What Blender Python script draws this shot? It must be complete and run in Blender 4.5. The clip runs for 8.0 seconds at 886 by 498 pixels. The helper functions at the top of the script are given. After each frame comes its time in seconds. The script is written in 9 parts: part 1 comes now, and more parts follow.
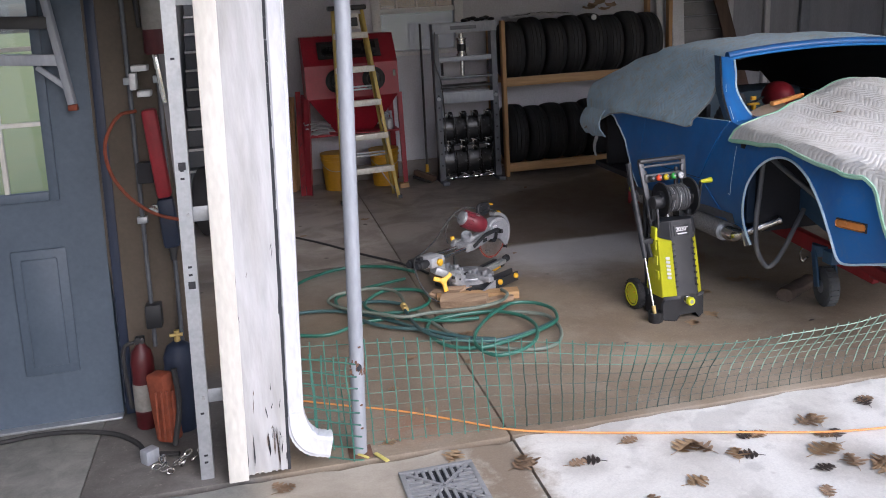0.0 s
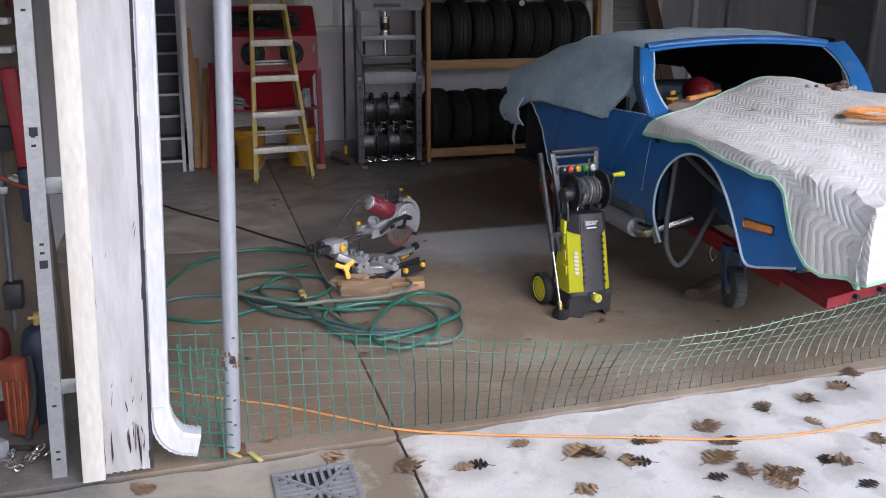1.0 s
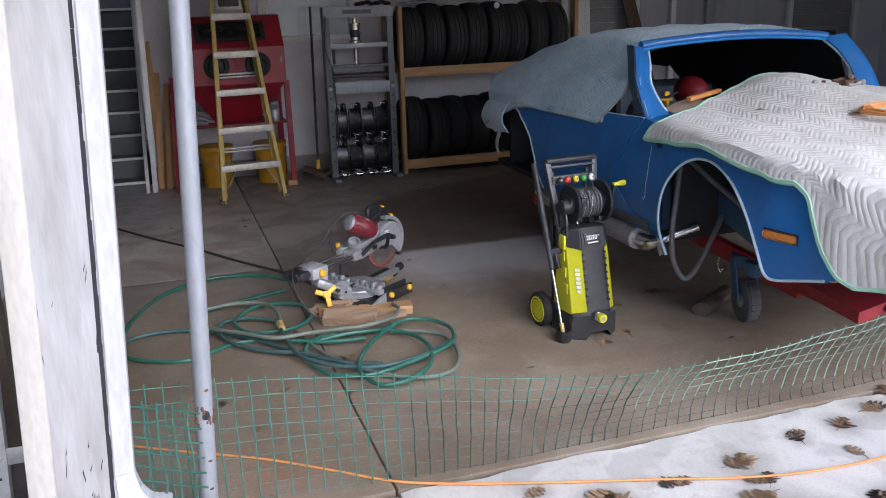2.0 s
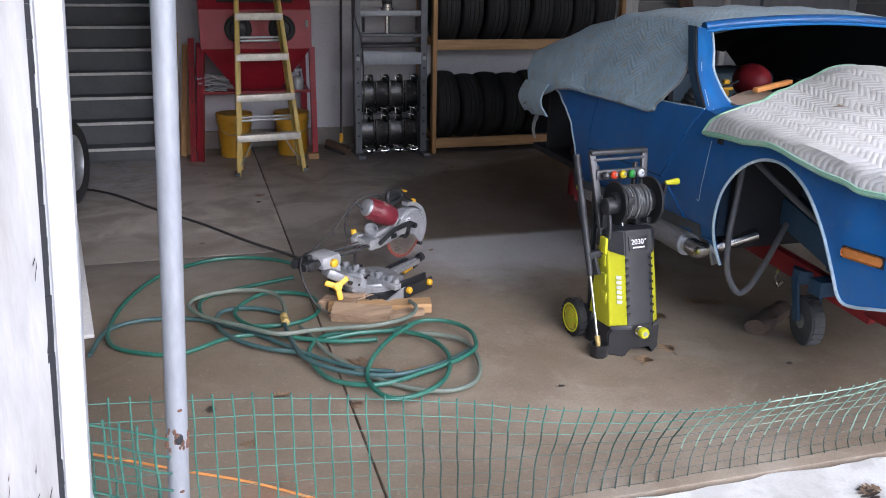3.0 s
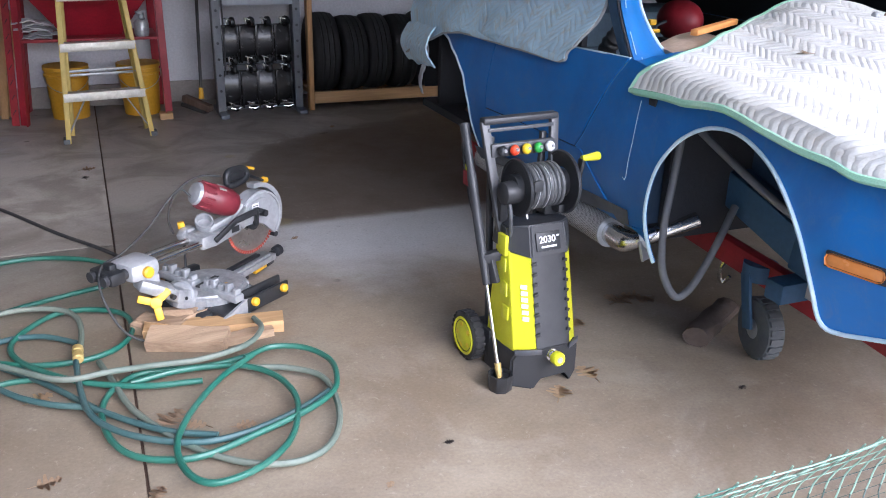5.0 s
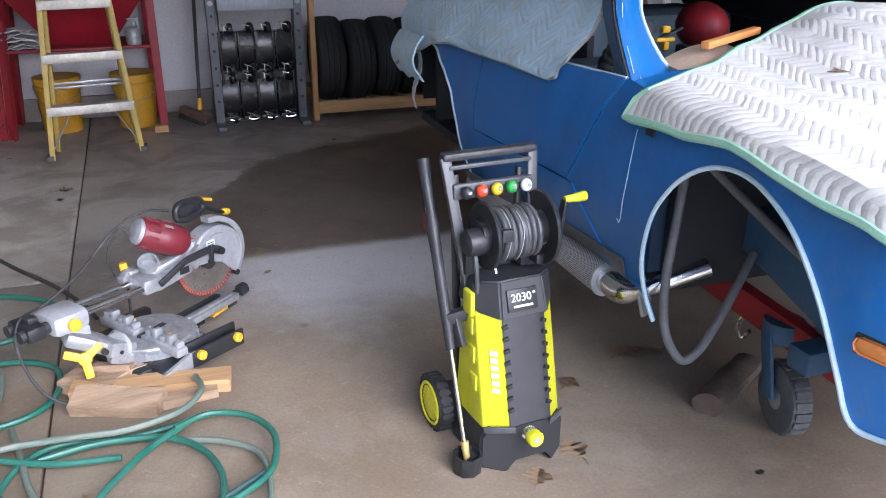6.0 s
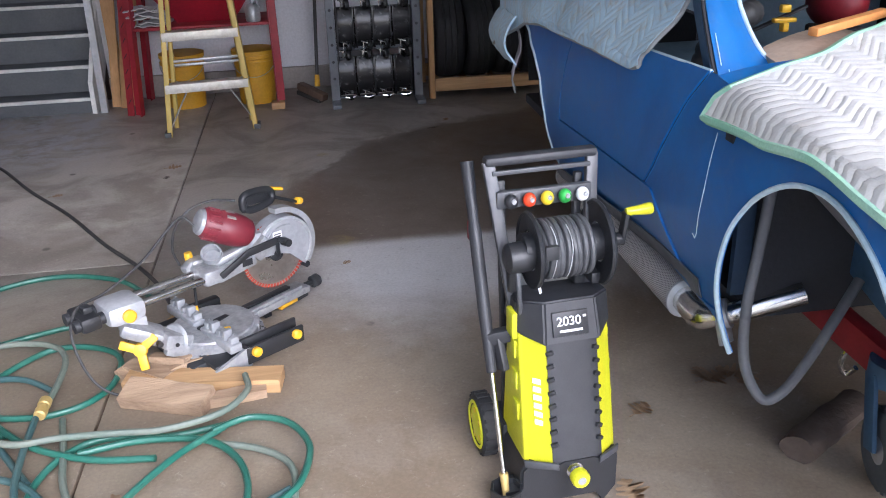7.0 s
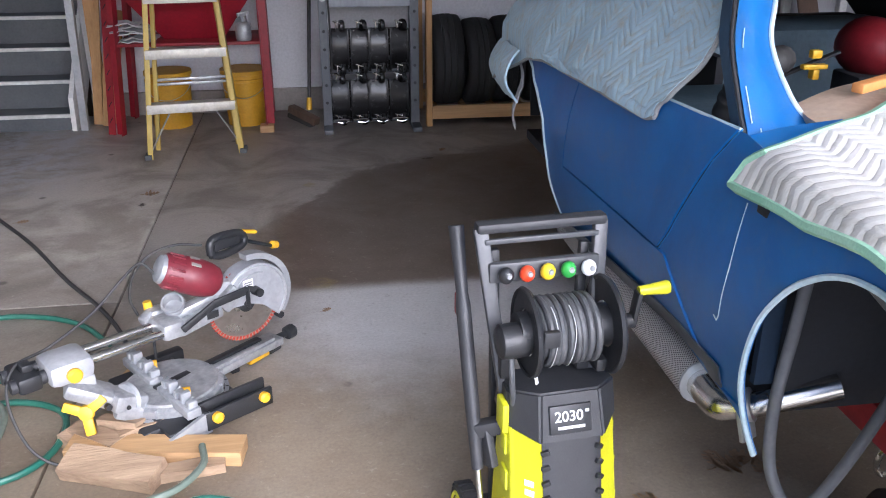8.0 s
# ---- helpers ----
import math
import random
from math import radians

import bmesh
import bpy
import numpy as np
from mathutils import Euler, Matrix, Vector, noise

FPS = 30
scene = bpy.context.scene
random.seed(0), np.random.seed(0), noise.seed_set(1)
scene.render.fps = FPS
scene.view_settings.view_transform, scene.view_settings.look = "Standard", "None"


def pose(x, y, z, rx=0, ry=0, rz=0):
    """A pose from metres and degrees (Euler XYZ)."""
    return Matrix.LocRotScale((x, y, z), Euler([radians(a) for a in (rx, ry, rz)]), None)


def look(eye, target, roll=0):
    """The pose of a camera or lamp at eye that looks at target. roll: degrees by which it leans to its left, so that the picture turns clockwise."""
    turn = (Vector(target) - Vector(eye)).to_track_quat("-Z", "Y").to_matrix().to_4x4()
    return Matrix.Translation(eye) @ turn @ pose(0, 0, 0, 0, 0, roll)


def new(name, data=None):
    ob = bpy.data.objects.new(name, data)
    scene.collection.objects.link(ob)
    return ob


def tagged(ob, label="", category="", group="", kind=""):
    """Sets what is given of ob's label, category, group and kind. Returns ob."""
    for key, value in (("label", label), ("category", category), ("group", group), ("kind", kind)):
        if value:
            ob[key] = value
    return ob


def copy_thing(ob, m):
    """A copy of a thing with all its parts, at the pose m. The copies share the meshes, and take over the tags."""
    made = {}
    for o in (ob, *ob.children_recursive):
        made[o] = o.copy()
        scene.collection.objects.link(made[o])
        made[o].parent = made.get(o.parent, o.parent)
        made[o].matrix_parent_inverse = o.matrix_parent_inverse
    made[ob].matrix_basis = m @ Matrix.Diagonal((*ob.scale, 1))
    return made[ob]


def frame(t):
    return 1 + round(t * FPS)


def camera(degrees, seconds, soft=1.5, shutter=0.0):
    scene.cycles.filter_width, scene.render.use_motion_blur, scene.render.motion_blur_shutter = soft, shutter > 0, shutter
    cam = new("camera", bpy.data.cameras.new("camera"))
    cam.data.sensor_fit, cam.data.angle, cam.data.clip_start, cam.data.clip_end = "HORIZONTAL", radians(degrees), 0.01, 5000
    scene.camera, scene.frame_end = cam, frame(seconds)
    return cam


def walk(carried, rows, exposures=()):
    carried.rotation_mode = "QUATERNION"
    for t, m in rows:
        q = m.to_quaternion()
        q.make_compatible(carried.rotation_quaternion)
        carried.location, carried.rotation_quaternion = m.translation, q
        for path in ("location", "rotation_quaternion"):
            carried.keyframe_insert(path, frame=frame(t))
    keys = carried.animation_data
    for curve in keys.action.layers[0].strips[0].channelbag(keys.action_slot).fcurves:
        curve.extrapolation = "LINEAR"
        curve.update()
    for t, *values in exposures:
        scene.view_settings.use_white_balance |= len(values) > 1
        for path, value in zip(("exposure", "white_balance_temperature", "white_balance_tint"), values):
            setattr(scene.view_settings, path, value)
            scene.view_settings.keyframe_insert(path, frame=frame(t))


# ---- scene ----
cam = camera(54.6, 8.0, soft=1.0)
PATH = [
    (0.0, (-0.883, -3.115, 1.761), (-0.496, -1.233, 1.207), -3.5),
    (0.5, (-0.724, -3.045, 1.732), (-0.232, -1.187, 1.181), -0.4),
    (1.0, (-0.67, -2.94, 1.702), (-0.136, -1.106, 1.111), 0.0),
    (2.3, (-0.622, -2.405, 1.65), (-0.015, -0.58, 1.1), -1.9),
    (2.5, (-0.582, -2.305, 1.639), (0.015, -0.463, 1.138), -2.0),
    (3.0, (-0.507, -2.112, 1.617), (0.032, -0.292, 0.986), 1.0),
    (3.5, (-0.444, -1.844, 1.58), (0.236, -0.072, 0.952), 0.0),
    (4.0, (-0.403, -1.612, 1.548), (0.413, 0.092, 0.89), 1.9),
    (4.2, (-0.357, -1.537, 1.54), (0.461, 0.136, 0.811), 1.9),
    (5.5, (0.215, -1.051, 1.472), (0.87, 0.685, 0.726), 1.1),
    (6.0, (0.398, -0.891, 1.491), (1.009, 0.857, 0.735), 0.2),
    (6.5, (0.608, -0.787, 1.507), (1.037, 1.009, 0.737), -1.8),
    (7.0, (0.739, -0.725, 1.502), (0.998, 1.082, 0.685), -1.9),
    (7.5, (0.788, -0.584, 1.498), (1.02, 1.236, 0.7), -0.5),
    (8.0, (0.813, -0.42, 1.503), (1.082, 1.401, 0.72), -0.0),
]
EXPOSURES = [(0.0, 0.5, 5600, 18), (1.0, 0.36, 5520, 18), (2.5, 0.55, 5440, 17), (4.0, 1.14, 5400, 17), (5.5, 1.4, 5230, 17), (7.0, 1.38, 5320, 17), (8.0, 1.55, 5360, 17)]
walk(cam, [(t, look(e, g, roll)) for t, e, g, roll in PATH], EXPOSURES)

world = bpy.data.worlds.new("overcast_sky")
scene.world = world
world.use_nodes = True
_n, _l = world.node_tree.nodes, world.node_tree.links
_sky = _n.new("ShaderNodeTexSky")
_sky.sky_type, _sky.sun_disc = "NISHITA", False
_sky.sun_elevation, _sky.sun_rotation = radians(34), radians(160)
_sky.dust_density = 4.0
_l.new(_sky.outputs[0], _n["Background"].inputs[0])
_n["Background"].inputs[1].default_value = 0.15
sun = new("sun", bpy.data.lights.new("sun", "SUN"))
sun.data.energy, sun.data.angle, sun.data.color = 1.7, radians(60), (0.96, 0.98, 1.0)
sun.matrix_world = look((0, 0, 0), (-0.28, 0.80, -0.56))


def material(name, col, col2=None, rough=0.6, metal=0.0, scale=6.0, fine=60.0, bump=0.15, spec=0.5, coat=0.0, stretch=(1, 1, 1), contrast=0.5, depth=0.004):
    """A surface that varies at two scales: broad blotches between col and col2, and fine grain in colour, gloss and relief."""
    m = bpy.data.materials.new(name)
    m.use_nodes = True
    n, l = m.node_tree.nodes, m.node_tree.links
    b = n["Principled BSDF"]
    col2 = col2 or tuple(c * 0.75 for c in col)
    co = n.new("ShaderNodeTexCoord")
    mp = n.new("ShaderNodeMapping")
    mp.inputs["Scale"].default_value = stretch
    l.new(co.outputs["Object"], mp.inputs[0])
    big, small = n.new("ShaderNodeTexNoise"), n.new("ShaderNodeTexNoise")
    big.inputs["Scale"].default_value, big.inputs["Detail"].default_value, big.inputs["Roughness"].default_value = scale, 6, 0.6
    small.inputs["Scale"].default_value, small.inputs["Detail"].default_value = fine, 5
    l.new(mp.outputs[0], big.inputs[0])
    l.new(mp.outputs[0], small.inputs[0])
    ramp = n.new("ShaderNodeMapRange")
    ramp.inputs[1].default_value, ramp.inputs[2].default_value = 0.5 - contrast / 2, 0.5 + contrast / 2
    l.new(big.outputs[0], ramp.inputs[0])
    mix = n.new("ShaderNodeMix")
    mix.data_type = "RGBA"
    mix.inputs[6].default_value, mix.inputs[7].default_value = (*col, 1), (*col2, 1)
    l.new(ramp.outputs[0], mix.inputs[0])
    grain = n.new("ShaderNodeMix")
    grain.data_type, grain.blend_type = "RGBA", "MULTIPLY"
    grain.inputs[0].default_value = 0.35
    l.new(mix.outputs[2], grain.inputs[6])
    l.new(small.outputs[0], grain.inputs[7])
    gain = n.new("ShaderNodeMix")
    gain.data_type, gain.blend_type = "RGBA", "MULTIPLY"
    gain.inputs[0].default_value, gain.inputs[7].default_value = 1.0, (1.2, 1.2, 1.2, 1)
    l.new(grain.outputs[2], gain.inputs[6])
    l.new(gain.outputs[2], b.inputs["Base Color"])
    rr = n.new("ShaderNodeMapRange")
    rr.inputs[3].default_value, rr.inputs[4].default_value = max(0.03, rough - 0.12), min(1, rough + 0.12)
    l.new(big.outputs[0], rr.inputs[0])
    l.new(rr.outputs[0], b.inputs["Roughness"])
    b.inputs["Metallic"].default_value = metal
    b.inputs["Specular IOR Level"].default_value = spec
    b.inputs["Coat Weight"].default_value = coat
    b.inputs["Coat Roughness"].default_value = 0.12
    if bump:
        bp = n.new("ShaderNodeBump")
        bp.inputs["Strength"].default_value, bp.inputs["Distance"].default_value = bump, depth
        l.new(small.outputs[0], bp.inputs["Height"])
        l.new(bp.outputs[0], b.inputs["Normal"])
    return m


def nodes_of(m):
    return m.node_tree.nodes, m.node_tree.links, m.node_tree.nodes["Principled BSDF"]


def sock(tree, op, a, b=None, c=None):
    """A math node; its inputs are sockets or numbers."""
    nd = tree.nodes.new("ShaderNodeMath")
    nd.operation = op
    for i, v in enumerate((a, b, c)):
        if v is None:
            continue
        if isinstance(v, (int, float)):
            nd.inputs[i].default_value = v
        else:
            tree.links.new(v, nd.inputs[i])
    return nd.outputs[0]


def step(tree, v, lo, hi):
    nd = tree.nodes.new("ShaderNodeMapRange")
    nd.interpolation_type = "SMOOTHSTEP"
    tree.links.new(v, nd.inputs[0])
    nd.inputs[1].default_value, nd.inputs[2].default_value = lo, hi
    return nd.outputs[0]


def blend(tree, fac, a, b, kind="MIX"):
    nd = tree.nodes.new("ShaderNodeMix")
    nd.data_type, nd.blend_type = "RGBA", kind
    for i, v in ((0, fac), (6, a), (7, b)):
        if isinstance(v, (int, float)):
            nd.inputs[i].default_value = v
        elif isinstance(v, tuple):
            nd.inputs[i].default_value = (*v, 1)
        else:
            tree.links.new(v, nd.inputs[i])
    return nd.outputs[2]


def texnoise(tree, vec, scale, detail=6, rough=0.6, distort=0.0):
    nd = tree.nodes.new("ShaderNodeTexNoise")
    tree.links.new(vec, nd.inputs[0])
    nd.inputs["Scale"].default_value, nd.inputs["Detail"].default_value = scale, detail
    nd.inputs["Roughness"].default_value, nd.inputs["Distortion"].default_value = rough, distort
    return nd.outputs[0]


def floor_material():
    """Old brown-grey garage slab: a wet patch behind the cross joint, a pale grey strip before it, rust and whitish
    marks.
    """
    m = bpy.data.materials.new("garage_slab")
    m.use_nodes = True
    t = m.node_tree
    n, l, b = nodes_of(m)
    geo = n.new("ShaderNodeNewGeometry")
    pos = geo.outputs["Position"]
    sep = n.new("ShaderNodeSeparateXYZ")
    l.new(pos, sep.inputs[0])
    x, y = sep.outputs[0], sep.outputs[1]
    n1, n2, n3 = texnoise(t, pos, 1.3, 7, 0.62, 0.4), texnoise(t, pos, 7, 8, 0.7, 0.3), texnoise(t, pos, 90, 4)
    base = blend(t, step(t, n1, 0.3, 0.7), (0.215, 0.163, 0.108), (0.345, 0.285, 0.21))
    base = blend(t, sock(t, "MULTIPLY", step(t, n2, 0.45, 0.7), 0.35), base, (0.22, 0.185, 0.15))
    # towards the back the slab is greyer
    n4 = texnoise(t, pos, 2.3, 6, 0.6, 0.8)
    base = blend(t, sock(t, "MULTIPLY", step(t, y, 1.6, 3.2), 0.8), base, blend(t, step(t, n4, 0.36, 0.62), (0.29, 0.262, 0.23), (0.52, 0.485, 0.44)))
    base = blend(t, sock(t, "MULTIPLY", sock(t, "MULTIPLY", step(t, n4, 0.52, 0.62), step(t, y, 2.0, 1.2)), 0.22), base, (0.42, 0.37, 0.30))
    wob = sock(t, "MULTIPLY", sock(t, "SUBTRACT", n2, 0.5), 0.5)
    wob2 = sock(t, "MULTIPLY", sock(t, "SUBTRACT", n1, 0.5), 0.9)
    # pale grey strip in front of the cross joint
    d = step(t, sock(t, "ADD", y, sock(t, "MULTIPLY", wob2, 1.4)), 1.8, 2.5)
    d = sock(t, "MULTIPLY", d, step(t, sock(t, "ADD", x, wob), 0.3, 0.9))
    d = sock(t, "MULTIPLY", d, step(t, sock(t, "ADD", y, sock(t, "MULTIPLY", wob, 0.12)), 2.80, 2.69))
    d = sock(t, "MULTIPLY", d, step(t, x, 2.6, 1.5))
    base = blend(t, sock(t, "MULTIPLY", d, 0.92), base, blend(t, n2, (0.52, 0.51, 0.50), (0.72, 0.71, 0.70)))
    # wet patch behind it
    edge = sock(t, "SUBTRACT", y, sock(t, "MINIMUM", sock(t, "MULTIPLY_ADD", x, 1.6, 2.63), sock(t, "MULTIPLY_ADD", x, 0.42, 3.86)))
    w = step(t, sock(t, "ADD", edge, wob), 0.06, -0.06)
    w = sock(t, "MULTIPLY", w, step(t, sock(t, "ADD", y, sock(t, "MULTIPLY", wob, 0.12)), 2.70, 2.80))
    w = sock(t, "MULTIPLY", w, step(t, sock(t, "ADD", x, sock(t, "MULTIPLY", wob, 1.4)), 0.25, 0.75))
    w = sock(t, "MULTIPLY", w, step(t, sock(t, "ADD", y, wob), 5.1, 4.9))
    base = blend(t, sock(t, "MULTIPLY", w, 0.8), base, (0.125, 0.088, 0.060))
    # damp by the joints in the left bay
    dl = sock(t, "MULTIPLY", step(t, sock(t, "ABSOLUTE", sock(t, "ADD", sock(t, "ADD", y, -2.9), wob2)), 0.45, 0.05), step(t, x, 0.35, 0.15))
    base = blend(t, sock(t, "MULTIPLY", dl, 0.5), base, (0.12, 0.10, 0.085))
    # whitish marks before the stairs
    wm = sock(t, "MULTIPLY", step(t, n2, 0.42, 0.60), sock(t, "MULTIPLY", step(t, y, 3.9, 4.6), step(t, x, -0.35, -0.8)))
    base = blend(t, sock(t, "MULTIPLY", wm, 0.75), base, (0.52, 0.53, 0.58))
    # damp olive-brown front of the left bay
    dm = sock(t, "MULTIPLY", step(t, sock(t, "ADD", x, wob2), 0.55, -0.25), step(t, sock(t, "ADD", y, wob), 2.1, 1.5))
    base = blend(t, sock(t, "MULTIPLY", dm, 0.42), base, (0.145, 0.112, 0.074))
    # rust by the steel post
    vm = n.new("ShaderNodeVectorMath")
    vm.operation = "DISTANCE"
    l.new(pos, vm.inputs[0])
    vm.inputs[1].default_value = (-0.37, 0.22, 0)
    r = sock(t, "MULTIPLY", step(t, sock(t, "ADD", vm.outputs["Value"], wob), 0.26, 0.03), step(t, n2, 0.35, 0.6))
    base = blend(t, sock(t, "MULTIPLY", r, 0.6), base, (0.26, 0.11, 0.05))
    # grey concrete of the side bay, with the bay's shade put into its colour
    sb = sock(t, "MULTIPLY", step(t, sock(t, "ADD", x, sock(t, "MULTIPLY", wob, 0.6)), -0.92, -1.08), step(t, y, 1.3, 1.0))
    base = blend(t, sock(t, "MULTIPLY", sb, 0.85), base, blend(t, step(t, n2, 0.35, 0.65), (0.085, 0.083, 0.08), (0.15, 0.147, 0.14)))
    # yellow paint marks by the cross joint
    for mx, my, mr in ((0.795, 2.795, 0.075), (0.735, 4.07, 0.06)):
        mv = n.new("ShaderNodeVectorMath")
        mv.operation = "DISTANCE"
        l.new(pos, mv.inputs[0])
        mv.inputs[1].default_value = (mx, my, 0)
        ym = sock(t, "MULTIPLY", step(t, sock(t, "ADD", mv.outputs["Value"], sock(t, "MULTIPLY", wob, 0.5)), mr, mr * 0.3), step(t, n2, 0.35, 0.6))
        base = blend(t, sock(t, "MULTIPLY", ym, 0.6), base, (0.42, 0.34, 0.10))
    # small dark spots
    vo = n.new("ShaderNodeTexVoronoi")
    l.new(pos, vo.inputs[0])
    vo.inputs["Scale"].default_value = 3.1
    sp = sock(t, "MULTIPLY", step(t, vo.outputs["Distance"], 0.075, 0.03), step(t, n1, 0.42, 0.55))
    base = blend(t, sock(t, "MULTIPLY", sp, 0.7), base, (0.06, 0.05, 0.04))
    base = blend(t, 0.42, base, n3, "MULTIPLY")
    fine = texnoise(t, pos, 38, 5, 0.75, 0.6)
    base = blend(t, sock(t, "MULTIPLY", step(t, fine, 0.56, 0.72), 0.3), base, (0.10, 0.085, 0.065))
    base = blend(t, sock(t, "MULTIPLY", step(t, fine, 0.42, 0.30), 0.22), base, (0.50, 0.46, 0.40))
    base = blend(t, 1.0, base, (1.13, 1.13, 1.13), "MULTIPLY")
    l.new(base, b.inputs["Base Color"])
    ro = sock(t, "SUBTRACT", sock(t, "ADD", 0.38, sock(t, "MULTIPLY", n2, 0.3)), sock(t, "MULTIPLY", w, 0.14))
    l.new(ro, b.inputs["Roughness"])
    bp = n.new("ShaderNodeBump")
    bp.inputs["Strength"].default_value, bp.inputs["Distance"].default_value = 0.12, 0.004
    l.new(sock(t, "ADD", n3, sock(t, "MULTIPLY", n2, 1.5)), bp.inputs["Height"])
    l.new(bp.outputs[0], b.inputs["Normal"])
    return m


def drive_material():
    """Pale worn drive concrete, damp and tan near the drain, with pitting."""
    m = bpy.data.materials.new("drive_concrete")
    m.use_nodes = True
    t = m.node_tree
    n, l, b = nodes_of(m)
    geo = n.new("ShaderNodeNewGeometry")
    pos = geo.outputs["Position"]
    sep = n.new("ShaderNodeSeparateXYZ")
    l.new(pos, sep.inputs[0])
    x, y = sep.outputs[0], sep.outputs[1]
    n1, n2, n3 = texnoise(t, pos, 1.7, 7, 0.65, 0.5), texnoise(t, pos, 9, 8, 0.7, 0.4), texnoise(t, pos, 120, 4)
    base = blend(t, step(t, n1, 0.38, 0.62), (0.52, 0.51, 0.49), (0.63, 0.625, 0.61))
    base = blend(t, sock(t, "MULTIPLY", step(t, n2, 0.52, 0.7), 0.5), base, (0.40, 0.39, 0.37))
    wob = sock(t, "MULTIPLY", sock(t, "SUBTRACT", n2, 0.5), 0.35)
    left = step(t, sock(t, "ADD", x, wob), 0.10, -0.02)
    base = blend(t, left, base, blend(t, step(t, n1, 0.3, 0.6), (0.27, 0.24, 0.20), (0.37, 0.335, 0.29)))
    # grey concrete at the far left, darkened to carry the side bay's shade
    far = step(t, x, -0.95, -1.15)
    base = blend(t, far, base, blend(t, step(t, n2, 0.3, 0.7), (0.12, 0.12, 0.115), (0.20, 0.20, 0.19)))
    # damp brown patch between drain and joint
    wet = step(t, sock(t, "ADD", sock(t, "ABSOLUTE", sock(t, "ADD", x, 0.1)), wob), 0.13, 0.05)
    wet = sock(t, "MULTIPLY", wet, step(t, sock(t, "ADD", y, wob), -0.55, -0.42))
    base = blend(t, sock(t, "MULTIPLY", wet, 0.75), base, (0.17, 0.125, 0.085))
    # damp rings round the leaf heaps
    for lx, ly, lr in ((0.66, -0.32, 0.12), (1.22, -0.28, 0.12), (1.12, -0.55, 0.17), (1.25, -0.66, 0.16), (1.76, -0.18, 0.10), (1.98, -0.12, 0.13), (0.20, -0.29, 0.11), (1.53, -0.20, 0.07), (0.46, -0.19, 0.06), (1.56, -0.64, 0.11), (1.88, -0.70, 0.12)):
        dv = n.new("ShaderNodeVectorMath")
        dv.operation = "DISTANCE"
        l.new(pos, dv.inputs[0])
        dv.inputs[1].default_value = (lx, ly, 0)
        ring_in = step(t, sock(t, "ADD", dv.outputs["Value"], sock(t, "MULTIPLY", wob, 0.5)), lr * 1.35, lr * 0.4)
        base = blend(t, sock(t, "MULTIPLY", ring_in, 0.5), base, (0.27, 0.25, 0.225))
    halo = sock(t, "MULTIPLY", step(t, texnoise(t, pos, 3.4, 3, 0.5, 0.2), 0.56, 0.63), step(t, x, 0.15, 0.4))
    base = blend(t, sock(t, "MULTIPLY", halo, 0.35), base, (0.30, 0.29, 0.28))
    vo = n.new("ShaderNodeTexVoronoi")
    l.new(pos, vo.inputs[0])
    vo.inputs["Scale"].default_value = 5.3
    sp = sock(t, "MULTIPLY", step(t, vo.outputs["Distance"], 0.10, 0.03), step(t, n1, 0.45, 0.52))
    base = blend(t, sock(t, "MULTIPLY", sp, 0.5), base, (0.22, 0.19, 0.16))
    base = blend(t, 0.3, base, n3, "MULTIPLY")
    base = blend(t, 1.0, base, (1.31, 1.29, 1.21), "MULTIPLY")
    l.new(base, b.inputs["Base Color"])
    l.new(sock(t, "ADD", 0.55, sock(t, "MULTIPLY", n2, 0.3)), b.inputs["Roughness"])
    bp = n.new("ShaderNodeBump")
    bp.inputs["Strength"].default_value, bp.inputs["Distance"].default_value = 0.25, 0.005
    l.new(sock(t, "ADD", n3, sock(t, "MULTIPLY", n2, 2)), bp.inputs["Height"])
    l.new(bp.outputs[0], b.inputs["Normal"])
    return m


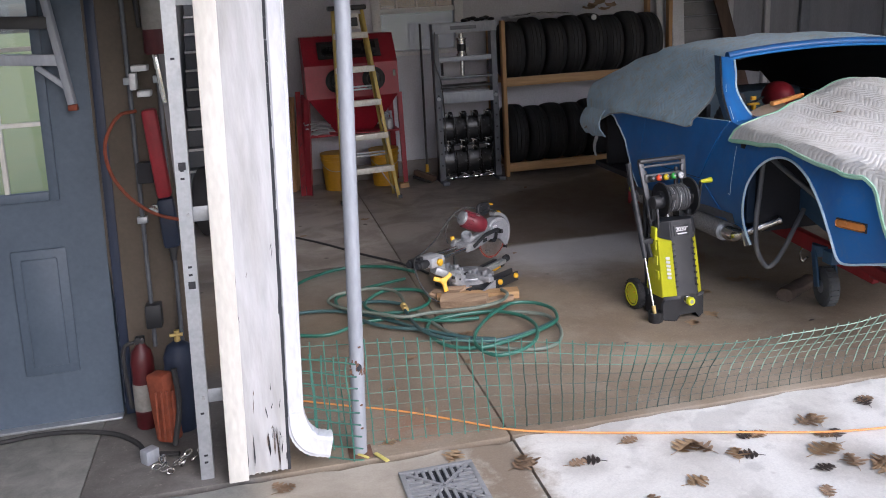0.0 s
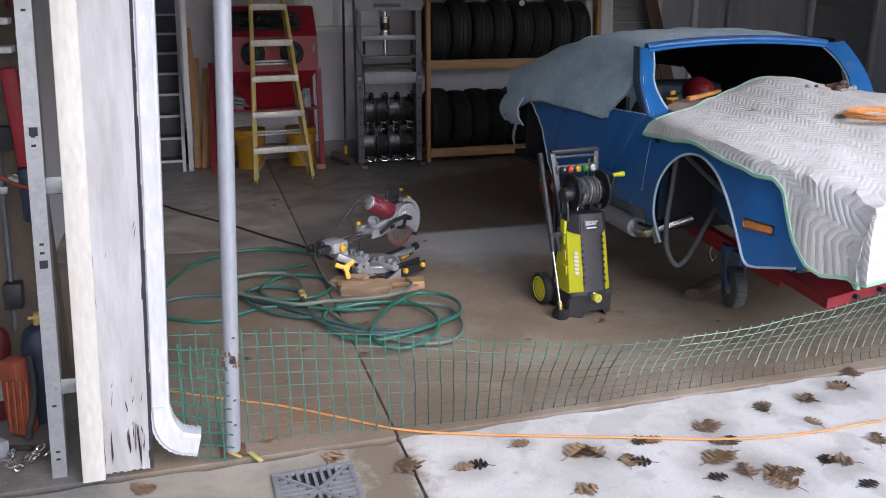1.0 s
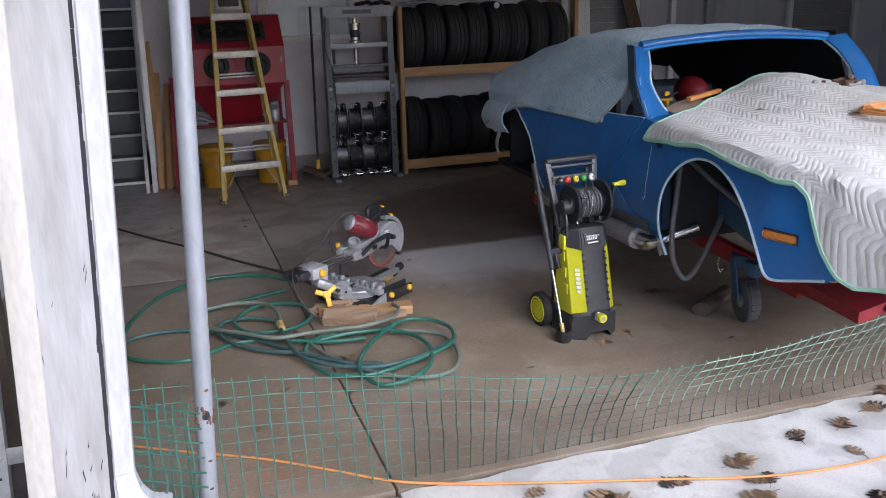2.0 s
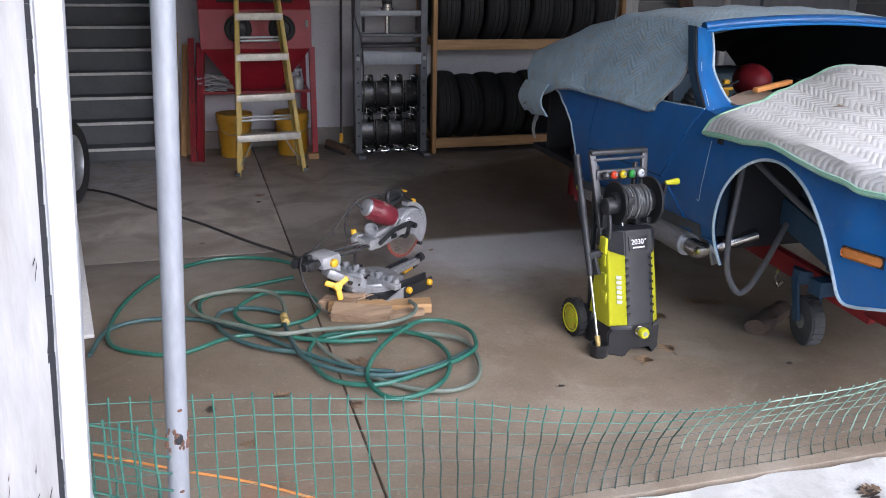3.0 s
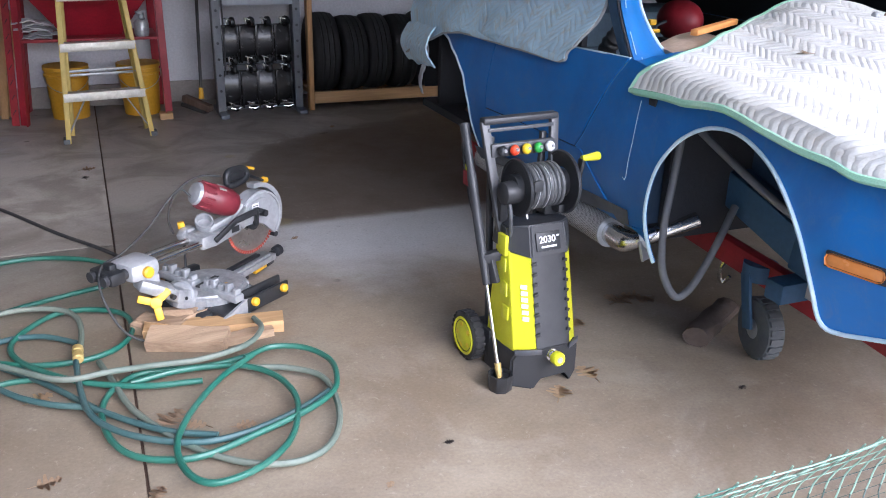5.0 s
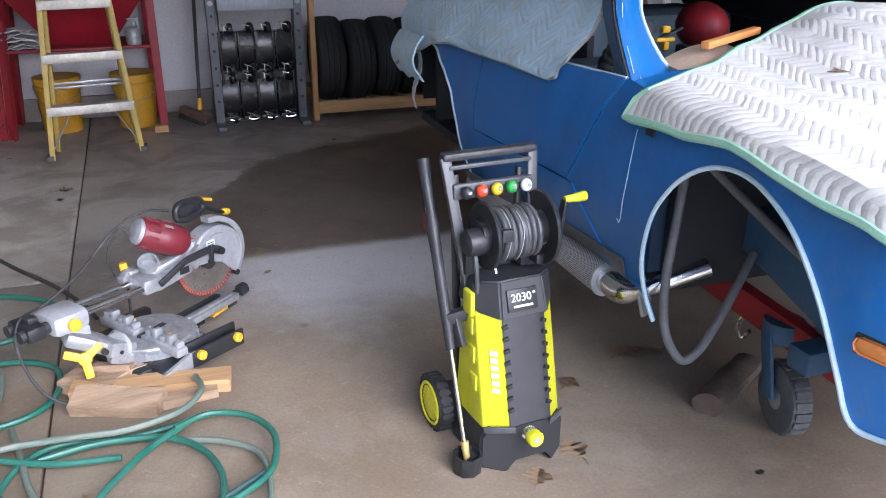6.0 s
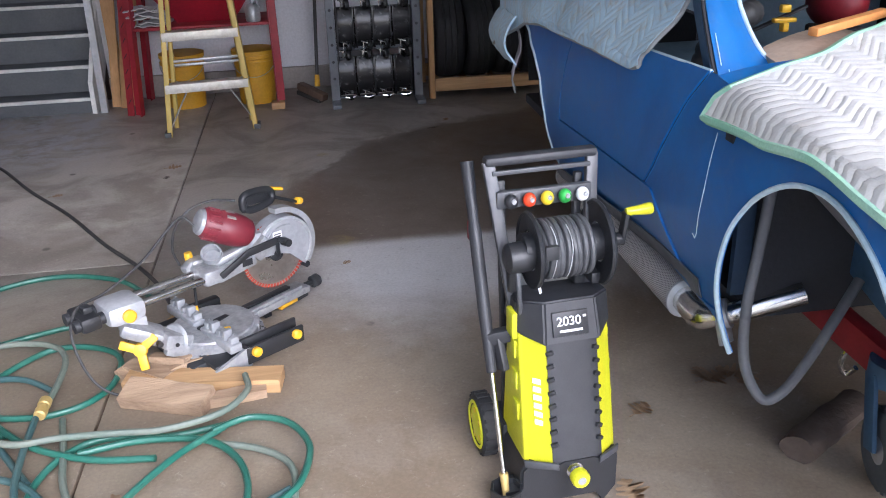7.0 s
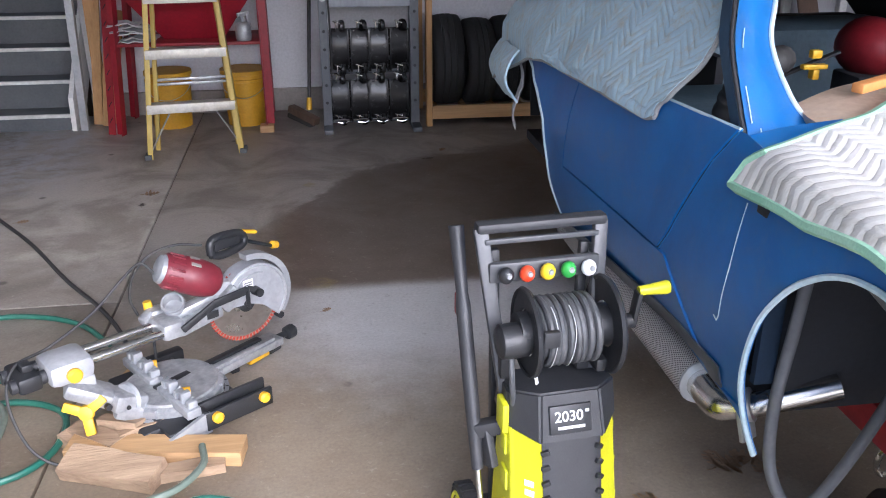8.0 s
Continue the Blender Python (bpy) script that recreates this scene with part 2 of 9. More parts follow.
def quilt_material(name, c1, c2, dirt_and_shade, period=0.040, amp=0.062, wave=0.21):
    """Padded cloth with stitched zigzag rows, from the cloth's own metres (its UV map)."""
    m = bpy.data.materials.new(name)
    m.use_nodes = True
    t = m.node_tree
    n, l, b = nodes_of(m)
    uv = n.new("ShaderNodeUVMap")
    uv.uv_map = "cloth"
    sep = n.new("ShaderNodeSeparateXYZ")
    l.new(uv.outputs[0], sep.inputs[0])
    u, v = sep.outputs[0], sep.outputs[1]
    n1, n2, n3 = texnoise(t, uv.outputs[0], 2.2, 6, 0.65, 0.3), texnoise(t, uv.outputs[0], 16, 6, 0.7), texnoise(t, uv.outputs[0], 160, 3)
    tri = sock(t, "PINGPONG", sock(t, "ADD", u, sock(t, "MULTIPLY", n1, 0.05)), wave / 2)
    ph = sock(t, "ADD", sock(t, "ADD", v, sock(t, "MULTIPLY", tri, amp * 14)), sock(t, "MULTIPLY", n1, 0.09))
    row = sock(t, "PINGPONG", ph, period / 2)
    pad = sock(t, "POWER", sock(t, "DIVIDE", row, period / 2), 0.45)
    seam = step(t, row, 0.0055, 0.0)
    base = blend(t, step(t, n1, 0.35, 0.65), c1, c2)
    base = blend(t, sock(t, "MULTIPLY", step(t, n2, 0.46, 0.72), 0.62), base, dirt_and_shade)
    base = blend(t, sock(t, "MULTIPLY", step(t, texnoise(t, uv.outputs[0], 4.5, 5, 0.7, 0.6), 0.55, 0.75), 0.5), base, dirt_and_shade)
    # crease shade along the stitched rows, painted in the soiling colour
    base = blend(t, sock(t, "MULTIPLY", seam, 0.3), base, dirt_and_shade)
    base = blend(t, 0.2, base, n3, "MULTIPLY")
    l.new(base, b.inputs["Base Color"])
    b.inputs["Roughness"].default_value = 0.95
    b.inputs["Specular IOR Level"].default_value = 0.15
    b.inputs["Sheen Weight"].default_value = 0.25
    bp = n.new("ShaderNodeBump")
    bp.inputs["Strength"].default_value, bp.inputs["Distance"].default_value = 0.55, 0.0055
    l.new(sock(t, "ADD", sock(t, "ADD", pad, sock(t, "MULTIPLY", n2, 0.35)), sock(t, "MULTIPLY", n3, 0.12)), bp.inputs["Height"])
    l.new(bp.outputs[0], b.inputs["Normal"])
    return m


def paint_material():
    """Blue car paint, dusty and dulled, with pale scratches."""
    m = bpy.data.materials.new("blue_car_paint")
    m.use_nodes = True
    t = m.node_tree
    n, l, b = nodes_of(m)
    co = n.new("ShaderNodeTexCoord")
    pos = co.outputs["Object"]
    n1, n2, n3 = texnoise(t, pos, 2.0, 6, 0.65, 0.6), texnoise(t, pos, 14, 7, 0.75, 0.8), texnoise(t, pos, 220, 3)
    base = blend(t, step(t, n1, 0.3, 0.7), (0.005, 0.100, 0.33), (0.008, 0.150, 0.46))
    dust = sock(t, "MULTIPLY", step(t, n2, 0.45, 0.8), 0.38)
    base = blend(t, dust, base, (0.12, 0.17, 0.27))
    l.new(base, b.inputs["Base Color"])
    l.new(sock(t, "ADD", 0.3, sock(t, "MULTIPLY", n2, 0.25)), b.inputs["Roughness"])
    b.inputs["Coat Weight"].default_value, b.inputs["Coat Roughness"].default_value = 0.6, 0.16
    bp = n.new("ShaderNodeBump")
    bp.inputs["Strength"].default_value, bp.inputs["Distance"].default_value = 0.06, 0.004
    l.new(sock(t, "ADD", n1, sock(t, "MULTIPLY", n3, 0.1)), bp.inputs["Height"])
    l.new(bp.outputs[0], b.inputs["Normal"])
    return m


M = {}
M["floor"], M["drive"], M["paint"] = floor_material(), drive_material(), paint_material()
M["quilt_white"] = quilt_material("white_quilted_cloth", (0.74, 0.73, 0.69), (0.60, 0.59, 0.54), (0.42, 0.38, 0.31), 0.036, 0.062, 0.14)
M["quilt_grey"] = quilt_material("faded_blue_quilted_cloth", (0.54, 0.74, 0.86), (0.40, 0.58, 0.70), (0.50, 0.46, 0.38), 0.036, 0.06, 0.18)
M["hem_green"] = material("pale_green_hem", (0.27, 0.56, 0.37), (0.42, 0.60, 0.46), 0.9, bump=0.5, fine=200)
M["hem_grey"] = material("grey_hem", (0.36, 0.36, 0.34), (0.28, 0.30, 0.31), 0.9, bump=0.5, fine=200)
M["wall"] = material("painted_wallboard", (0.62, 0.62, 0.65), (0.53, 0.53, 0.56), 0.75, scale=1.6, bump=0.1)
M["wall_low"] = material("stained_wallboard", (0.34, 0.31, 0.28), (0.22, 0.20, 0.18), 0.8, scale=3, bump=0.2)
M["ceil"] = material("ceiling_board", (0.78, 0.78, 0.77), (0.72, 0.72, 0.71), 0.8, scale=1.5)
# beige set dark: its colour carries the side bay's shade
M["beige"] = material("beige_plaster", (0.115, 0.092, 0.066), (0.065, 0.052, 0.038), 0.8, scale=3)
M["white_peel"] = material("peeling_white_paint", (0.47, 0.475, 0.48), (0.36, 0.355, 0.34), 0.6, scale=11, stretch=(1, 1, 0.16), bump=0.7, contrast=0.3, fine=34)
M["cream"] = material("cream_paint", (0.62, 0.61, 0.56), (0.56, 0.54, 0.48), 0.6, scale=5, stretch=(1, 1, 0.3), bump=0.15)
M["white_metal"] = material("white_enamel_sheet", (0.60, 0.61, 0.63), (0.52, 0.53, 0.55), 0.4, scale=5, stretch=(1, 1, 0.3), bump=0.04)
M["galv"] = material("galvanised_steel", (0.50, 0.52, 0.54), (0.38, 0.40, 0.42), 0.42, 0.75, scale=14, bump=0.05)
M["pipe"] = material("grey_painted_steel", (0.37, 0.39, 0.42), (0.29, 0.31, 0.34), 0.5, 0.25, scale=8, stretch=(1, 1, 0.3), bump=0.06)
M["rust"] = material("rusty_steel", (0.16, 0.08, 0.045), (0.09, 0.05, 0.035), 0.85, scale=30, bump=0.6)
M["chrome"] = material("chromed_steel", (0.72, 0.71, 0.68), (0.60, 0.58, 0.54), 0.22, 1.0, scale=14, bump=0.03)
M["alu"] = material("cast_aluminium", (0.47, 0.48, 0.49), (0.25, 0.255, 0.26), 0.36, 0.4, scale=26, bump=0.2)
M["alu_grey"] = material("grey_cast_metal", (0.38, 0.39, 0.40), (0.28, 0.29, 0.30), 0.5, 0.25, scale=18, bump=0.12)
M["steel_grey"] = material("grey_press_paint", (0.135, 0.145, 0.16), (0.09, 0.098, 0.11), 0.45, 0.2, scale=10, bump=0.08)
M["black"] = material("black_plastic", (0.018, 0.019, 0.021), (0.026, 0.027, 0.029), 0.45, scale=20, fine=260, bump=0.1)
M["charcoal"] = material("charcoal_plastic", (0.033, 0.034, 0.037), (0.026, 0.027, 0.030), 0.5, scale=20, fine=260, bump=0.1)
M["rubber"] = material("black_rubber", (0.018, 0.018, 0.019), (0.030, 0.029, 0.028), 0.75, scale=12, bump=0.3)
M["rubber_dusty"] = material("dusty_rubber", (0.075, 0.085, 0.095), (0.12, 0.125, 0.125), 0.85, scale=18, bump=0.4)
M["cable"] = material("black_cable", (0.025, 0.025, 0.026), (0.05, 0.048, 0.045), 0.6, scale=8, bump=0.1)
M["lime"] = material("lime_plastic", (0.66, 0.66, 0.008), (0.58, 0.58, 0.010), 0.36, scale=10, fine=240, bump=0.05, spec=0.5)
M["red"] = material("red_enamel", (0.30, 0.010, 0.022), (0.21, 0.009, 0.018), 0.42, scale=5, bump=0.06)
M["red_dull"] = material("worn_red_steel", (0.30, 0.012, 0.02), (0.18, 0.012, 0.015), 0.55, scale=8, bump=0.15)
M["red_motor"] = material("maroon_motor_shell", (0.20, 0.022, 0.034), (0.14, 0.018, 0.026), 0.45, scale=14, bump=0.08)
M["yellow"] = material("yellow_plastic", (0.85, 0.50, 0.015), (0.78, 0.42, 0.012), 0.45, scale=14, bump=0.05)
M["bucket"] = material("yellow_bucket_plastic", (0.60, 0.33, 0.012), (0.48, 0.25, 0.01), 0.5, scale=6, bump=0.06)
M["fibre"] = material("yellow_fibreglass", (0.58, 0.44, 0.11), (0.47, 0.34, 0.085), 0.5, scale=9, stretch=(1, 1, 0.2), bump=0.1)
M["step_alu"] = material("paint_spotted_aluminium", (0.68, 0.66, 0.60), (0.50, 0.47, 0.40), 0.5, 0.4, scale=22, bump=0.15)
M["lumber"] = material("pine_lumber", (0.56, 0.36, 0.17), (0.34, 0.20, 0.09), 0.7, scale=9, stretch=(0.25, 3, 3), fine=30, bump=0.3)
M["lumber_up"] = material("pine_lumber_upright", (0.50, 0.30, 0.13), (0.36, 0.20, 0.08), 0.7, scale=7, stretch=(3, 3, 0.25), fine=40, bump=0.3)
M["block"] = material("split_firewood", (0.46, 0.33, 0.21), (0.22, 0.145, 0.09), 0.85, scale=9, stretch=(0.3, 3, 3), fine=55, bump=0.7)
M["log"] = material("weathered_log", (0.15, 0.112, 0.085), (0.08, 0.058, 0.046), 0.9, scale=9, fine=55, bump=0.8)
M["hose_g"] = material("green_garden_hose", (0.012, 0.105, 0.072), (0.05, 0.16, 0.115), 0.35, scale=5, bump=0.1)
M["hose_b"] = material("faded_blue_green_hose", (0.030, 0.085, 0.090), (0.075, 0.125, 0.115), 0.5, scale=5, bump=0.15)
M["hose_grey"] = material("grey_green_hose", (0.10, 0.145, 0.115), (0.19, 0.205, 0.165), 0.55, scale=5, bump=0.15)
M["hose_rubber"] = material("grey_rubber_hose", (0.16, 0.165, 0.17), (0.11, 0.112, 0.118), 0.6, scale=6, bump=0.15)
M["brass"] = material("brass", (0.62, 0.46, 0.16), (0.50, 0.36, 0.12), 0.45, 0.4, scale=20, bump=0.08)
M["orange"] = material("orange_cable_jacket", (0.74, 0.33, 0.09), (0.62, 0.26, 0.07), 0.5, scale=6, bump=0.06)
M["orange_rag"] = material("orange_plastic", (0.26, 0.055, 0.018), (0.13, 0.032, 0.015), 0.75, scale=20, bump=0.4)
M["amber"] = material("amber_lens", (0.72, 0.27, 0.06), (0.60, 0.21, 0.04), 0.25, scale=30, bump=0.1, coat=0.4)
# two tones of the green mesh: dark for shaded strands, pale for lit ones
M["net_dark"] = material("shaded_plastic_mesh", (0.014, 0.040, 0.030), (0.030, 0.070, 0.052), 0.45, scale=6, bump=0.05)
M["net_pale"] = material("lit_plastic_mesh", (0.20, 0.34, 0.26), (0.30, 0.42, 0.33), 0.55, scale=6, bump=0.05)
M["grate"] = material("weathered_grey_plastic", (0.20, 0.205, 0.21), (0.28, 0.28, 0.27), 0.7, scale=20, bump=0.3)
M["guard"] = material("pale_cast_guard", (0.49, 0.50, 0.515), (0.38, 0.39, 0.405), 0.34, 0.25, scale=9, bump=0.05)
M["guard_grey"] = material("grey_guard_enamel", (0.42, 0.43, 0.45), (0.34, 0.35, 0.37), 0.4, 0.25, scale=14, bump=0.06)
M["tie"] = material("pale_yellow_plastic", (0.62, 0.55, 0.16), (0.50, 0.43, 0.12), 0.5, scale=10, bump=0.05)
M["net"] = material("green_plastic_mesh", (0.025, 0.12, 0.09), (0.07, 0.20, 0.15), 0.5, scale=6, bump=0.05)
M["door"] = material("blue_grey_door_paint", (0.080, 0.106, 0.14), (0.06, 0.081, 0.108), 0.5, scale=3, bump=0.06)
M["tread"] = material("dark_grey_stair_paint", (0.075, 0.085, 0.095), (0.12, 0.125, 0.13), 0.65, scale=5, bump=0.2)
M["nosing"] = material("worn_white_nosing", (0.70, 0.70, 0.68), (0.50, 0.49, 0.46), 0.5, scale=12, bump=0.2)
M["leaf"] = material("brown_oak_leaf", (0.25, 0.165, 0.10), (0.36, 0.25, 0.155), 0.8, scale=14, bump=0.4)
M["leaf_tan"] = material("tan_oak_leaf", (0.46, 0.32, 0.18), (0.32, 0.215, 0.12), 0.8, scale=14, bump=0.4)
M["leaf_dark"] = material("wet_dark_leaf", (0.060, 0.048, 0.042), (0.11, 0.085, 0.07), 0.5, scale=14, bump=0.4)
M["sill_edge"] = material("bare_fibreglass_edge", (0.45, 0.62, 0.70), (0.60, 0.70, 0.74), 0.6, scale=12, bump=0.1)
M["black_in"] = material("dark_underseal", (0.020, 0.021, 0.025), (0.030, 0.031, 0.035), 0.85, scale=8, bump=0.4)
M["blue_frame"] = material("dusty_blue_frame", (0.030, 0.085, 0.17), (0.055, 0.11, 0.18), 0.65, scale=7, bump=0.25)
M["tan"] = material("tan_dash_board", (0.50, 0.38, 0.28), (0.42, 0.31, 0.22), 0.75, scale=8, bump=0.15)
M["pale_blue"] = material("pale_blue_vinyl", (0.17, 0.24, 0.29), (0.13, 0.19, 0.23), 0.6, scale=8, bump=0.15)
M["sheet_grey"] = material("grey_plastic_sheet", (0.33, 0.335, 0.36), (0.44, 0.445, 0.47), 0.35, scale=3, stretch=(3, 1, 0.4), bump=0.15)
M["siding"] = material("grey_ribbed_siding", (0.22, 0.22, 0.22), (0.28, 0.275, 0.27), 0.6, scale=4, bump=0.1)
M["trim_white"] = material("white_painted_wood", (0.74, 0.74, 0.73), (0.64, 0.64, 0.62), 0.5, scale=6, bump=0.08)
M["brown_board"] = material("dark_brown_board", (0.12, 0.075, 0.05), (0.08, 0.05, 0.035), 0.75, scale=7, stretch=(3, 3, 0.3), bump=0.3)
M["extinguisher"] = material("extinguisher_red", (0.085, 0.007, 0.009), (0.05, 0.006, 0.007), 0.45, scale=9, bump=0.05)
M["paper"] = material("pale_label_paper", (0.30, 0.285, 0.255), (0.20, 0.19, 0.17), 0.7, scale=20, bump=0.05)
M["dark_blue"] = material("navy_enamel", (0.014, 0.022, 0.045), (0.02, 0.03, 0.058), 0.5, scale=8, bump=0.1)
M["rag"] = material("grey_white_rags", (0.58, 0.58, 0.58), (0.42, 0.42, 0.43), 0.9, scale=20, bump=0.5)
M["ball_red"] = material("red_knob_plastic", (0.75, 0.07, 0.02), None, 0.3, bump=0.02)
M["ball_yellow"] = material("yellow_knob_plastic", (0.80, 0.62, 0.02), None, 0.3, bump=0.02)
M["ball_green"] = material("green_knob_plastic", (0.05, 0.36, 0.06), None, 0.3, bump=0.02)
M["ball_white"] = material("white_knob_plastic", (0.80, 0.80, 0.80), None, 0.3, bump=0.02)
M["mark_white"] = material("white_print", (0.82, 0.82, 0.82), (0.78, 0.78, 0.78), 0.5, bump=0)
M["blade"] = material("saw_blade_steel", (0.50, 0.47, 0.43), (0.38, 0.34, 0.30), 0.3, 0.9, scale=20, bump=0.05)
M["blade_red"] = material("red_tooth_coating", (0.45, 0.07, 0.04), (0.30, 0.05, 0.03), 0.5, scale=30, bump=0.1)
M["brick"] = material("dark_red_brick", (0.20, 0.09, 0.065), (0.14, 0.065, 0.05), 0.85, scale=25, bump=0.5)
M["grass"] = material("lawn_grass", (0.15, 0.19, 0.06), (0.24, 0.25, 0.10), 0.9, scale=1.2, fine=30, bump=0.6, depth=0.03)
M["foliage"] = material("autumn_foliage", (0.10, 0.09, 0.03), (0.06, 0.07, 0.025), 0.8, scale=2, bump=0.2)
M["bark"] = material("grey_bark", (0.16, 0.13, 0.10), (0.10, 0.08, 0.06), 0.9, scale=8, stretch=(2, 2, 0.4), bump=0.7)
M["coil"] = material("dark_pressure_hose", (0.05, 0.052, 0.055), (0.085, 0.087, 0.09), 0.5, scale=30, bump=0.1)
M["well"] = material("dark_blue_inner_panel", (0.020, 0.046, 0.09), (0.035, 0.062, 0.105), 0.8, scale=6, bump=0.3)
M["dolly_black"] = material("glossy_black_enamel", (0.012, 0.012, 0.013), (0.020, 0.020, 0.021), 0.25, scale=16, bump=0.05)
M["tyre"] = material("old_tyre_rubber", (0.018, 0.018, 0.020), (0.030, 0.030, 0.030), 0.7, scale=14, bump=0.35)


def glass_material():
    m = bpy.data.materials.new("window_glass")
    m.use_nodes = True
    b = m.node_tree.nodes["Principled BSDF"]
    b.inputs["Base Color"].default_value = (0.95, 0.97, 0.97, 1)
    b.inputs["Transmission Weight"].default_value, b.inputs["Roughness"].default_value, b.inputs["IOR"].default_value = 1.0, 0.02, 1.5
    return m


M["glass"] = glass_material()


ORG = {}
LEAN = [0.0]  # the front of the building stands a little out of plumb: metres of x for each metre of height


def thing(name, at=(0, 0, 0), label="", category="", group="", kind=""):
    """An Empty at a thing's base; its parts are built in world metres."""
    e = new(name)
    e.location = at
    e.empty_display_size = 0.05
    ORG[e.name] = Vector(at)
    return tagged(e, label, category, group, kind)


def mesh_of(name, bm, mat, smooth=40):
    bmesh.ops.recalc_face_normals(bm, faces=bm.faces)
    me = bpy.data.meshes.new(name)
    if LEAN[0]:
        for v in bm.verts:
            v.co.x += LEAN[0] * v.co.z
    if smooth:
        lim = radians(smooth)
        for f in bm.faces:
            f.smooth = True
        for e in bm.edges:
            if len(e.link_faces) == 2 and e.link_faces[0].normal.angle(e.link_faces[1].normal, 0) > lim:
                e.smooth = False
    bm.to_mesh(me)
    bm.free()
    me.materials.append(mat)
    return me


def part(name, bm, mat, parent=None, label="", smooth=40):
    ob = new(name, mesh_of(name, bm, mat, smooth))
    if parent is not None:
        ob.parent = parent
        if parent.name in ORG:
            ob.matrix_parent_inverse = Matrix.Translation(-ORG[parent.name])
    return tagged(ob, label)


def solo(name, bm, mat, label="", category="", group="", kind="", smooth=40):
    return tagged(part(name, bm, mat, smooth=smooth), label, category, group, kind)


def B(*items):
    """A new bmesh, filled by (function, args...) tuples."""
    bm = bmesh.new()
    for f, *a in items:
        f(bm, *a)
    return bm


def add_box(bm, x0, x1, y0, y1, z0, z1, bev=0.0, m=None):
    r = bmesh.ops.create_cube(bm, size=1)
    vs = r["verts"]
    for v in vs:
        v.co = Vector(((x0 + x1) / 2 + v.co.x * (x1 - x0), (y0 + y1) / 2 + v.co.y * (y1 - y0), (z0 + z1) / 2 + v.co.z * (z1 - z0)))
    if bev:
        es = {e for v in vs for e in v.link_edges}
        out = bmesh.ops.bevel(bm, geom=list(es), offset=bev, segments=2, affect="EDGES", profile=0.5)
        vs = list({v for f in out["faces"] for v in f.verts} | {v for v in vs if v.is_valid})
    if m is not None:
        for v in vs:
            v.co = m @ v.co
    return vs


def add_bar(bm, p, q, w, h, bev=0.0, up=(0, 0, 1)):
    """A rectangular bar from p to q, w across and h along up."""
    p, q = Vector(p), Vector(q)
    d = q - p
    z = d.normalized()
    x = Vector(up).cross(z)
    x = x.normalized() if x.length > 1e-4 else Vector((1, 0, 0))
    y = z.cross(x)
    m = Matrix((x, y, z)).transposed().to_4x4()
    m.translation = p
    return add_box(bm, -w / 2, w / 2, -h / 2, h / 2, 0, d.length, bev, m)


def add_cyl(bm, p, q, r0, r1=None, seg=16):
    p, q = Vector(p), Vector(q)
    r1 = r0 if r1 is None else r1
    d = q - p
    m = d.to_track_quat("Z", "Y").to_matrix().to_4x4()
    m.translation = (p + q) / 2
    return bmesh.ops.create_cone(bm, cap_ends=True, segments=seg, radius1=r0, radius2=r1, depth=d.length, matrix=m)["verts"]


def add_ball(bm, c, r, seg=12, sq=(1, 1, 1)):
    return bmesh.ops.create_uvsphere(bm, u_segments=seg, v_segments=max(6, seg // 2 + 1), radius=r, matrix=Matrix.Translation(c) @ Matrix.Diagonal((*sq, 1)))["verts"]


def add_lathe(bm, prof, m=None, seg=24, closed=False):
    """Turns a profile of (radius, height) round z, then places it with m."""
    m = m or Matrix.Identity(4)
    rings = []
    for r, h in prof:
        rings.append([bm.verts.new(m @ Vector((r * math.cos(2 * math.pi * i / seg), r * math.sin(2 * math.pi * i / seg), h))) for i in range(seg)])
    pairs = list(zip(rings, rings[1:])) + ([(rings[-1], rings[0])] if closed else [])
    for a, b in pairs:
        for i in range(seg):
            j = (i + 1) % seg
            bm.faces.new((a[i], a[j], b[j], b[i]))
    if not closed:
        bm.faces.new(rings[0][::-1])
        bm.faces.new(rings[-1])


def axis(p, d):
    """A pose at p whose z points along d."""
    m = Vector(d).to_track_quat("Z", "Y").to_matrix().to_4x4()
    m.translation = Vector(p)
    return m


def spline(pts, n=8, closed=False):
    """Catmull-Rom points through pts."""
    pts = [Vector(p) for p in pts]
    out = []
    k = len(pts)
    for i in range(k if closed else k - 1):
        if closed:
            a, b, c, d = (pts[(i + j - 1) % k] for j in range(4))
        else:
            b, c = pts[i], pts[i + 1]
            a = pts[i - 1] if i else b * 2 - c
            d = pts[i + 2] if i + 2 < k else c * 2 - b
        for s in range(n):
            t = s / n
            out.append(0.5 * (2 * b + (c - a) * t + (2 * a - 5 * b + 4 * c - d) * t * t + (3 * b - a - 3 * c + d) * t ** 3))
    if not closed:
        out.append(pts[-1])
    return out


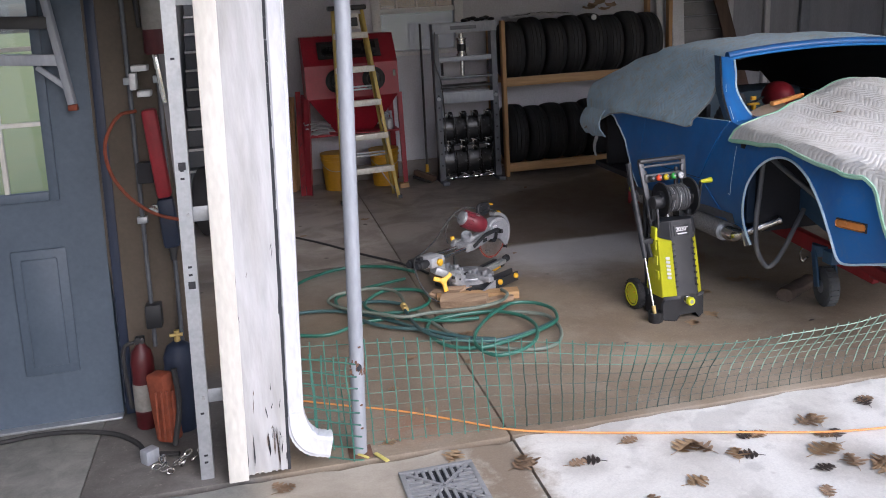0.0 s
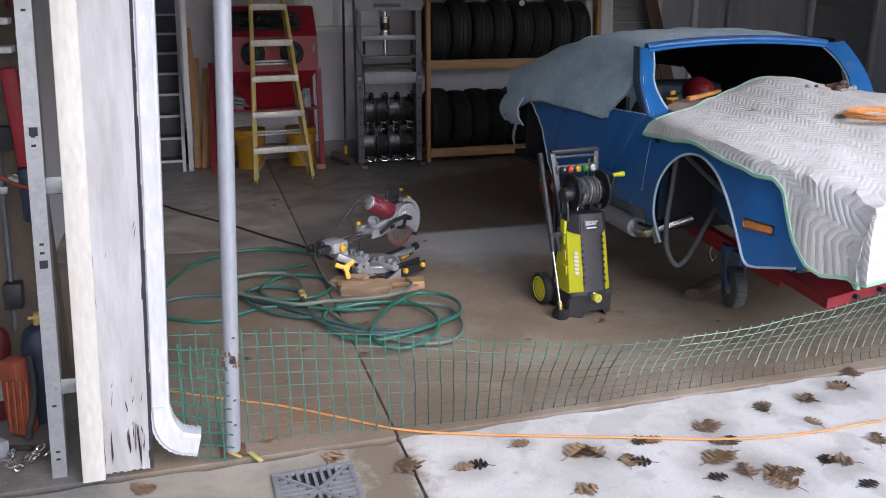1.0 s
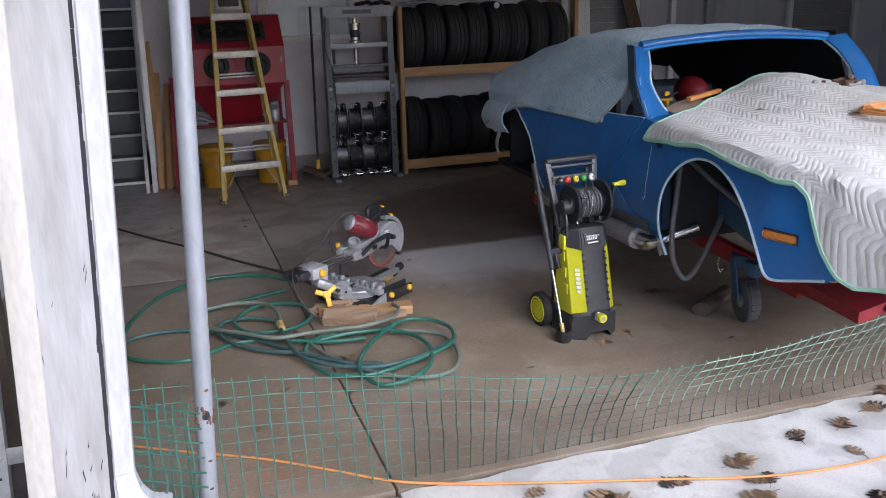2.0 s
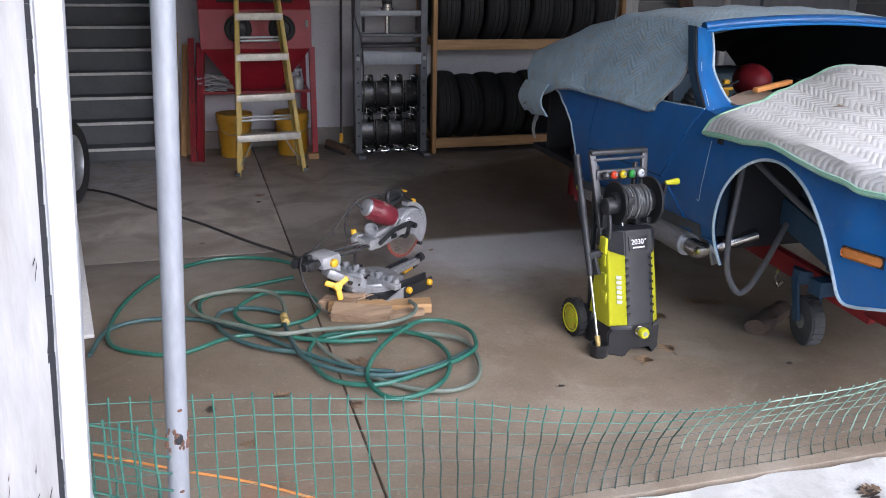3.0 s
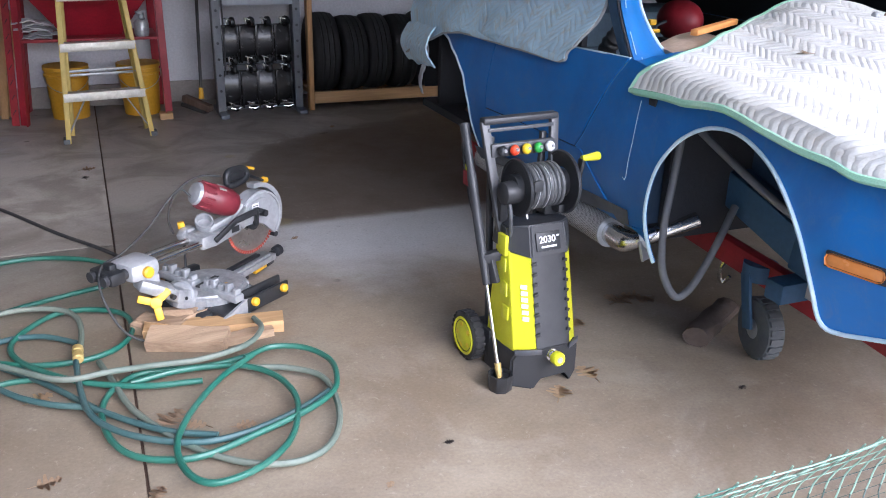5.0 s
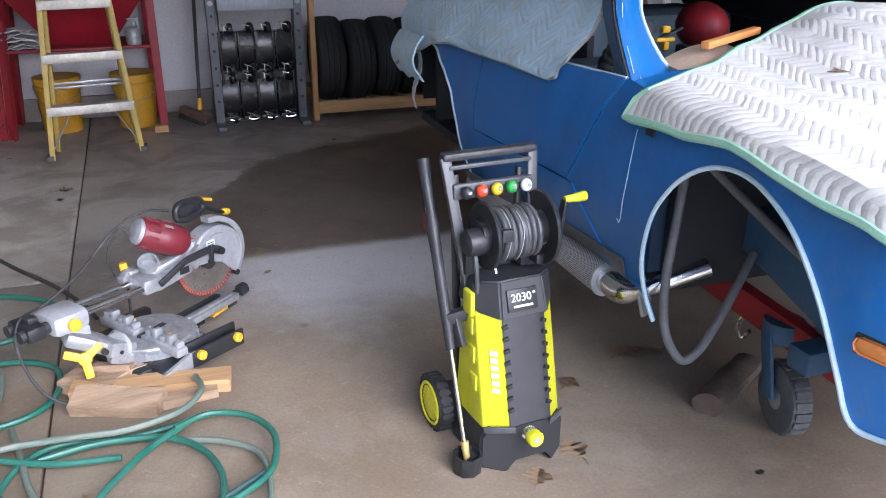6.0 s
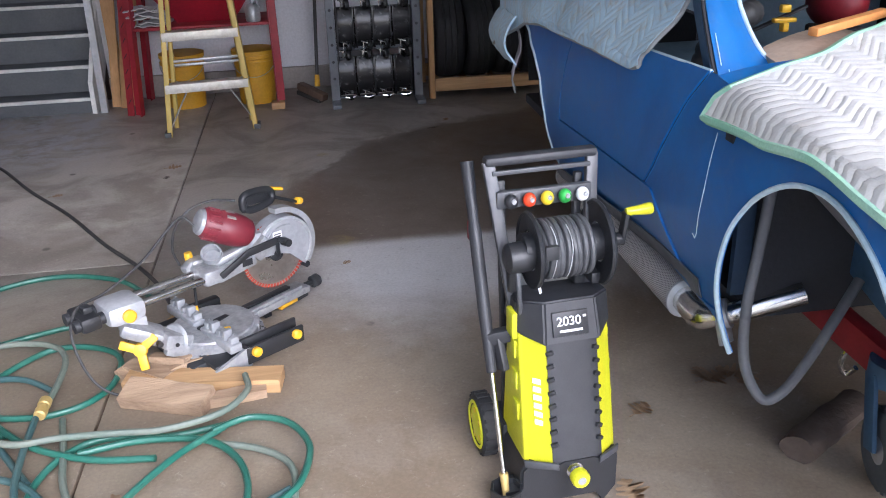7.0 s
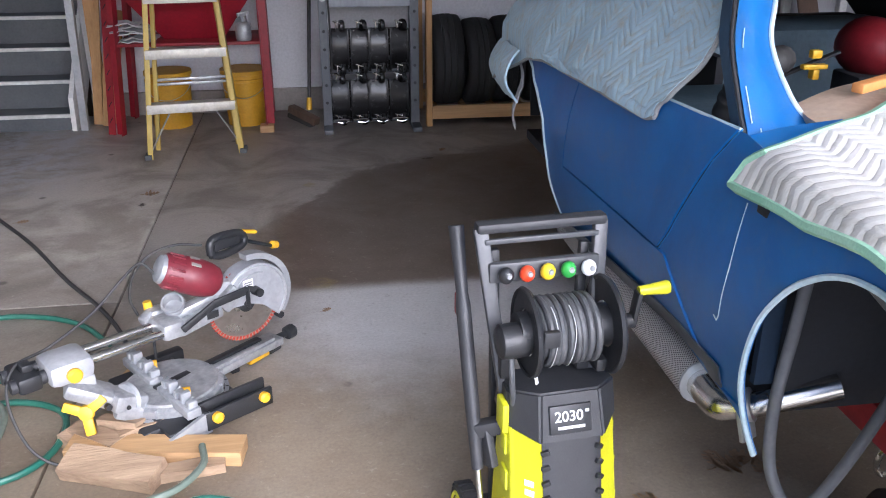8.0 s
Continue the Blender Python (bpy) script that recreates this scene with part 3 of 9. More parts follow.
def add_tube(bm, pts, r, seg=10, closed=False, taper=None):
    pts = [Vector(p) for p in pts]
    k = len(pts)
    rings, nrm = [], None
    for i, p in enumerate(pts):
        a = pts[i - 1] if (i or closed) else p
        b = pts[(i + 1) % k] if (i < k - 1 or closed) else p
        d = (b - a).normalized()
        if nrm is None:
            nrm = d.orthogonal().normalized()
        nrm = (nrm - d * nrm.dot(d))
        nrm = nrm.normalized() if nrm.length > 1e-5 else d.orthogonal().normalized()
        bi = d.cross(nrm)
        rr = r if taper is None else r * taper(i / max(1, k - 1))
        rings.append([bm.verts.new(p + (nrm * math.cos(2 * math.pi * j / seg) + bi * math.sin(2 * math.pi * j / seg)) * rr) for j in range(seg)])
    for i in range(k if closed else k - 1):
        a, b = rings[i], rings[(i + 1) % k]
        for j in range(seg):
            bm.faces.new((a[j], a[(j + 1) % seg], b[(j + 1) % seg], b[j]))
    if not closed:
        bm.faces.new(rings[0][::-1])
        bm.faces.new(rings[-1])


def add_prism(bm, poly, m, thick):
    """A flat polygon (x, y) with thickness along z, placed with m."""
    lo = [bm.verts.new(m @ Vector((x, y, 0))) for x, y in poly]
    hi = [bm.verts.new(m @ Vector((x, y, thick))) for x, y in poly]
    k = len(poly)
    bm.faces.new(lo[::-1])
    bm.faces.new(hi)
    for i in range(k):
        bm.faces.new((lo[i], lo[(i + 1) % k], hi[(i + 1) % k], hi[i]))


def add_sheet(bm, f, nu, nv, thick=0.0, uv=None):
    """A grid of f(u, v), u and v from 0 to 1, with thickness; uv names a map in metres."""
    g = [[Vector(f(i / nu, j / nv)) for j in range(nv + 1)] for i in range(nu + 1)]
    top = [[bm.verts.new(p) for p in row] for row in g]
    fs = []
    for i in range(nu):
        for j in range(nv):
            fs.append((bm.faces.new((top[i][j], top[i + 1][j], top[i + 1][j + 1], top[i][j + 1])), i, j))
    if thick:
        nor = [[None] * (nv + 1) for _ in range(nu + 1)]
        for i in range(nu + 1):
            for j in range(nv + 1):
                du = g[min(i + 1, nu)][j] - g[max(i - 1, 0)][j]
                dv = g[i][min(j + 1, nv)] - g[i][max(j - 1, 0)]
                nn = du.cross(dv)
                nor[i][j] = nn.normalized() if nn.length > 1e-9 else Vector((0, 0, 1))
        bot = [[bm.verts.new(g[i][j] - nor[i][j] * thick) for j in range(nv + 1)] for i in range(nu + 1)]
        for i in range(nu):
            for j in range(nv):
                fs.append((bm.faces.new((bot[i][j], bot[i][j + 1], bot[i + 1][j + 1], bot[i + 1][j])), i, j))
        for i in range(nu):
            bm.faces.new((top[i][0], bot[i][0], bot[i + 1][0], top[i + 1][0]))
            bm.faces.new((top[i][nv], top[i + 1][nv], bot[i + 1][nv], bot[i][nv]))
        for j in range(nv):
            bm.faces.new((top[0][j], top[0][j + 1], bot[0][j + 1], bot[0][j]))
            bm.faces.new((top[nu][j], bot[nu][j], bot[nu][j + 1], top[nu][j + 1]))
    if uv:
        lay = bm.loops.layers.uv.new("cloth")
        lu = [0.0]
        for i in range(nu):
            lu.append(lu[-1] + (g[i + 1][nv // 2] - g[i][nv // 2]).length)
        lv = [0.0]
        for j in range(nv):
            lv.append(lv[-1] + (g[nu // 2][j + 1] - g[nu // 2][j]).length)
        where = {}
        for i in range(nu + 1):
            for j in range(nv + 1):
                where[top[i][j]] = (lu[i], lv[j])
                if thick:
                    where[bot[i][j]] = (lu[i], lv[j])
        for fc in bm.faces:
            for lp in fc.loops:
                lp[lay].uv = where[lp.vert]
    return g


def smooth01(t):
    t = min(1.0, max(0.0, t))
    return t * t * (3 - 2 * t)


def lerp(a, b, t):
    return a + (b - a) * t


def wob(x, y, z=0.0, s=1.0):
    return noise.noise(Vector((x * s, y * s, z * s)))


# ---- the setting ----
def structure(name, bm, mat, label="", smooth=0):
    return tagged(part(name, bm, mat, smooth=smooth), label, "", "", "structure")


structure("ground", B((add_box, -300, 300, -300, 300, -0.30, -0.09)), M["grass"], "green and tan autumn lawn round the garage")
floor = structure("floor", B((add_box, -1.72, 7.7, 0.03, 7.9, -0.2, -0.015), (add_box, -3.2, -1.72, 0.03, 0.9, -0.2, -0.012)), M["brown_board"], "brown-grey concrete garage floor with saw-cut joints")
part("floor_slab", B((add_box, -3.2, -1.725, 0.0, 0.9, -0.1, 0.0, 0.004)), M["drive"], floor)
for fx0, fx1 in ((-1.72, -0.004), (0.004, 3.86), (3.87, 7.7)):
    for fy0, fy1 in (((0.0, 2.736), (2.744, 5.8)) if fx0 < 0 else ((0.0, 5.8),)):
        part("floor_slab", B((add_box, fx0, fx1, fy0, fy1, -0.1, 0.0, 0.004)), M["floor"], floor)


def drive_slab(x0, x1, y0, y1, z, seed):
    """A drive slab whose edge along the garage is broken and uneven."""
    poly = [(x0, y0), (x1, y0)]
    k = max(6, int((x1 - x0) / 0.06))
    for i in range(k + 1):
        x = lerp(x1, x0, i / k)
        inner = 0.03 * wob(x, seed, 0, 5) + 0.014 * wob(x, seed, 3, 21)
        poly.append((x, y1 + inner))
    return B((add_prism, poly, Matrix.Translation((0, 0, z - 0.08)), 0.08))


drive = structure("driveway", B((add_box, -2.9, 9, -18, -0.02, -0.2, -0.03)), M["black_in"], "pale worn concrete driveway with damp stains and leaves")
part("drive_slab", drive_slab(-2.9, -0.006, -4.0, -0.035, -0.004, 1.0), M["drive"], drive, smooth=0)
part("drive_slab", drive_slab(0.006, 9, -4.0, -0.022, -0.003, 7.0), M["drive"], drive, smooth=0)
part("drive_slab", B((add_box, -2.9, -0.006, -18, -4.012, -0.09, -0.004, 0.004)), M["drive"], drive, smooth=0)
part("drive_slab", B((add_box, 0.006, 9, -18, -4.012, -0.09, -0.003, 0.004)), M["drive"], drive, smooth=0)

# added enclosure and low screen that keep daylight off the rear window's view
structure("backdrop", B((add_box, -0.4, 3.6, 9.2, 9.3, -0.1, 3.0), (add_box, -0.4, 3.6, 6.5, 9.2, 2.9, 3.0), (add_box, -0.5, -0.4, 5.92, 9.3, -0.1, 3.0), (add_box, 3.6, 3.7, 5.92, 9.3, -0.1, 3.0)), M["siding"], "added grey enclosure that dims the view through the rear window")
structure("backdrop", B((add_box, -0.4, 3.6, 9.0, 9.1, -0.1, 1.60)), M["siding"], "added low grey screen that dims the lower panes")
# rear wall, with the stairwell and the window let into it
H = 2.5
structure("wall_rear", B((add_box, -1.72, -0.74, 5.8, 5.92, 2.35, H), (add_box, -0.74, 0.42, 5.8, 5.92, 0, H),
                         (add_box, 0.42, 1.25, 5.8, 5.92, 0, 1.28), (add_box, 0.42, 1.25, 5.8, 5.92, 2.1, H), (add_box, 1.25, 7.7, 5.8, 5.92, 0, H)), M["wall"], "pale grey painted garage rear wall")
structure("trim", B((add_box, -0.74, 3.3, 5.77, 5.797, 0, 0.16, 0.004)), M["wall_low"], "stained curb along the foot of the rear wall")
structure("wall_right", B((add_box, 7.7, 7.82, 0, 5.92, 0, H)), M["wall"], "painted right garage wall")
structure("wall_left", B((add_box, -1.72, -1.62, 0.9, 5.92, 0, H), (add_box, -3.32, -3.2, 0, 0.9, 0, H)), M["wall"], "painted left garage wall")
structure("ceiling", B((add_box, -1.72, 7.82, -0.12, 5.92, H, H + 0.1), (add_box, -3.32, -1.72, -0.12, 0.9, H, H + 0.1)), M["ceil"], "white garage ceiling")
# the last box is an unseen eave, added to hold back high light
structure("wall_front", B((add_box, -0.93, 5.7, -0.12, 0.0, 2.26, H), (add_box, 5.7, 7.82, -0.12, 0.0, 0, H), (add_box, -3.32, -0.93, -0.12, 0.0, 2.26, H), (add_box, -3.32, 7.82, -0.62, -0.12, 2.36, 2.44)), M["trim_white"], "white boarded header over the garage opening, with an added shading eave")
structure("stairwell", B((add_box, -1.72, -1.62, 5.92, 8.6, 0, 3.4), (add_box, -0.74, -0.66, 5.92, 8.6, 0, 3.4), (add_box, -1.72, -0.66, 8.6, 8.7, 0, 3.4), (add_box, -1.72, -0.66, 5.92, 8.7, 3.4, 3.5)), M["wall"], "plain walls round the stairs")
structure("garage_door", B((add_box, -3.2, -1.27, 0.03, 0.07, 1.87, 2.45, 0.006)), M["trim_white"], "raised white garage door over the side bay")
# added out of view: a roof and side wall that keep the side bay dark
structure("side_bay_shader", B((add_box, -3.2, -1.0, -4.6, -0.63, 2.36, 2.44), (add_box, -3.2, -3.1, -4.6, 0.0, -0.05, 2.36)), M["trim_white"], "added unseen roof and side wall that shade the side bay")
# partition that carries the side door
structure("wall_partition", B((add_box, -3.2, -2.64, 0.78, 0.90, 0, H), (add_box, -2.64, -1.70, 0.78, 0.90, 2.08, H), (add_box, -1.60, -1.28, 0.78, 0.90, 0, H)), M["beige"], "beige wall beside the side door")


def side_door():
    d = tagged(new("door_1"), "blue-grey panelled side door, closed, with a divided window", "", "", "structure")
    x0, x1, y = -2.56, -1.645, 0.775
    wx0, wx1, wz0, wz1 = -2.39, -1.83, 1.06, 1.98
    bm = bmesh.new()
    for a in ((x0, wx0, 0.012, 2.05), (wx1, x1, 0.012, 2.05), (wx0, wx1, 0.012, wz0), (wx0, wx1, wz1, 2.05)):
        add_box(bm, a[0], a[1], y, y + 0.045, a[2], a[3])
    leaf = part("leaf", bm, M["door"], d, smooth=0)
    for px0, px1 in ((-2.38, -2.15), (-2.04, -1.81)):
        part("door_panel", B((add_box, px0, px1, y - 0.012, y + 0.004, 0.25, 0.83, 0.008), (add_box, px0 + 0.04, px1 - 0.04, y - 0.02, y, 0.29, 0.79, 0.008)), M["door"], leaf)
    fr = bmesh.new()
    for a in ((wx0 - 0.02, wx0 + 0.02, wz0 - 0.02, wz1 + 0.02), (wx1 - 0.02, wx1 + 0.02, wz0 - 0.02, wz1 + 0.02)):
        add_box(fr, a[0], a[1], y - 0.016, y + 0.02, a[2], a[3], 0.004)
    for z in (wz0, wz1):
        add_box(fr, wx0 + 0.02, wx1 - 0.02, y - 0.016, y + 0.02, z - 0.02, z + 0.02, 0.004)
    part("window_frame", fr, M["door"], leaf)
    for i in (1, 2):
        xm = lerp(wx0, wx1, i / 3)
        part("muntin", B((add_box, xm - 0.009, xm + 0.009, y - 0.006, y + 0.02, wz0 + 0.02, wz1 - 0.02, 0.003)), M["cream"], leaf)
        zm = lerp(wz0, wz1, i / 3)
        part("muntin", B((add_box, wx0 + 0.02, wx1 - 0.02, y - 0.007, y + 0.019, zm - 0.009, zm + 0.009, 0.003)), M["cream"], leaf)
    g = part("pane", B((add_box, wx0, wx1, y + 0.022, y + 0.028, wz0, wz1)), M["glass"], leaf, smooth=0)
    g.visible_shadow = False
    part("door_frame", B((add_box, x1 + 0.012, x1 + 0.052, y - 0.004, y + 0.12, 0, 2.12, 0.004), (add_box, x0 - 0.05, x0 - 0.008, y - 0.004, y + 0.12, 0, 2.12, 0.004), (add_box, x0 - 0.05, x1 + 0.05, y - 0.004, y + 0.12, 2.07, 2.13, 0.004)), M["dark_blue"], d)
    part("sill", B((add_box, x0, x1, y - 0.05, y + 0.1, 0.0, 0.012, 0.003)), M["galv"], d)


LEAN[0] = 0.06
side_door()
LEAN[0] = 0.0


def rear_window():
    w = tagged(new("window_1"), "white double-hung window with small panes in the rear wall", "", "", "structure")
    x0, x1, z0, z1, y = 0.42, 1.25, 1.28, 2.1, 5.8
    fr = bmesh.new()
    for a in ((x0 - 0.06, x0 + 0.03, z0, z1), (x1 - 0.03, x1 + 0.06, z0, z1)):
        add_box(fr, a[0], a[1], y - 0.02, y + 0.08, a[2], a[3], 0.004)
    add_box(fr, x0 - 0.06, x1 + 0.06, y - 0.02, y + 0.08, z1 - 0.03, z1 + 0.06, 0.004)
    part("window_frame", fr, M["trim_white"], w)
    part("window_sill", B((add_box, x0 - 0.09, x1 + 0.09, y - 0.07, y + 0.08, z0 - 0.035, z0 + 0.01, 0.005)), M["trim_white"], w)
    part("meeting_rail", B((add_box, x0 + 0.03, x1 - 0.03, y + 0.0, y + 0.05, 1.665, 1.715, 0.004)), M["trim_white"], w)
    for i in range(1, 4):
        xm = lerp(x0, x1, i / 4)
        part("muntin", B((add_box, xm - 0.009, xm + 0.009, y + 0.016, y + 0.04, 1.715, z1 - 0.03, 0.002)), M["trim_white"], w)
    part("muntin", B((add_box, x0 + 0.03, x1 - 0.03, y + 0.014, y + 0.038, 1.885, 1.903, 0.002)), M["trim_white"], w)
    # added sheet that stands in for the brightness of the upper panes
    part("pane_backing", B((add_sheet, lambda u, v: (lerp(x0 + 0.04, x1 - 0.04, u), y + 0.075 + 0.004 * math.sin(40 * u), lerp(1.72 + 0.10 * max(0.0, 0.35 - u), z1, v)), 24, 6, 0.003)), M["rag"], w, "added pale sheet that brightens the upper panes")
    for a, b in ((z0, 1.68), (1.70, z1)):
        g = part("pane", B((add_box, x0 + 0.01, x1 - 0.01, y + 0.045, y + 0.05, a, b)), M["glass"], w, smooth=0)
        g.visible_shadow = False


rear_window()


def stairs():
    s = tagged(new("staircase"), "dark grey painted wooden stairs with worn white nosings", "staircase", "", "structure")
    for i in range(13):
        y0, z = 5.42 + 0.2 * i, 0.105 + 0.184 * i
        part("riser", B((add_box, -1.61, -0.80, y0 + 0.015, y0 + 0.035, max(0.0, z - 0.184), z - 0.02)), M["tread"], s, smooth=0)
        part("tread", B((add_box, -1.61, -0.80, y0 + 0.012, y0 + 0.235, z - 0.02, z + 0.002, 0.003)), M["tread"], s)
        part("nosing", B((add_box, -1.61, -0.80, y0 - 0.008, y0 + 0.014, z - 0.018, z + 0.006, 0.004)), M["nosing"], s)
    m = Matrix(((0, 0, 1, -0.80), (1, 0, 0, 0), (0, 1, 0, 0), (0, 0, 0, 1)))
    part("stringer", B((add_prism, [(5.40, 0.0), (5.62, 0.0), (8.1, 2.28), (8.1, 2.6), (7.9, 2.6), (5.40, 0.22)], m, 0.03)), M["trim_white"], s, "white side board", smooth=0)


LEAN[0] = 0.03
stairs()
LEAN[0] = 0.0


def studs():
    """White studs with grey sheet between them along the right part of the rear wall."""
    w = tagged(new("wall_sheeting"), "grey plastic sheeting between white studs on the rear wall", "", "", "structure")
    xs = (4.30, 4.75, 5.22, 6.28, 7.2)
    for i, x in enumerate(xs):
        wd = 0.03 if i != 2 else 0.055
        part("stud", B((add_box, x - wd, x + wd, 5.70, 5.755, 0, H - 0.004, 0.004)), M["trim_white"] if i != 2 else M["pipe"], w)
    for a, b in zip(xs, xs[1:]):
        part("sheet", B((add_sheet, lambda u, v, a=a, b=b: (lerp(a, b, u), 5.768 + 0.012 * wob(lerp(a, b, u), v * 2.4, 0, 3), v * 2.45), 10, 20, 0.002)), M["sheet_grey"], w)
    for k in range(16):
        z = 0.1 + k * 0.15
        part("siding_board", B((add_box, 3.72, 4.27, 5.772, 5.792, z, z + 0.14, 0.003)), M["siding"], w)
        part("siding_board", B((add_box, 6.34, 7.15, 5.742, 5.76, z, z + 0.14, 0.003)), M["siding"], w)


studs()


# ---- the front of the opening ----
LEAN[0] = 0.057


def post():
    p = tagged(new("door_post"), "white-painted wooden post with peeling paint beside the opening", "post", "", "structure")
    part("face_board", B((add_sheet, lambda u, v: (lerp(-1.078, -0.925, u), -0.012 + 0.004 * wob(u * 3, v * 9, 1, 2), 0.02 + 0.03 * abs(wob(u * 7, 2, 0, 1)) * (1 - v) + v * 2.24), 14, 30, 0.03)), M["white_peel"], p)
    part("corner_board", B((add_box, -1.152, -1.076, -0.03, 0.02, 0.008, 2.26, 0.004)), M["cream"], p, "cream corner board")
    part("core", B((add_box, -1.14, -0.93, 0.021, 0.15, 0.006, 2.26, 0.003)), M["cream"], p)
    rnd = random.Random(5)
    for k in range(26):
        x = rnd.choice((-1.07, -1.04, -1.0, -0.985, -0.965, -0.95, -0.935)) + rnd.uniform(-0.012, 0.012)
        z = 0.03 + 0.9 * rnd.random() ** 2.6
        h = rnd.uniform(0.02, 0.09) * (1.8 if z < 0.15 else 0.8)
        w = rnd.uniform(0.001, 0.0032) * (1.3 if z < 0.15 else 0.6)
        q = rnd.uniform(-0.006, 0.006)
        face = Matrix(((1, 0, 0, x), (0, 0, 1, -0.0172), (0, 1, 0, z), (0, 0, 0, 1)))
        part("split", B((add_prism, [(0, 0), (w, 0.25 * h), (w * 0.5 + q, h), (q - w * 0.1, 0.7 * h), (-w * 0.7, 0.3 * h)], face, 0.003)), M["black_in"] if k % 3 else M["log"], p, "dark split in the board", smooth=0)
    for k in range(30):
        z = 0.02 + k * 0.075
        part("open_joint", B((add_bar, (-0.9215 + rnd.uniform(-0.002, 0.002), -0.006, z), (-0.9215 + rnd.uniform(-0.002, 0.002), -0.006, z + 0.074), rnd.uniform(0.006, 0.012), 0.016)), M["black_in"], p, "dark open joint", smooth=0)


post()


def downspout():
    d = thing("downspout", (-0.87, 0.0, 0.0), "white ribbed metal downspout with a curved outlet", "downspout")
    def shape(c, w, h):
        k = 20
        sq = lambda q: math.copysign(abs(q) ** 0.4, q)
        return [c + w * sq(math.cos(2 * math.pi * i / k)) * (1 - 0.05 * (i % 2)) + h * sq(math.sin(2 * math.pi * i / k)) * (1 - 0.12 * (i % 2)) for i in range(k)]
    path = spline([(-0.886, 0.035, 2.26), (-0.884, 0.035, 1.2), (-0.886, 0.035, 0.34), (-0.884, 0.03, 0.24), (-0.868, 0.02, 0.165), (-0.825, 0.005, 0.118), (-0.752, -0.01, 0.102)], 8)
    cut = next(i for i, p in enumerate(path) if p.z < 0.25)
    for nm, i0, i1 in (("tube", 0, cut + 1), ("elbow", cut, len(path))):
        bm = bmesh.new()
        rings = []
        for i in range(i0, i1):
            p = path[i]
            a, b = path[max(0, i - 1)], path[min(len(path) - 1, i + 1)]
            t = (b - a).normalized()
            side = Vector((0, 1, 0))
            w = side.cross(t).normalized()
            g = 1 + 0.32 * smooth01((0.26 - p.z) / 0.15) + (0.07 if p.z < 0.22 and i % 2 else 0)
            rings.append([bm.verts.new(q) for q in shape(p, w * 0.036 * g, side * 0.028 * g)])
        for a, b in zip(rings, rings[1:]):
            for i in range(20):
                bm.faces.new((a[i], a[(i + 1) % 20], b[(i + 1) % 20], b[i]))
        part(nm, bm, M["white_metal"], d)


downspout()


def steel_post():
    p = thing("steel_post", (-0.61, 0.07, 0.0), "grey round steel post with a rusted hole, in the opening", "post")
    a, b = Vector((-0.628, 0.06, 0.0)), Vector((-0.646, 0.06, 2.26))
    part("shaft", B((add_cyl, a, b, 0.029, 0.029, 24)), M["pipe"], p)
    part("hole", B((add_ball, a.lerp(b, 0.172) + Vector((0.004, -0.024, 0)), 0.014, 10, (0.9, 0.75, 1.3))), M["black_in"], p)
    rnd = random.Random(8)
    for k in range(16):
        an, zz = rnd.uniform(-2.9, -0.2), rnd.uniform(-0.035, 0.03)
        q = a.lerp(b, 0.172) + Vector((0.0275 * math.cos(an), 0.0275 * math.sin(an), zz))
        part("rust_flake", B((add_ball, q, rnd.uniform(0.005, 0.011), 8, (0.8, 0.5, 1.3))), M["rust"], p, "rusted flake")
    for h0 in (0.055, 0.10, 0.21):
        part("rust_flake", B((add_ball, a.lerp(b, h0) + Vector((0.006, -0.025, 0)), 0.009, 8, (1.1, 0.5, 0.7))), M["rust"], p, "rusted flake")
    part("base_plate", B((add_box, -0.676, -0.58, 0.012, 0.108, 0.0, 0.008, 0.002)), M["rust"], p)


steel_post()


def track():
    t = thing("door_track", (-1.23, 0.05, 0.0), "galvanised perforated door track bolted to the post", "track")
    bm = bmesh.new()
    add_prism(bm, [(-1.262, 0.05), (-1.212, 0.05), (-1.212, 0.10), (-1.216, 0.10), (-1.216, 0.054), (-1.258, 0.054), (-1.258, 0.075), (-1.262, 0.075)], Matrix.Identity(4), 2.4)
    part("rail", bm, M["galv"], t, smooth=0)
    for z in (0.32, 1.04, 1.80):
        part("bracket", B((add_box, -1.212, -1.142, 0.064, 0.068, z, z + 0.055, 0.001)), M["galv"], t)
        part("bolt", B((add_cyl, (-1.228, 0.05, z + 0.03), (-1.228, 0.043, z + 0.03), 0.007, 0.007, 8)), M["alu"], t)
    for z in (0.07, 0.10, 0.28, 0.84, 0.87, 1.20, 1.23, 1.62, 1.90):
        part("slot", B((add_box, -1.244, -1.230, 0.0485, 0.05, z, z + 0.008)), M["black_in"], t, smooth=0)
    for z in (0.79, 1.235):
        part("square_hole", B((add_box, -1.248, -1.222, 0.048, 0.05, z, z + 0.028)), M["black_in"], t, smooth=0)


track()
LEAN[0] = 0.0


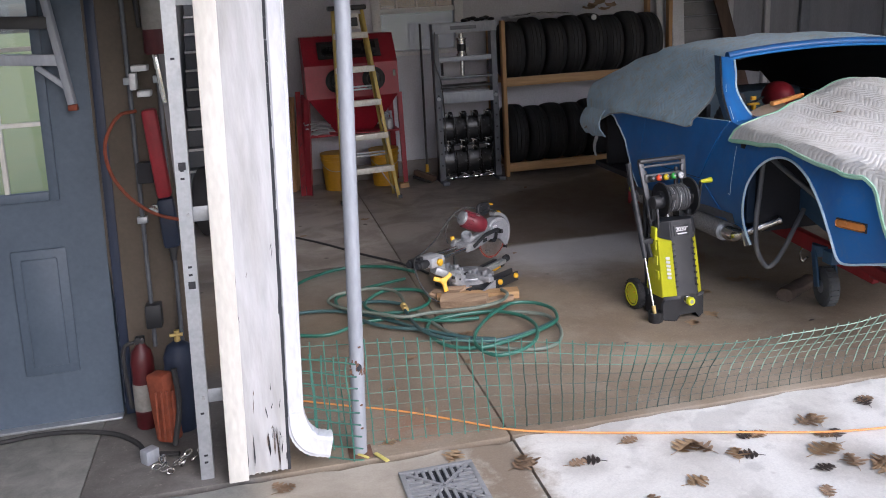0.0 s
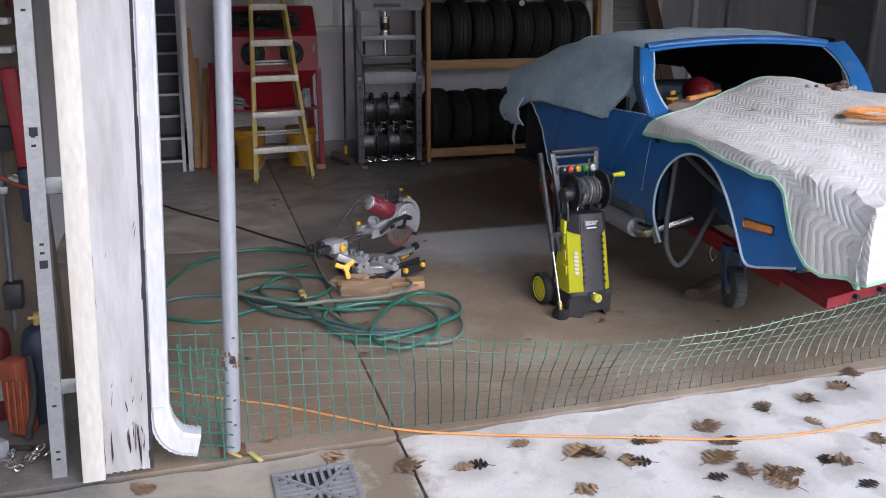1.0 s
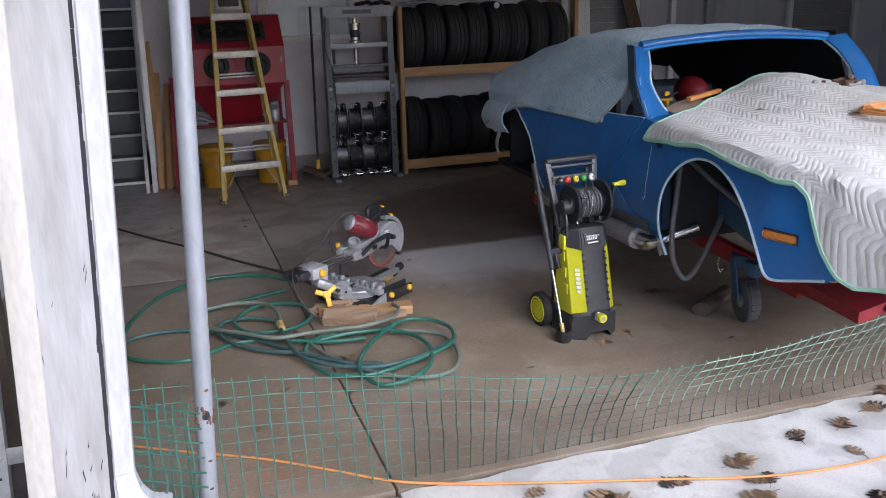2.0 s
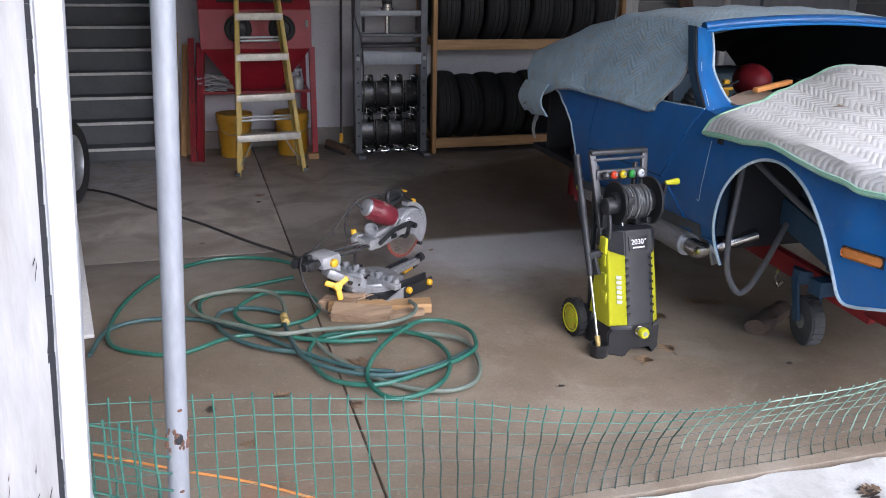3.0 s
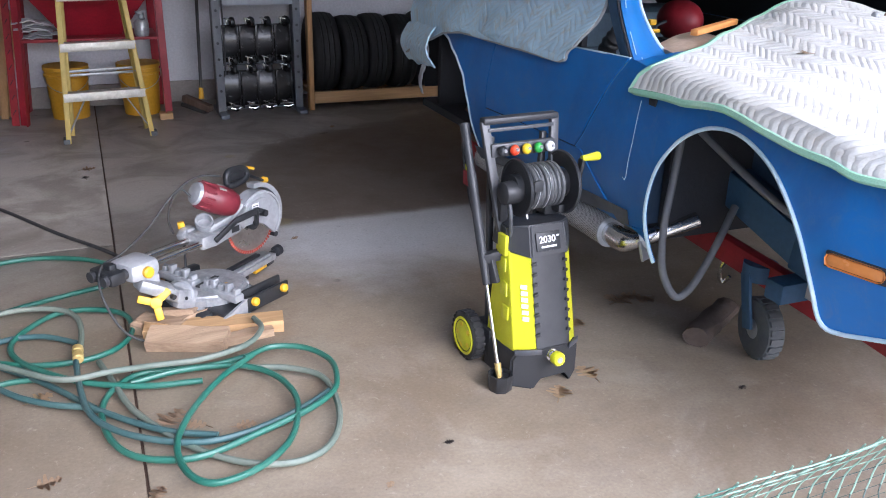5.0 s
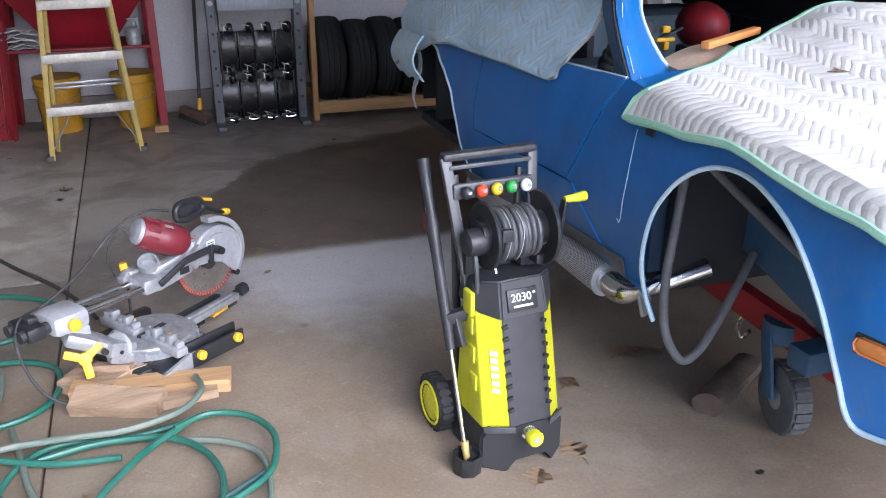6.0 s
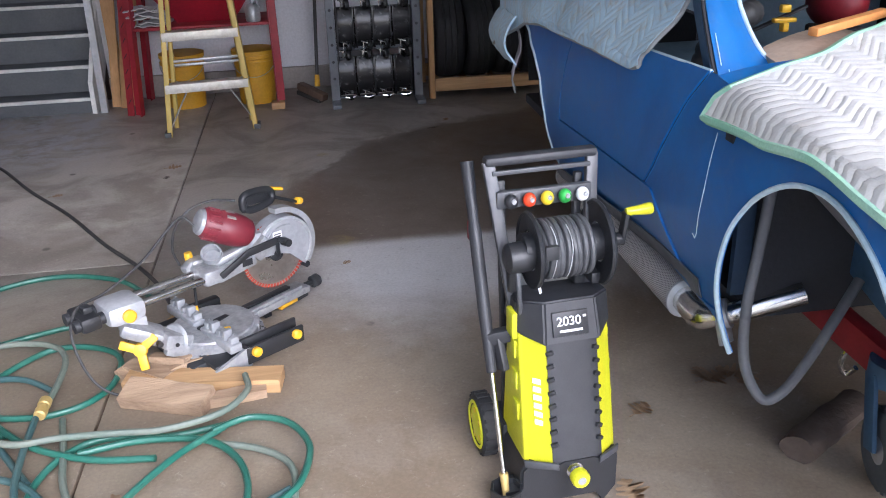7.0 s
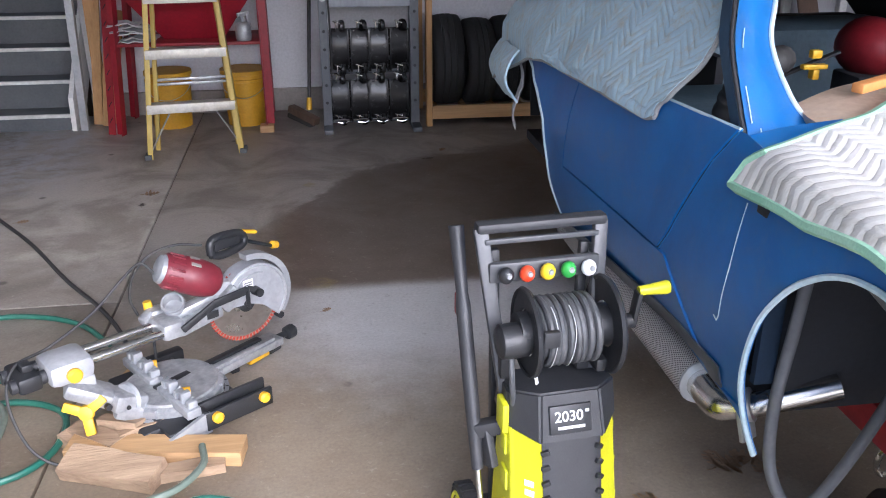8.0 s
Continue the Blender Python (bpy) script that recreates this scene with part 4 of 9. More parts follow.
def drain_grate():
    g = thing("drain_grate", (-0.34, -0.27, 0.0), "grey square plastic drain grate set in the drive", "grate")
    rot = Matrix.Translation((-0.355, -0.30, 0)) @ Matrix.Rotation(radians(1.5), 4, "Z")
    s = 0.148
    bm = bmesh.new()
    for a in ((-s, s, -s, -s + 0.02), (-s, s, s - 0.02, s), (-s, -s + 0.02, -s + 0.02, s - 0.02), (s - 0.02, s, -s + 0.02, s - 0.02)):
        add_box(bm, a[0], a[1], a[2], a[3], -0.004, 0.012, 0.002, rot)
    part("rim", bm, M["grate"], g)
    part("pit", B((add_box, -s + 0.01, s - 0.01, -s + 0.01, s - 0.01, -0.003, 0.001, 0, rot)), M["black_in"], g, smooth=0)
    for a in (0, 90, 180, 270):
        r2 = rot @ Matrix.Rotation(radians(a), 4, "Z")
        part("diagonal", B((add_bar, r2 @ Vector((0.005, 0.005, 0.006)), r2 @ Vector((s - 0.02, s - 0.02, 0.006)), 0.012, 0.012)), M["grate"], g, smooth=0)
        for i in range(9):
            u = -0.112 + i * 0.028
            v0 = abs(u) + 0.014
            if v0 < s - 0.02:
                q = (u, v0) if a % 180 == 0 else (v0, u)
                part("bar", B((add_bar, r2 @ Vector((u, v0, 0.006)), r2 @ Vector((u, s - 0.02, 0.006)), 0.012, 0.011)), M["grate"], g, smooth=0)


drain_grate()


# ---- the car ----
CX = 2.56


def car_x(y, z):
    """The left flank of the car: x at a place along it and a height."""
    x = float(np.interp(y, [-0.25, -0.05, 0.13, 0.273, 0.6, 1.0, 1.44, 1.8, 2.283, 2.49, 3.2], [1.87, 1.775, 1.728, 1.69, 1.668, 1.65, 1.638, 1.615, 1.578, 1.552, 1.56]))
    if z < 0.68:
        return x + (0.03 + 0.02 * smooth01((y - 0.5) / 0.5) + 0.05 * smooth01((y - 1.05) / 0.4)) * ((0.68 - z) / 0.3) ** 2
    return x + 0.06 * ((z - 0.68) / 0.32) ** 2


def belt(y):
    return float(np.interp(y, [-0.25, 0.0, 0.3, 0.7, 1.2, 1.26, 1.9, 2.3, 2.6, 2.9, 3.4], [0.86, 0.90, 0.935, 0.965, 1.0, 1.015, 0.99, 0.97, 0.965, 0.985, 0.94]))


def resample(pts, n):
    pts = [Vector((a, b, 0)) for a, b in pts]
    d = [0.0]
    for a, b in zip(pts, pts[1:]):
        d.append(d[-1] + (b - a).length)
    return [(float(np.interp(d[-1] * i / n, d, [p.x for p in pts])), float(np.interp(d[-1] * i / n, d, [p.y for p in pts]))) for i in range(n + 1)]


def ruled(inner, outer, n, k, thick=0.006, mirror=False):
    """A skin on the flank between two lines of (y, z)."""
    a, b = resample(inner, n), resample(outer, n)

    def f(u, v):
        i = round(u * n)
        y, z = lerp(a[i][0], b[i][0], v), lerp(a[i][1], b[i][1], v)
        x = car_x(y, z)
        return (2 * CX - x if mirror else x, y, z)
    return B((add_sheet, f, n, k, thick))


def arch_line():
    line = spline([(1.0, 0.365, 0), (1.012, 0.42, 0), (1.02, 0.50, 0), (1.012, 0.58, 0), (0.978, 0.70, 0), (0.935, 0.775, 0), (0.885, 0.832, 0), (0.815, 0.877, 0), (0.74, 0.897, 0), (0.66, 0.896, 0), (0.58, 0.873, 0), (0.50, 0.83, 0), (0.43, 0.768, 0),
                   (0.375, 0.70, 0), (0.335, 0.63, 0), (0.302, 0.56, 0), (0.278, 0.50, 0), (0.25, 0.472, 0), (0.20, 0.476, 0)], 4)
    return [(p[0], p[1]) for p in line]


GAP = [(1.46, 0.665), (1.415, 0.722), (1.385, 0.78), (1.345, 0.86), (1.315, 0.93), (1.26, 1.018)]
REAR_ARCH = [(2.29, 0.385), (2.285, 0.51), (2.30, 0.65), (2.36, 0.77), (2.45, 0.845), (2.56, 0.905), (2.70, 0.935), (2.90, 0.94)]


def edge_tube(pts, r, off=-0.004, mirror=False):
    return B((add_tube, [(car_x(y, z) + off, y, z) for y, z in pts], r, 6))


def build_car():
    car = thing("classic_car", (CX, 2.0, 0.0), "blue stripped classic coupe shell without wheels, on a wheeled dolly", "car")
    arch = arch_line()
    outer = [(1.004, 0.364), (1.022, 0.42), (1.034, 0.475), (1.20, 0.455), (1.40, 0.63)] + GAP + [(1.0, belt(1.0)), (0.75, belt(0.75)), (0.4, belt(0.4)), (0.1, belt(0.1)), (-0.1, belt(-0.1)), (-0.245, 0.84), (-0.25, 0.70), (-0.22, 0.60), (-0.10, 0.555), (0.04, 0.52), (0.18, 0.482)]
    fender = part("front_fender", ruled(arch, outer, 110, 10), M["paint"], car)
    part("wheel_lip", edge_tube(resample(arch, 90) + [(0.12, 0.498), (0.0, 0.531)], 0.0065), M["sill_edge"], fender, "pale bare edge of the wheel opening")
    part("door_gap", edge_tube(GAP, 0.0022, 0.0005), M["gap_blue"], fender, "pale blue edge of the door gap")
    part("scratch", edge_tube([(1.13, 0.90), (1.124, 0.83), (1.122, 0.76), (1.130, 0.69), (1.134, 0.64), (1.142, 0.625), (1.155, 0.632)], 0.0018, 0.0), M["sill_edge"], fender, "pale drip mark")
    lamp = part("marker_lamp", B((add_box, 1.682, 1.70, 0.125, 0.278, 0.648, 0.686, 0.016)), M["amber"], fender, "amber marker lens")
    bezel = part("lamp_bezel", B((add_box, 1.689, 1.70, 0.121, 0.282, 0.644, 0.690, 0.004)), M["black_in"], lamp)
    for piece in (lamp, bezel):
        for v in piece.data.vertices:
            v.co.x += car_x(v.co.y, 0.67) - 1.694
    part("fender_stud", B((add_box, car_x(1.08, 0.905) - 0.004, car_x(1.08, 0.905) + 0.01, 1.05, 1.09, 0.895, 0.918, 0.003)), M["black_in"], fender)

    def door(u, v):
        z = lerp(0.668, 1.015, v)
        y = lerp(float(np.interp(z, [p[1] for p in GAP], [p[0] for p in GAP])) + 0.006, 2.145, u)
        return (car_x(y, z), y, min(z, belt(y)))
    d = part("door", B((add_sheet, door, 40, 14, 0.006)), M["paint"], car)
    part("window_sill", edge_tube([(1.27, 1.014), (1.6, 1.002), (2.1, 0.98)], 0.006, 0.004), M["sill_edge"], d, "worn pale window ledge")
    part("rocker", ruled([(1.20, 0.457), (1.7, 0.43), (2.28, 0.395)], [(1.42, 0.662), (1.75, 0.662), (2.15, 0.662)], 40, 8), M["paint"], car)
    quarter_out = [(2.15, 0.40), (2.15, 0.66), (2.15, 0.978), (2.3, 0.97), (2.5, 0.966), (2.65, 0.97), (2.80, 0.977), (2.92, 0.984)]
    q = part("quarter_panel", ruled(REAR_ARCH, quarter_out, 60, 8), M["paint"], car)
    part("wheel_lip", edge_tube(resample(REAR_ARCH, 50), 0.007), M["sill_edge"], q, "pale chipped edge of the rear wheel opening")

    # right flank, plain
    for nm, ln in (("right_fender", [(-0.25, 0.45, 0.84), (1.2, 0.39, 1.0)]), ("right_door", [(1.21, 0.39, 1.0), (2.14, 0.39, 0.975)]), ("right_quarter", [(2.15, 0.39, 0.975), (3.4, 0.5, 0.93)])):
        (y0, b0, t0), (y1, b1, t1) = ln
        part(nm, B((add_sheet, lambda u, v: (2 * CX - car_x(lerp(y0, y1, u), lerp(lerp(b0, b1, u), lerp(t0, t1, u), v)), lerp(y0, y1, u), lerp(lerp(b0, b1, u), lerp(t0, t1, u), v)), 16, 8, -0.006)), M["paint"], car)

    # hood, nose, cowl
    def hood(u, v):
        y = lerp(-0.22, 1.24, v)
        x0 = car_x(y, belt(y)) + 0.004
        x = lerp(x0, 2 * CX - x0, u)
        return (x, y, belt(y) + 0.05 * math.sin(math.pi * u) ** 0.6 + 0.03 * math.exp(-((x - CX) / 0.3) ** 2) * v)
    part("hood", B((add_sheet, hood, 24, 20, 0.006)), M["paint"], car)
    part("nose", B((add_sheet, lambda u, v: (lerp(car_x(-0.23, 0.7), 2 * CX - car_x(-0.23, 0.7), u), -0.24 - 0.05 * math.sin(math.pi * u), lerp(0.58, 0.87, v)), 16, 6, 0.006)), M["paint"], car)

    # windscreen frame: broad flat pillars that flare at the foot, and a header rail
    SX = 2.49
    for s in (-1, 1):
        place = lambda p: Vector((SX + s * (SX - p[0]), p[1], p[2]))
        rear_line = spline([(1.735, 1.275, 0.995), (1.735, 1.315, 1.05), (1.74, 1.40, 1.17), (1.768, 1.465, 1.26), (1.805, 1.545, 1.355)], 5)
        front_line = spline([(1.905, 1.285, 1.0), (1.862, 1.338, 1.05), (1.835, 1.425, 1.165), (1.866, 1.495, 1.26), (1.912, 1.60, 1.345)], 5)
        nl = len(rear_line) - 1

        def pillar(u, v):
            k = round(v * nl)
            p = rear_line[k].lerp(front_line[k], u)
            return place(p + Vector((-0.012, -0.02, 0.0)) * math.sin(math.pi * u))
        pil = part("pillar", B((add_sheet, pillar, 8, nl, 0.022)), M["paint"], car)
        part("frame_edge", B((add_tube, [place(p + Vector((0.006, 0.0, 0.0))) for p in front_line], 0.006, 8)), M["sill_edge"], pil, "worn pale glass channel")
        part("pillar_seam", B((add_tube, [place(p + Vector((-0.006, 0.006, 0.0))) for p in rear_line], 0.005, 6)), M["black_in"], pil, "dark seam")
        part("window_channel", B((add_sheet, lambda u, v: place(rear_line[round(v * nl)] + Vector((0.004 + 0.012 * u, lerp(0.012, 0.085, u), 0.0))), 4, nl, 0.014)), M["blue_frame"], pil, "dusty dark blue window channel")
        for k, (f0, f1, w) in enumerate(((0.03, 0.09, 0.2), (0.16, 0.34, 0.12), (0.5, 0.62, 0.25))):
            part("scuff", B((add_tube, [Vector(pillar(w + 0.04 * q, round(lerp(f0, f1, q) * nl) / nl)) + Vector((-0.0025, -0.003, 0)) for q in (0, 0.5, 1)], 0.0014, 5)), M["sill_edge"], pil, "pale scuff in the paint")
    rail = lambda dy, dz: spline([(1.86, 1.575 + dy, 1.352 + dz), (2.0, 1.582 + dy, 1.366 + dz), (2.25, 1.57 + dy, 1.382 + dz), (SX, 1.565 + dy, 1.388 + dz), (2.73, 1.57 + dy, 1.382 + dz), (2.98, 1.582 + dy, 1.366 + dz), (3.09, 1.585 + dy, 1.352 + dz)], 8)
    part("header", B((add_tube, rail(0.0, 0.0), 0.024, 10)), M["paint"], car)
    part("frame_edge", B((add_tube, rail(-0.018, -0.02), 0.007, 8)), M["gap_blue"], car, "pale blue glass channel")

    def roof(u, v):
        y = lerp(1.60, 3.45, v)
        zr = float(np.interp(y, [1.6, 2.0, 2.5, 2.95, 3.4, 3.8], [1.37, 1.395, 1.375, 1.27, 1.11, 0.96]))
        w = float(np.interp(y, [1.6, 2.6, 3.3, 4.25], [0.62, 0.62, 0.68, 0.72]))
        return (CX + (2 * u - 1) * w, y, zr - 0.045 * abs(2 * u - 1) ** 3)
    part("roof", B((add_sheet, roof, 16, 30, 0.006)), M["black_in"], car, "black rear deck and roof")
    part("side_cover", B((add_sheet, lambda u, v: (lerp(3.16, 3.34, v), lerp(1.60, 3.4, u), lerp(float(np.interp(lerp(1.60, 3.4, u), [1.6, 2.5, 3.5], [1.38, 1.38, 1.10])), 0.94, v)), 12, 6, 0.004)), M["black_in"], car, "dark cover over the far windows")
    part("tail", B((add_sheet, lambda u, v: (lerp(1.80, 2 * CX - 1.80, u), 3.44 + 0.03 * math.sin(math.pi * v), lerp(0.5, 0.93, v)), 8, 4, 0.006), (add_box, 1.80, 2 * CX - 1.80, 3.2, 3.44, 0.93, 0.945)), M["black_in"], car)

    # inside of the shell
    for nm, bx in (("cabin_floor", (1.78, 3.32, 1.1, 3.42, 0.40, 0.44)), ("inner_panel", (3.30, 3.33, 1.25, 3.4, 0.44, 0.94)), ("inner_panel", (1.755, 1.77, 1.5, 2.25, 0.44, 0.90)), ("rear_bulkhead", (1.80, 3.32, 3.2, 3.24, 0.44, 0.95)), ("firewall", (1.80, 3.32, 1.10, 1.13, 0.44, 0.93))):
        part(nm, B((add_box, *bx)), M["black_in"], car, smooth=0)
    part("wheel_well", B((add_box, 2.16, 2.19, 0.05, 1.2, 0.52, 0.97), (add_box, 1.74, 2.19, 0.12, 1.20, 0.925, 0.935), (add_box, 1.76, 2.16, 1.14, 1.16, 0.45, 0.925), (add_box, 1.80, 2.16, 0.12, 0.14, 0.50, 0.9)), M["well"], car, smooth=0)
    part("rear_wheel_well", B((add_box, 2.14, 2.17, 2.3, 3.4, 0.40, 0.97), (add_box, 1.72, 2.14, 2.5, 3.4, 0.945, 0.955), (add_box, 1.74, 2.14, 2.40, 2.42, 0.42, 0.8)), M["black_in"], car, smooth=0)
    part("dash_board", B((add_sheet, lambda u, v: (lerp(1.872 + 0.03 * (2 * v - 1) ** 2, 2.35, u), lerp(1.18, 1.38, v) + 0.14 * u, 1.006 + 0.045 * math.sin(math.pi * min(1, u + 0.12)) + 0.02 * v), 16, 8, 0.02)), M["tan"], car, "bare tan dash board")
    part("far_cowl", B((add_box, 2.56, 3.25, 1.1, 1.4, 0.98, 1.03, 0.01)), M["black_in"], car)
    part("seat_shell", B((add_box, 1.80, 2.28, 1.85, 2.25, 0.6, 0.90, 0.04)), M["pale_blue"], car, "pale blue vinyl seat back")
    part("seat_shell", B((add_box, 2.05, 3.2, 2.75, 3.1, 0.6, 0.99, 0.05)), M["pale_blue"], car, "pale blue vinyl rear seat")
    bm = bmesh.new()
    pth = spline([(1.92, 1.80, 0.80), (1.925, 1.75, 0.96), (1.95, 1.70, 1.04), (2.05, 1.74, 1.07), (2.12, 1.95, 1.0)], 14)
    add_tube(bm, pth, 0.036, 12, False, lambda t: 1.0 + 0.08 * math.sin(t * 260))
    part("air_duct", bm, M["cable"], car, "black corrugated air duct")

    part("sill_mesh", B((add_sheet, lambda u, v: (car_x(lerp(1.12, 2.28, u), lerp(0.435, 0.51, v)) - 0.006, lerp(1.12, 2.28, u), lerp(lerp(0.455, 0.40, u), lerp(0.52, 0.46, u), v)), 20, 3, 0.004)), M["steel_grey"], car, "dark steel sill strip")
    # dolly and chassis under the front
    part("chassis_beam", B((add_bar, (2.12, 1.25, 0.60), (2.10, 0.72, 0.47), 0.10, 0.13, 0.01), (add_bar, (2.10, 0.74, 0.46), (2.08, 0.30, 0.40), 0.11, 0.12, 0.01), (add_bar, (2.10, 0.95, 0.52), (2.14, 0.2, 0.60), 0.05, 0.08, 0.01)), M["blue_frame"], car)
    part("chassis_plate", B((add_bar, (2.02, 0.62, 0.40), (2.02, 0.33, 0.385), 0.008, 0.10), (add_bar, (2.13, 0.55, 0.64), (2.13, 0.25, 0.62), 0.008, 0.06)), M["alu_grey"], car, "bare grey steel plate")
    part("wood_packer", B((add_bar, (2.06, 0.42, 0.46), (2.06, 0.20, 0.45), 0.12, 0.05, 0.004)), M["lumber"], car, "small pine packing block")
    # side exhaust
    shield = part("exhaust_shield", B((add_lathe, [(0.048, 0.0), (0.059, 0.01), (0.059, 1.08), (0.052, 1.08), (0.050, 1.03)], axis((1.692, 2.36, 0.380), (0.014, -1.0, -0.002)), 28)), M["perf"], car, "perforated steel heat shield")
    part("end_rim", B((add_lathe, [(0.0585, 0), (0.0605, 0.004), (0.0585, 0.008)], axis((1.707, 1.284, 0.378), (0.014, -1, -0.002)), 24)), M["galv"], shield)
    part("exhaust_pipe", B((add_tube, spline([(1.705, 1.40, 0.378), (1.708, 1.27, 0.375), (1.714, 1.205, 0.370), (1.738, 1.155, 0.385), (1.782, 1.125, 0.41), (1.935, 1.083, 0.467)], 6), 0.029, 16, False, lambda q: 1.0 + 0.45 * smooth01((0.62 - q) / 0.18))), M["chrome"], car, "bright exhaust stub")
    part("pipe_flange", B((add_lathe, [(0.030, -0.012), (0.040, -0.010), (0.040, 0.010), (0.030, 0.012)], axis((1.752, 1.137, 0.40), (0.6, -0.4, 0.3)), 16), (add_bar, (1.735, 1.12, 0.40), (1.745, 1.10, 0.33), 0.05, 0.012, 0.003)), M["galv"], car)
    loop = spline([(1.765, 1.01, 0.84), (1.755, 1.015, 0.66), (1.74, 1.015, 0.48), (1.745, 1.0, 0.33), (1.785, 0.97, 0.240), (1.83, 0.955, 0.26), (1.885, 0.955, 0.34), (1.95, 0.97, 0.44), (2.03, 1.01, 0.53)], 8)
    part("loose_hose", B((add_tube, loop, 0.0135, 10)), M["hose_rubber"], car, "grey rubber hose hanging in a loop")
    part("brake_drum", B((add_lathe, [(0.02, -0.05), (0.10, -0.045), (0.115, -0.03), (0.115, 0.03), (0.03, 0.045)], axis((1.93, 2.95, 0.40), (1, 0, 0)), 24)), M["rust"], car, "rusty brake drum")
    part("loose_hose", B((add_tube, spline([(1.84, 1.09, 0.84), (1.92, 0.93, 0.72), (1.98, 0.75, 0.62), (2.02, 0.55, 0.565), (2.05, 0.30, 0.56)], 8), 0.0135, 10)), M["hose_rubber"], car, "grey rubber hose")
    return car


def perf_material():
    m = bpy.data.materials.new("perforated_steel")
    m.use_nodes = True
    t = m.node_tree
    n, l, b = nodes_of(m)
    geo = n.new("ShaderNodeNewGeometry")
    sep = n.new("ShaderNodeSeparateXYZ")
    l.new(geo.outputs["Position"], sep.inputs[0])
    ang = sock(t, "ARCTAN2", sock(t, "SUBTRACT", sep.outputs[2], 0.379), sock(t, "SUBTRACT", sep.outputs[0], 1.70))
    a, y = sock(t, "MULTIPLY", ang, 22.0), sock(t, "MULTIPLY", sep.outputs[1], 330.0)
    dots = sock(t, "MULTIPLY", sock(t, "SINE", sock(t, "ADD", a, y)), sock(t, "SINE", sock(t, "SUBTRACT", a, y)))
    hole = step(t, sock(t, "ABSOLUTE", dots), 0.45, 0.65)
    n1 = texnoise(t, geo.outputs["Position"], 20)
    base = blend(t, n1, (0.52, 0.52, 0.51), (0.68, 0.67, 0.65))
    l.new(blend(t, sock(t, "MULTIPLY", hole, 0.85), base, (0.05, 0.05, 0.05)), b.inputs["Base Color"])
    b.inputs["Metallic"].default_value, b.inputs["Roughness"].default_value = 0.6, 0.5
    return m


M["perf"] = perf_material()
M["gap_blue"] = material("bright_blue_edge", (0.02, 0.17, 0.50), (0.03, 0.22, 0.55), 0.4, scale=12, bump=0)
build_car()


def dolly():
    d = thing("car_dolly", (2.3, 0.5, 0.0), "worn red steel dolly with pneumatic casters under the car", "dolly")
    part("rail", B((add_bar, (2.02, 1.45, 0.40), (2.16, 0.55, 0.26), 0.05, 0.09, 0.006)), M["red_dull"], d)
    part("rail", B((add_bar, (2.16, 0.60, 0.28), (2.06, 0.05, 0.33), 0.05, 0.07, 0.006)), M["red_dull"], d)
    part("rail", B((add_bar, (3.0, 1.45, 0.40), (3.0, 0.2, 0.30), 0.05, 0.09, 0.006)), M["red_dull"], d)
    part("tow_plate", B((add_prism, [(1.93, -0.03), (2.50, 0.13), (3.15, 0.13), (3.15, 0.60), (2.0, 0.50)], Matrix.Translation((0, 0, 0.335)), 0.05)), M["red_dull"], d, "red plate edge", smooth=0)
    for x, y in ((2.12, 0.01), (2.30, 0.06)):
        part("bolt", B((add_cyl, (x, y - 0.012, 0.36), (x - 0.006, y + 0.03, 0.36), 0.012, 0.012, 8)), M["black_in"], d)
    part("cross_beam", B((add_box, 1.98, 3.1, 0.68, 0.76, 0.30, 0.37, 0.006)), M["blue_frame"], d)
    for cx in (2.09, 3.0):
        w = part("caster", B((add_lathe, [(0.045, -0.034), (0.075, -0.038), (0.104, -0.030), (0.112, 0.0), (0.104, 0.030), (0.075, 0.038), (0.045, 0.034)], axis((cx, 0.855, 0.118), (0.98, -0.2, 0)), 28)), M["rubber_dusty"], d, "grey ribbed pneumatic tyre")
        for k in range(22):
            a = 2 * math.pi * k / 22
            m = axis((cx, 0.855, 0.118), (0.98, -0.2, 0)) @ Matrix.Rotation(a, 4, "Z")
            part("tread_block", B((add_box, 0.106, 0.1135, -0.010, 0.010, -0.024, 0.024, 0, m)), M["rubber_dusty"], w, smooth=0)
        part("hub", B((add_lathe, [(0.02, -0.042), (0.045, -0.030), (0.045, 0.030), (0.02, 0.042)], axis((cx, 0.855, 0.118), (0.98, -0.2, 0)), 20)), M["galv"], w)
        for s in (-1, 1):
            o = Vector((0.98, -0.2, 0)) * 0.052 * s
            part("fork_arm", B((add_bar, Vector((cx, 0.855, 0.118)) + o, Vector((cx + 0.01, 0.915, 0.31)) + o, 0.012, 0.055, 0.003, (-0.2, -0.98, 0))), M["blue_frame"], w)
        part("swivel", B((add_cyl, (cx + 0.01, 0.915, 0.285), (cx + 0.01, 0.915, 0.345), 0.06, 0.06, 18)), M["blue_frame"], w)
    part("hook", B((add_tube, spline([(2.09, 1.08, 0.29), (2.08, 1.09, 0.25), (2.09, 1.10, 0.21), (2.11, 1.10, 0.19), (2.12, 1.08, 0.22)], 6), 0.008, 8)), M["chrome"], d)
    for x in (2.2, 2.9):
        part("jack_leg", B((add_cyl, (x, 3.6, 0.0), (x, 3.6, 0.5), 0.05, 0.03, 12)), M["red_dull"], d)


dolly()


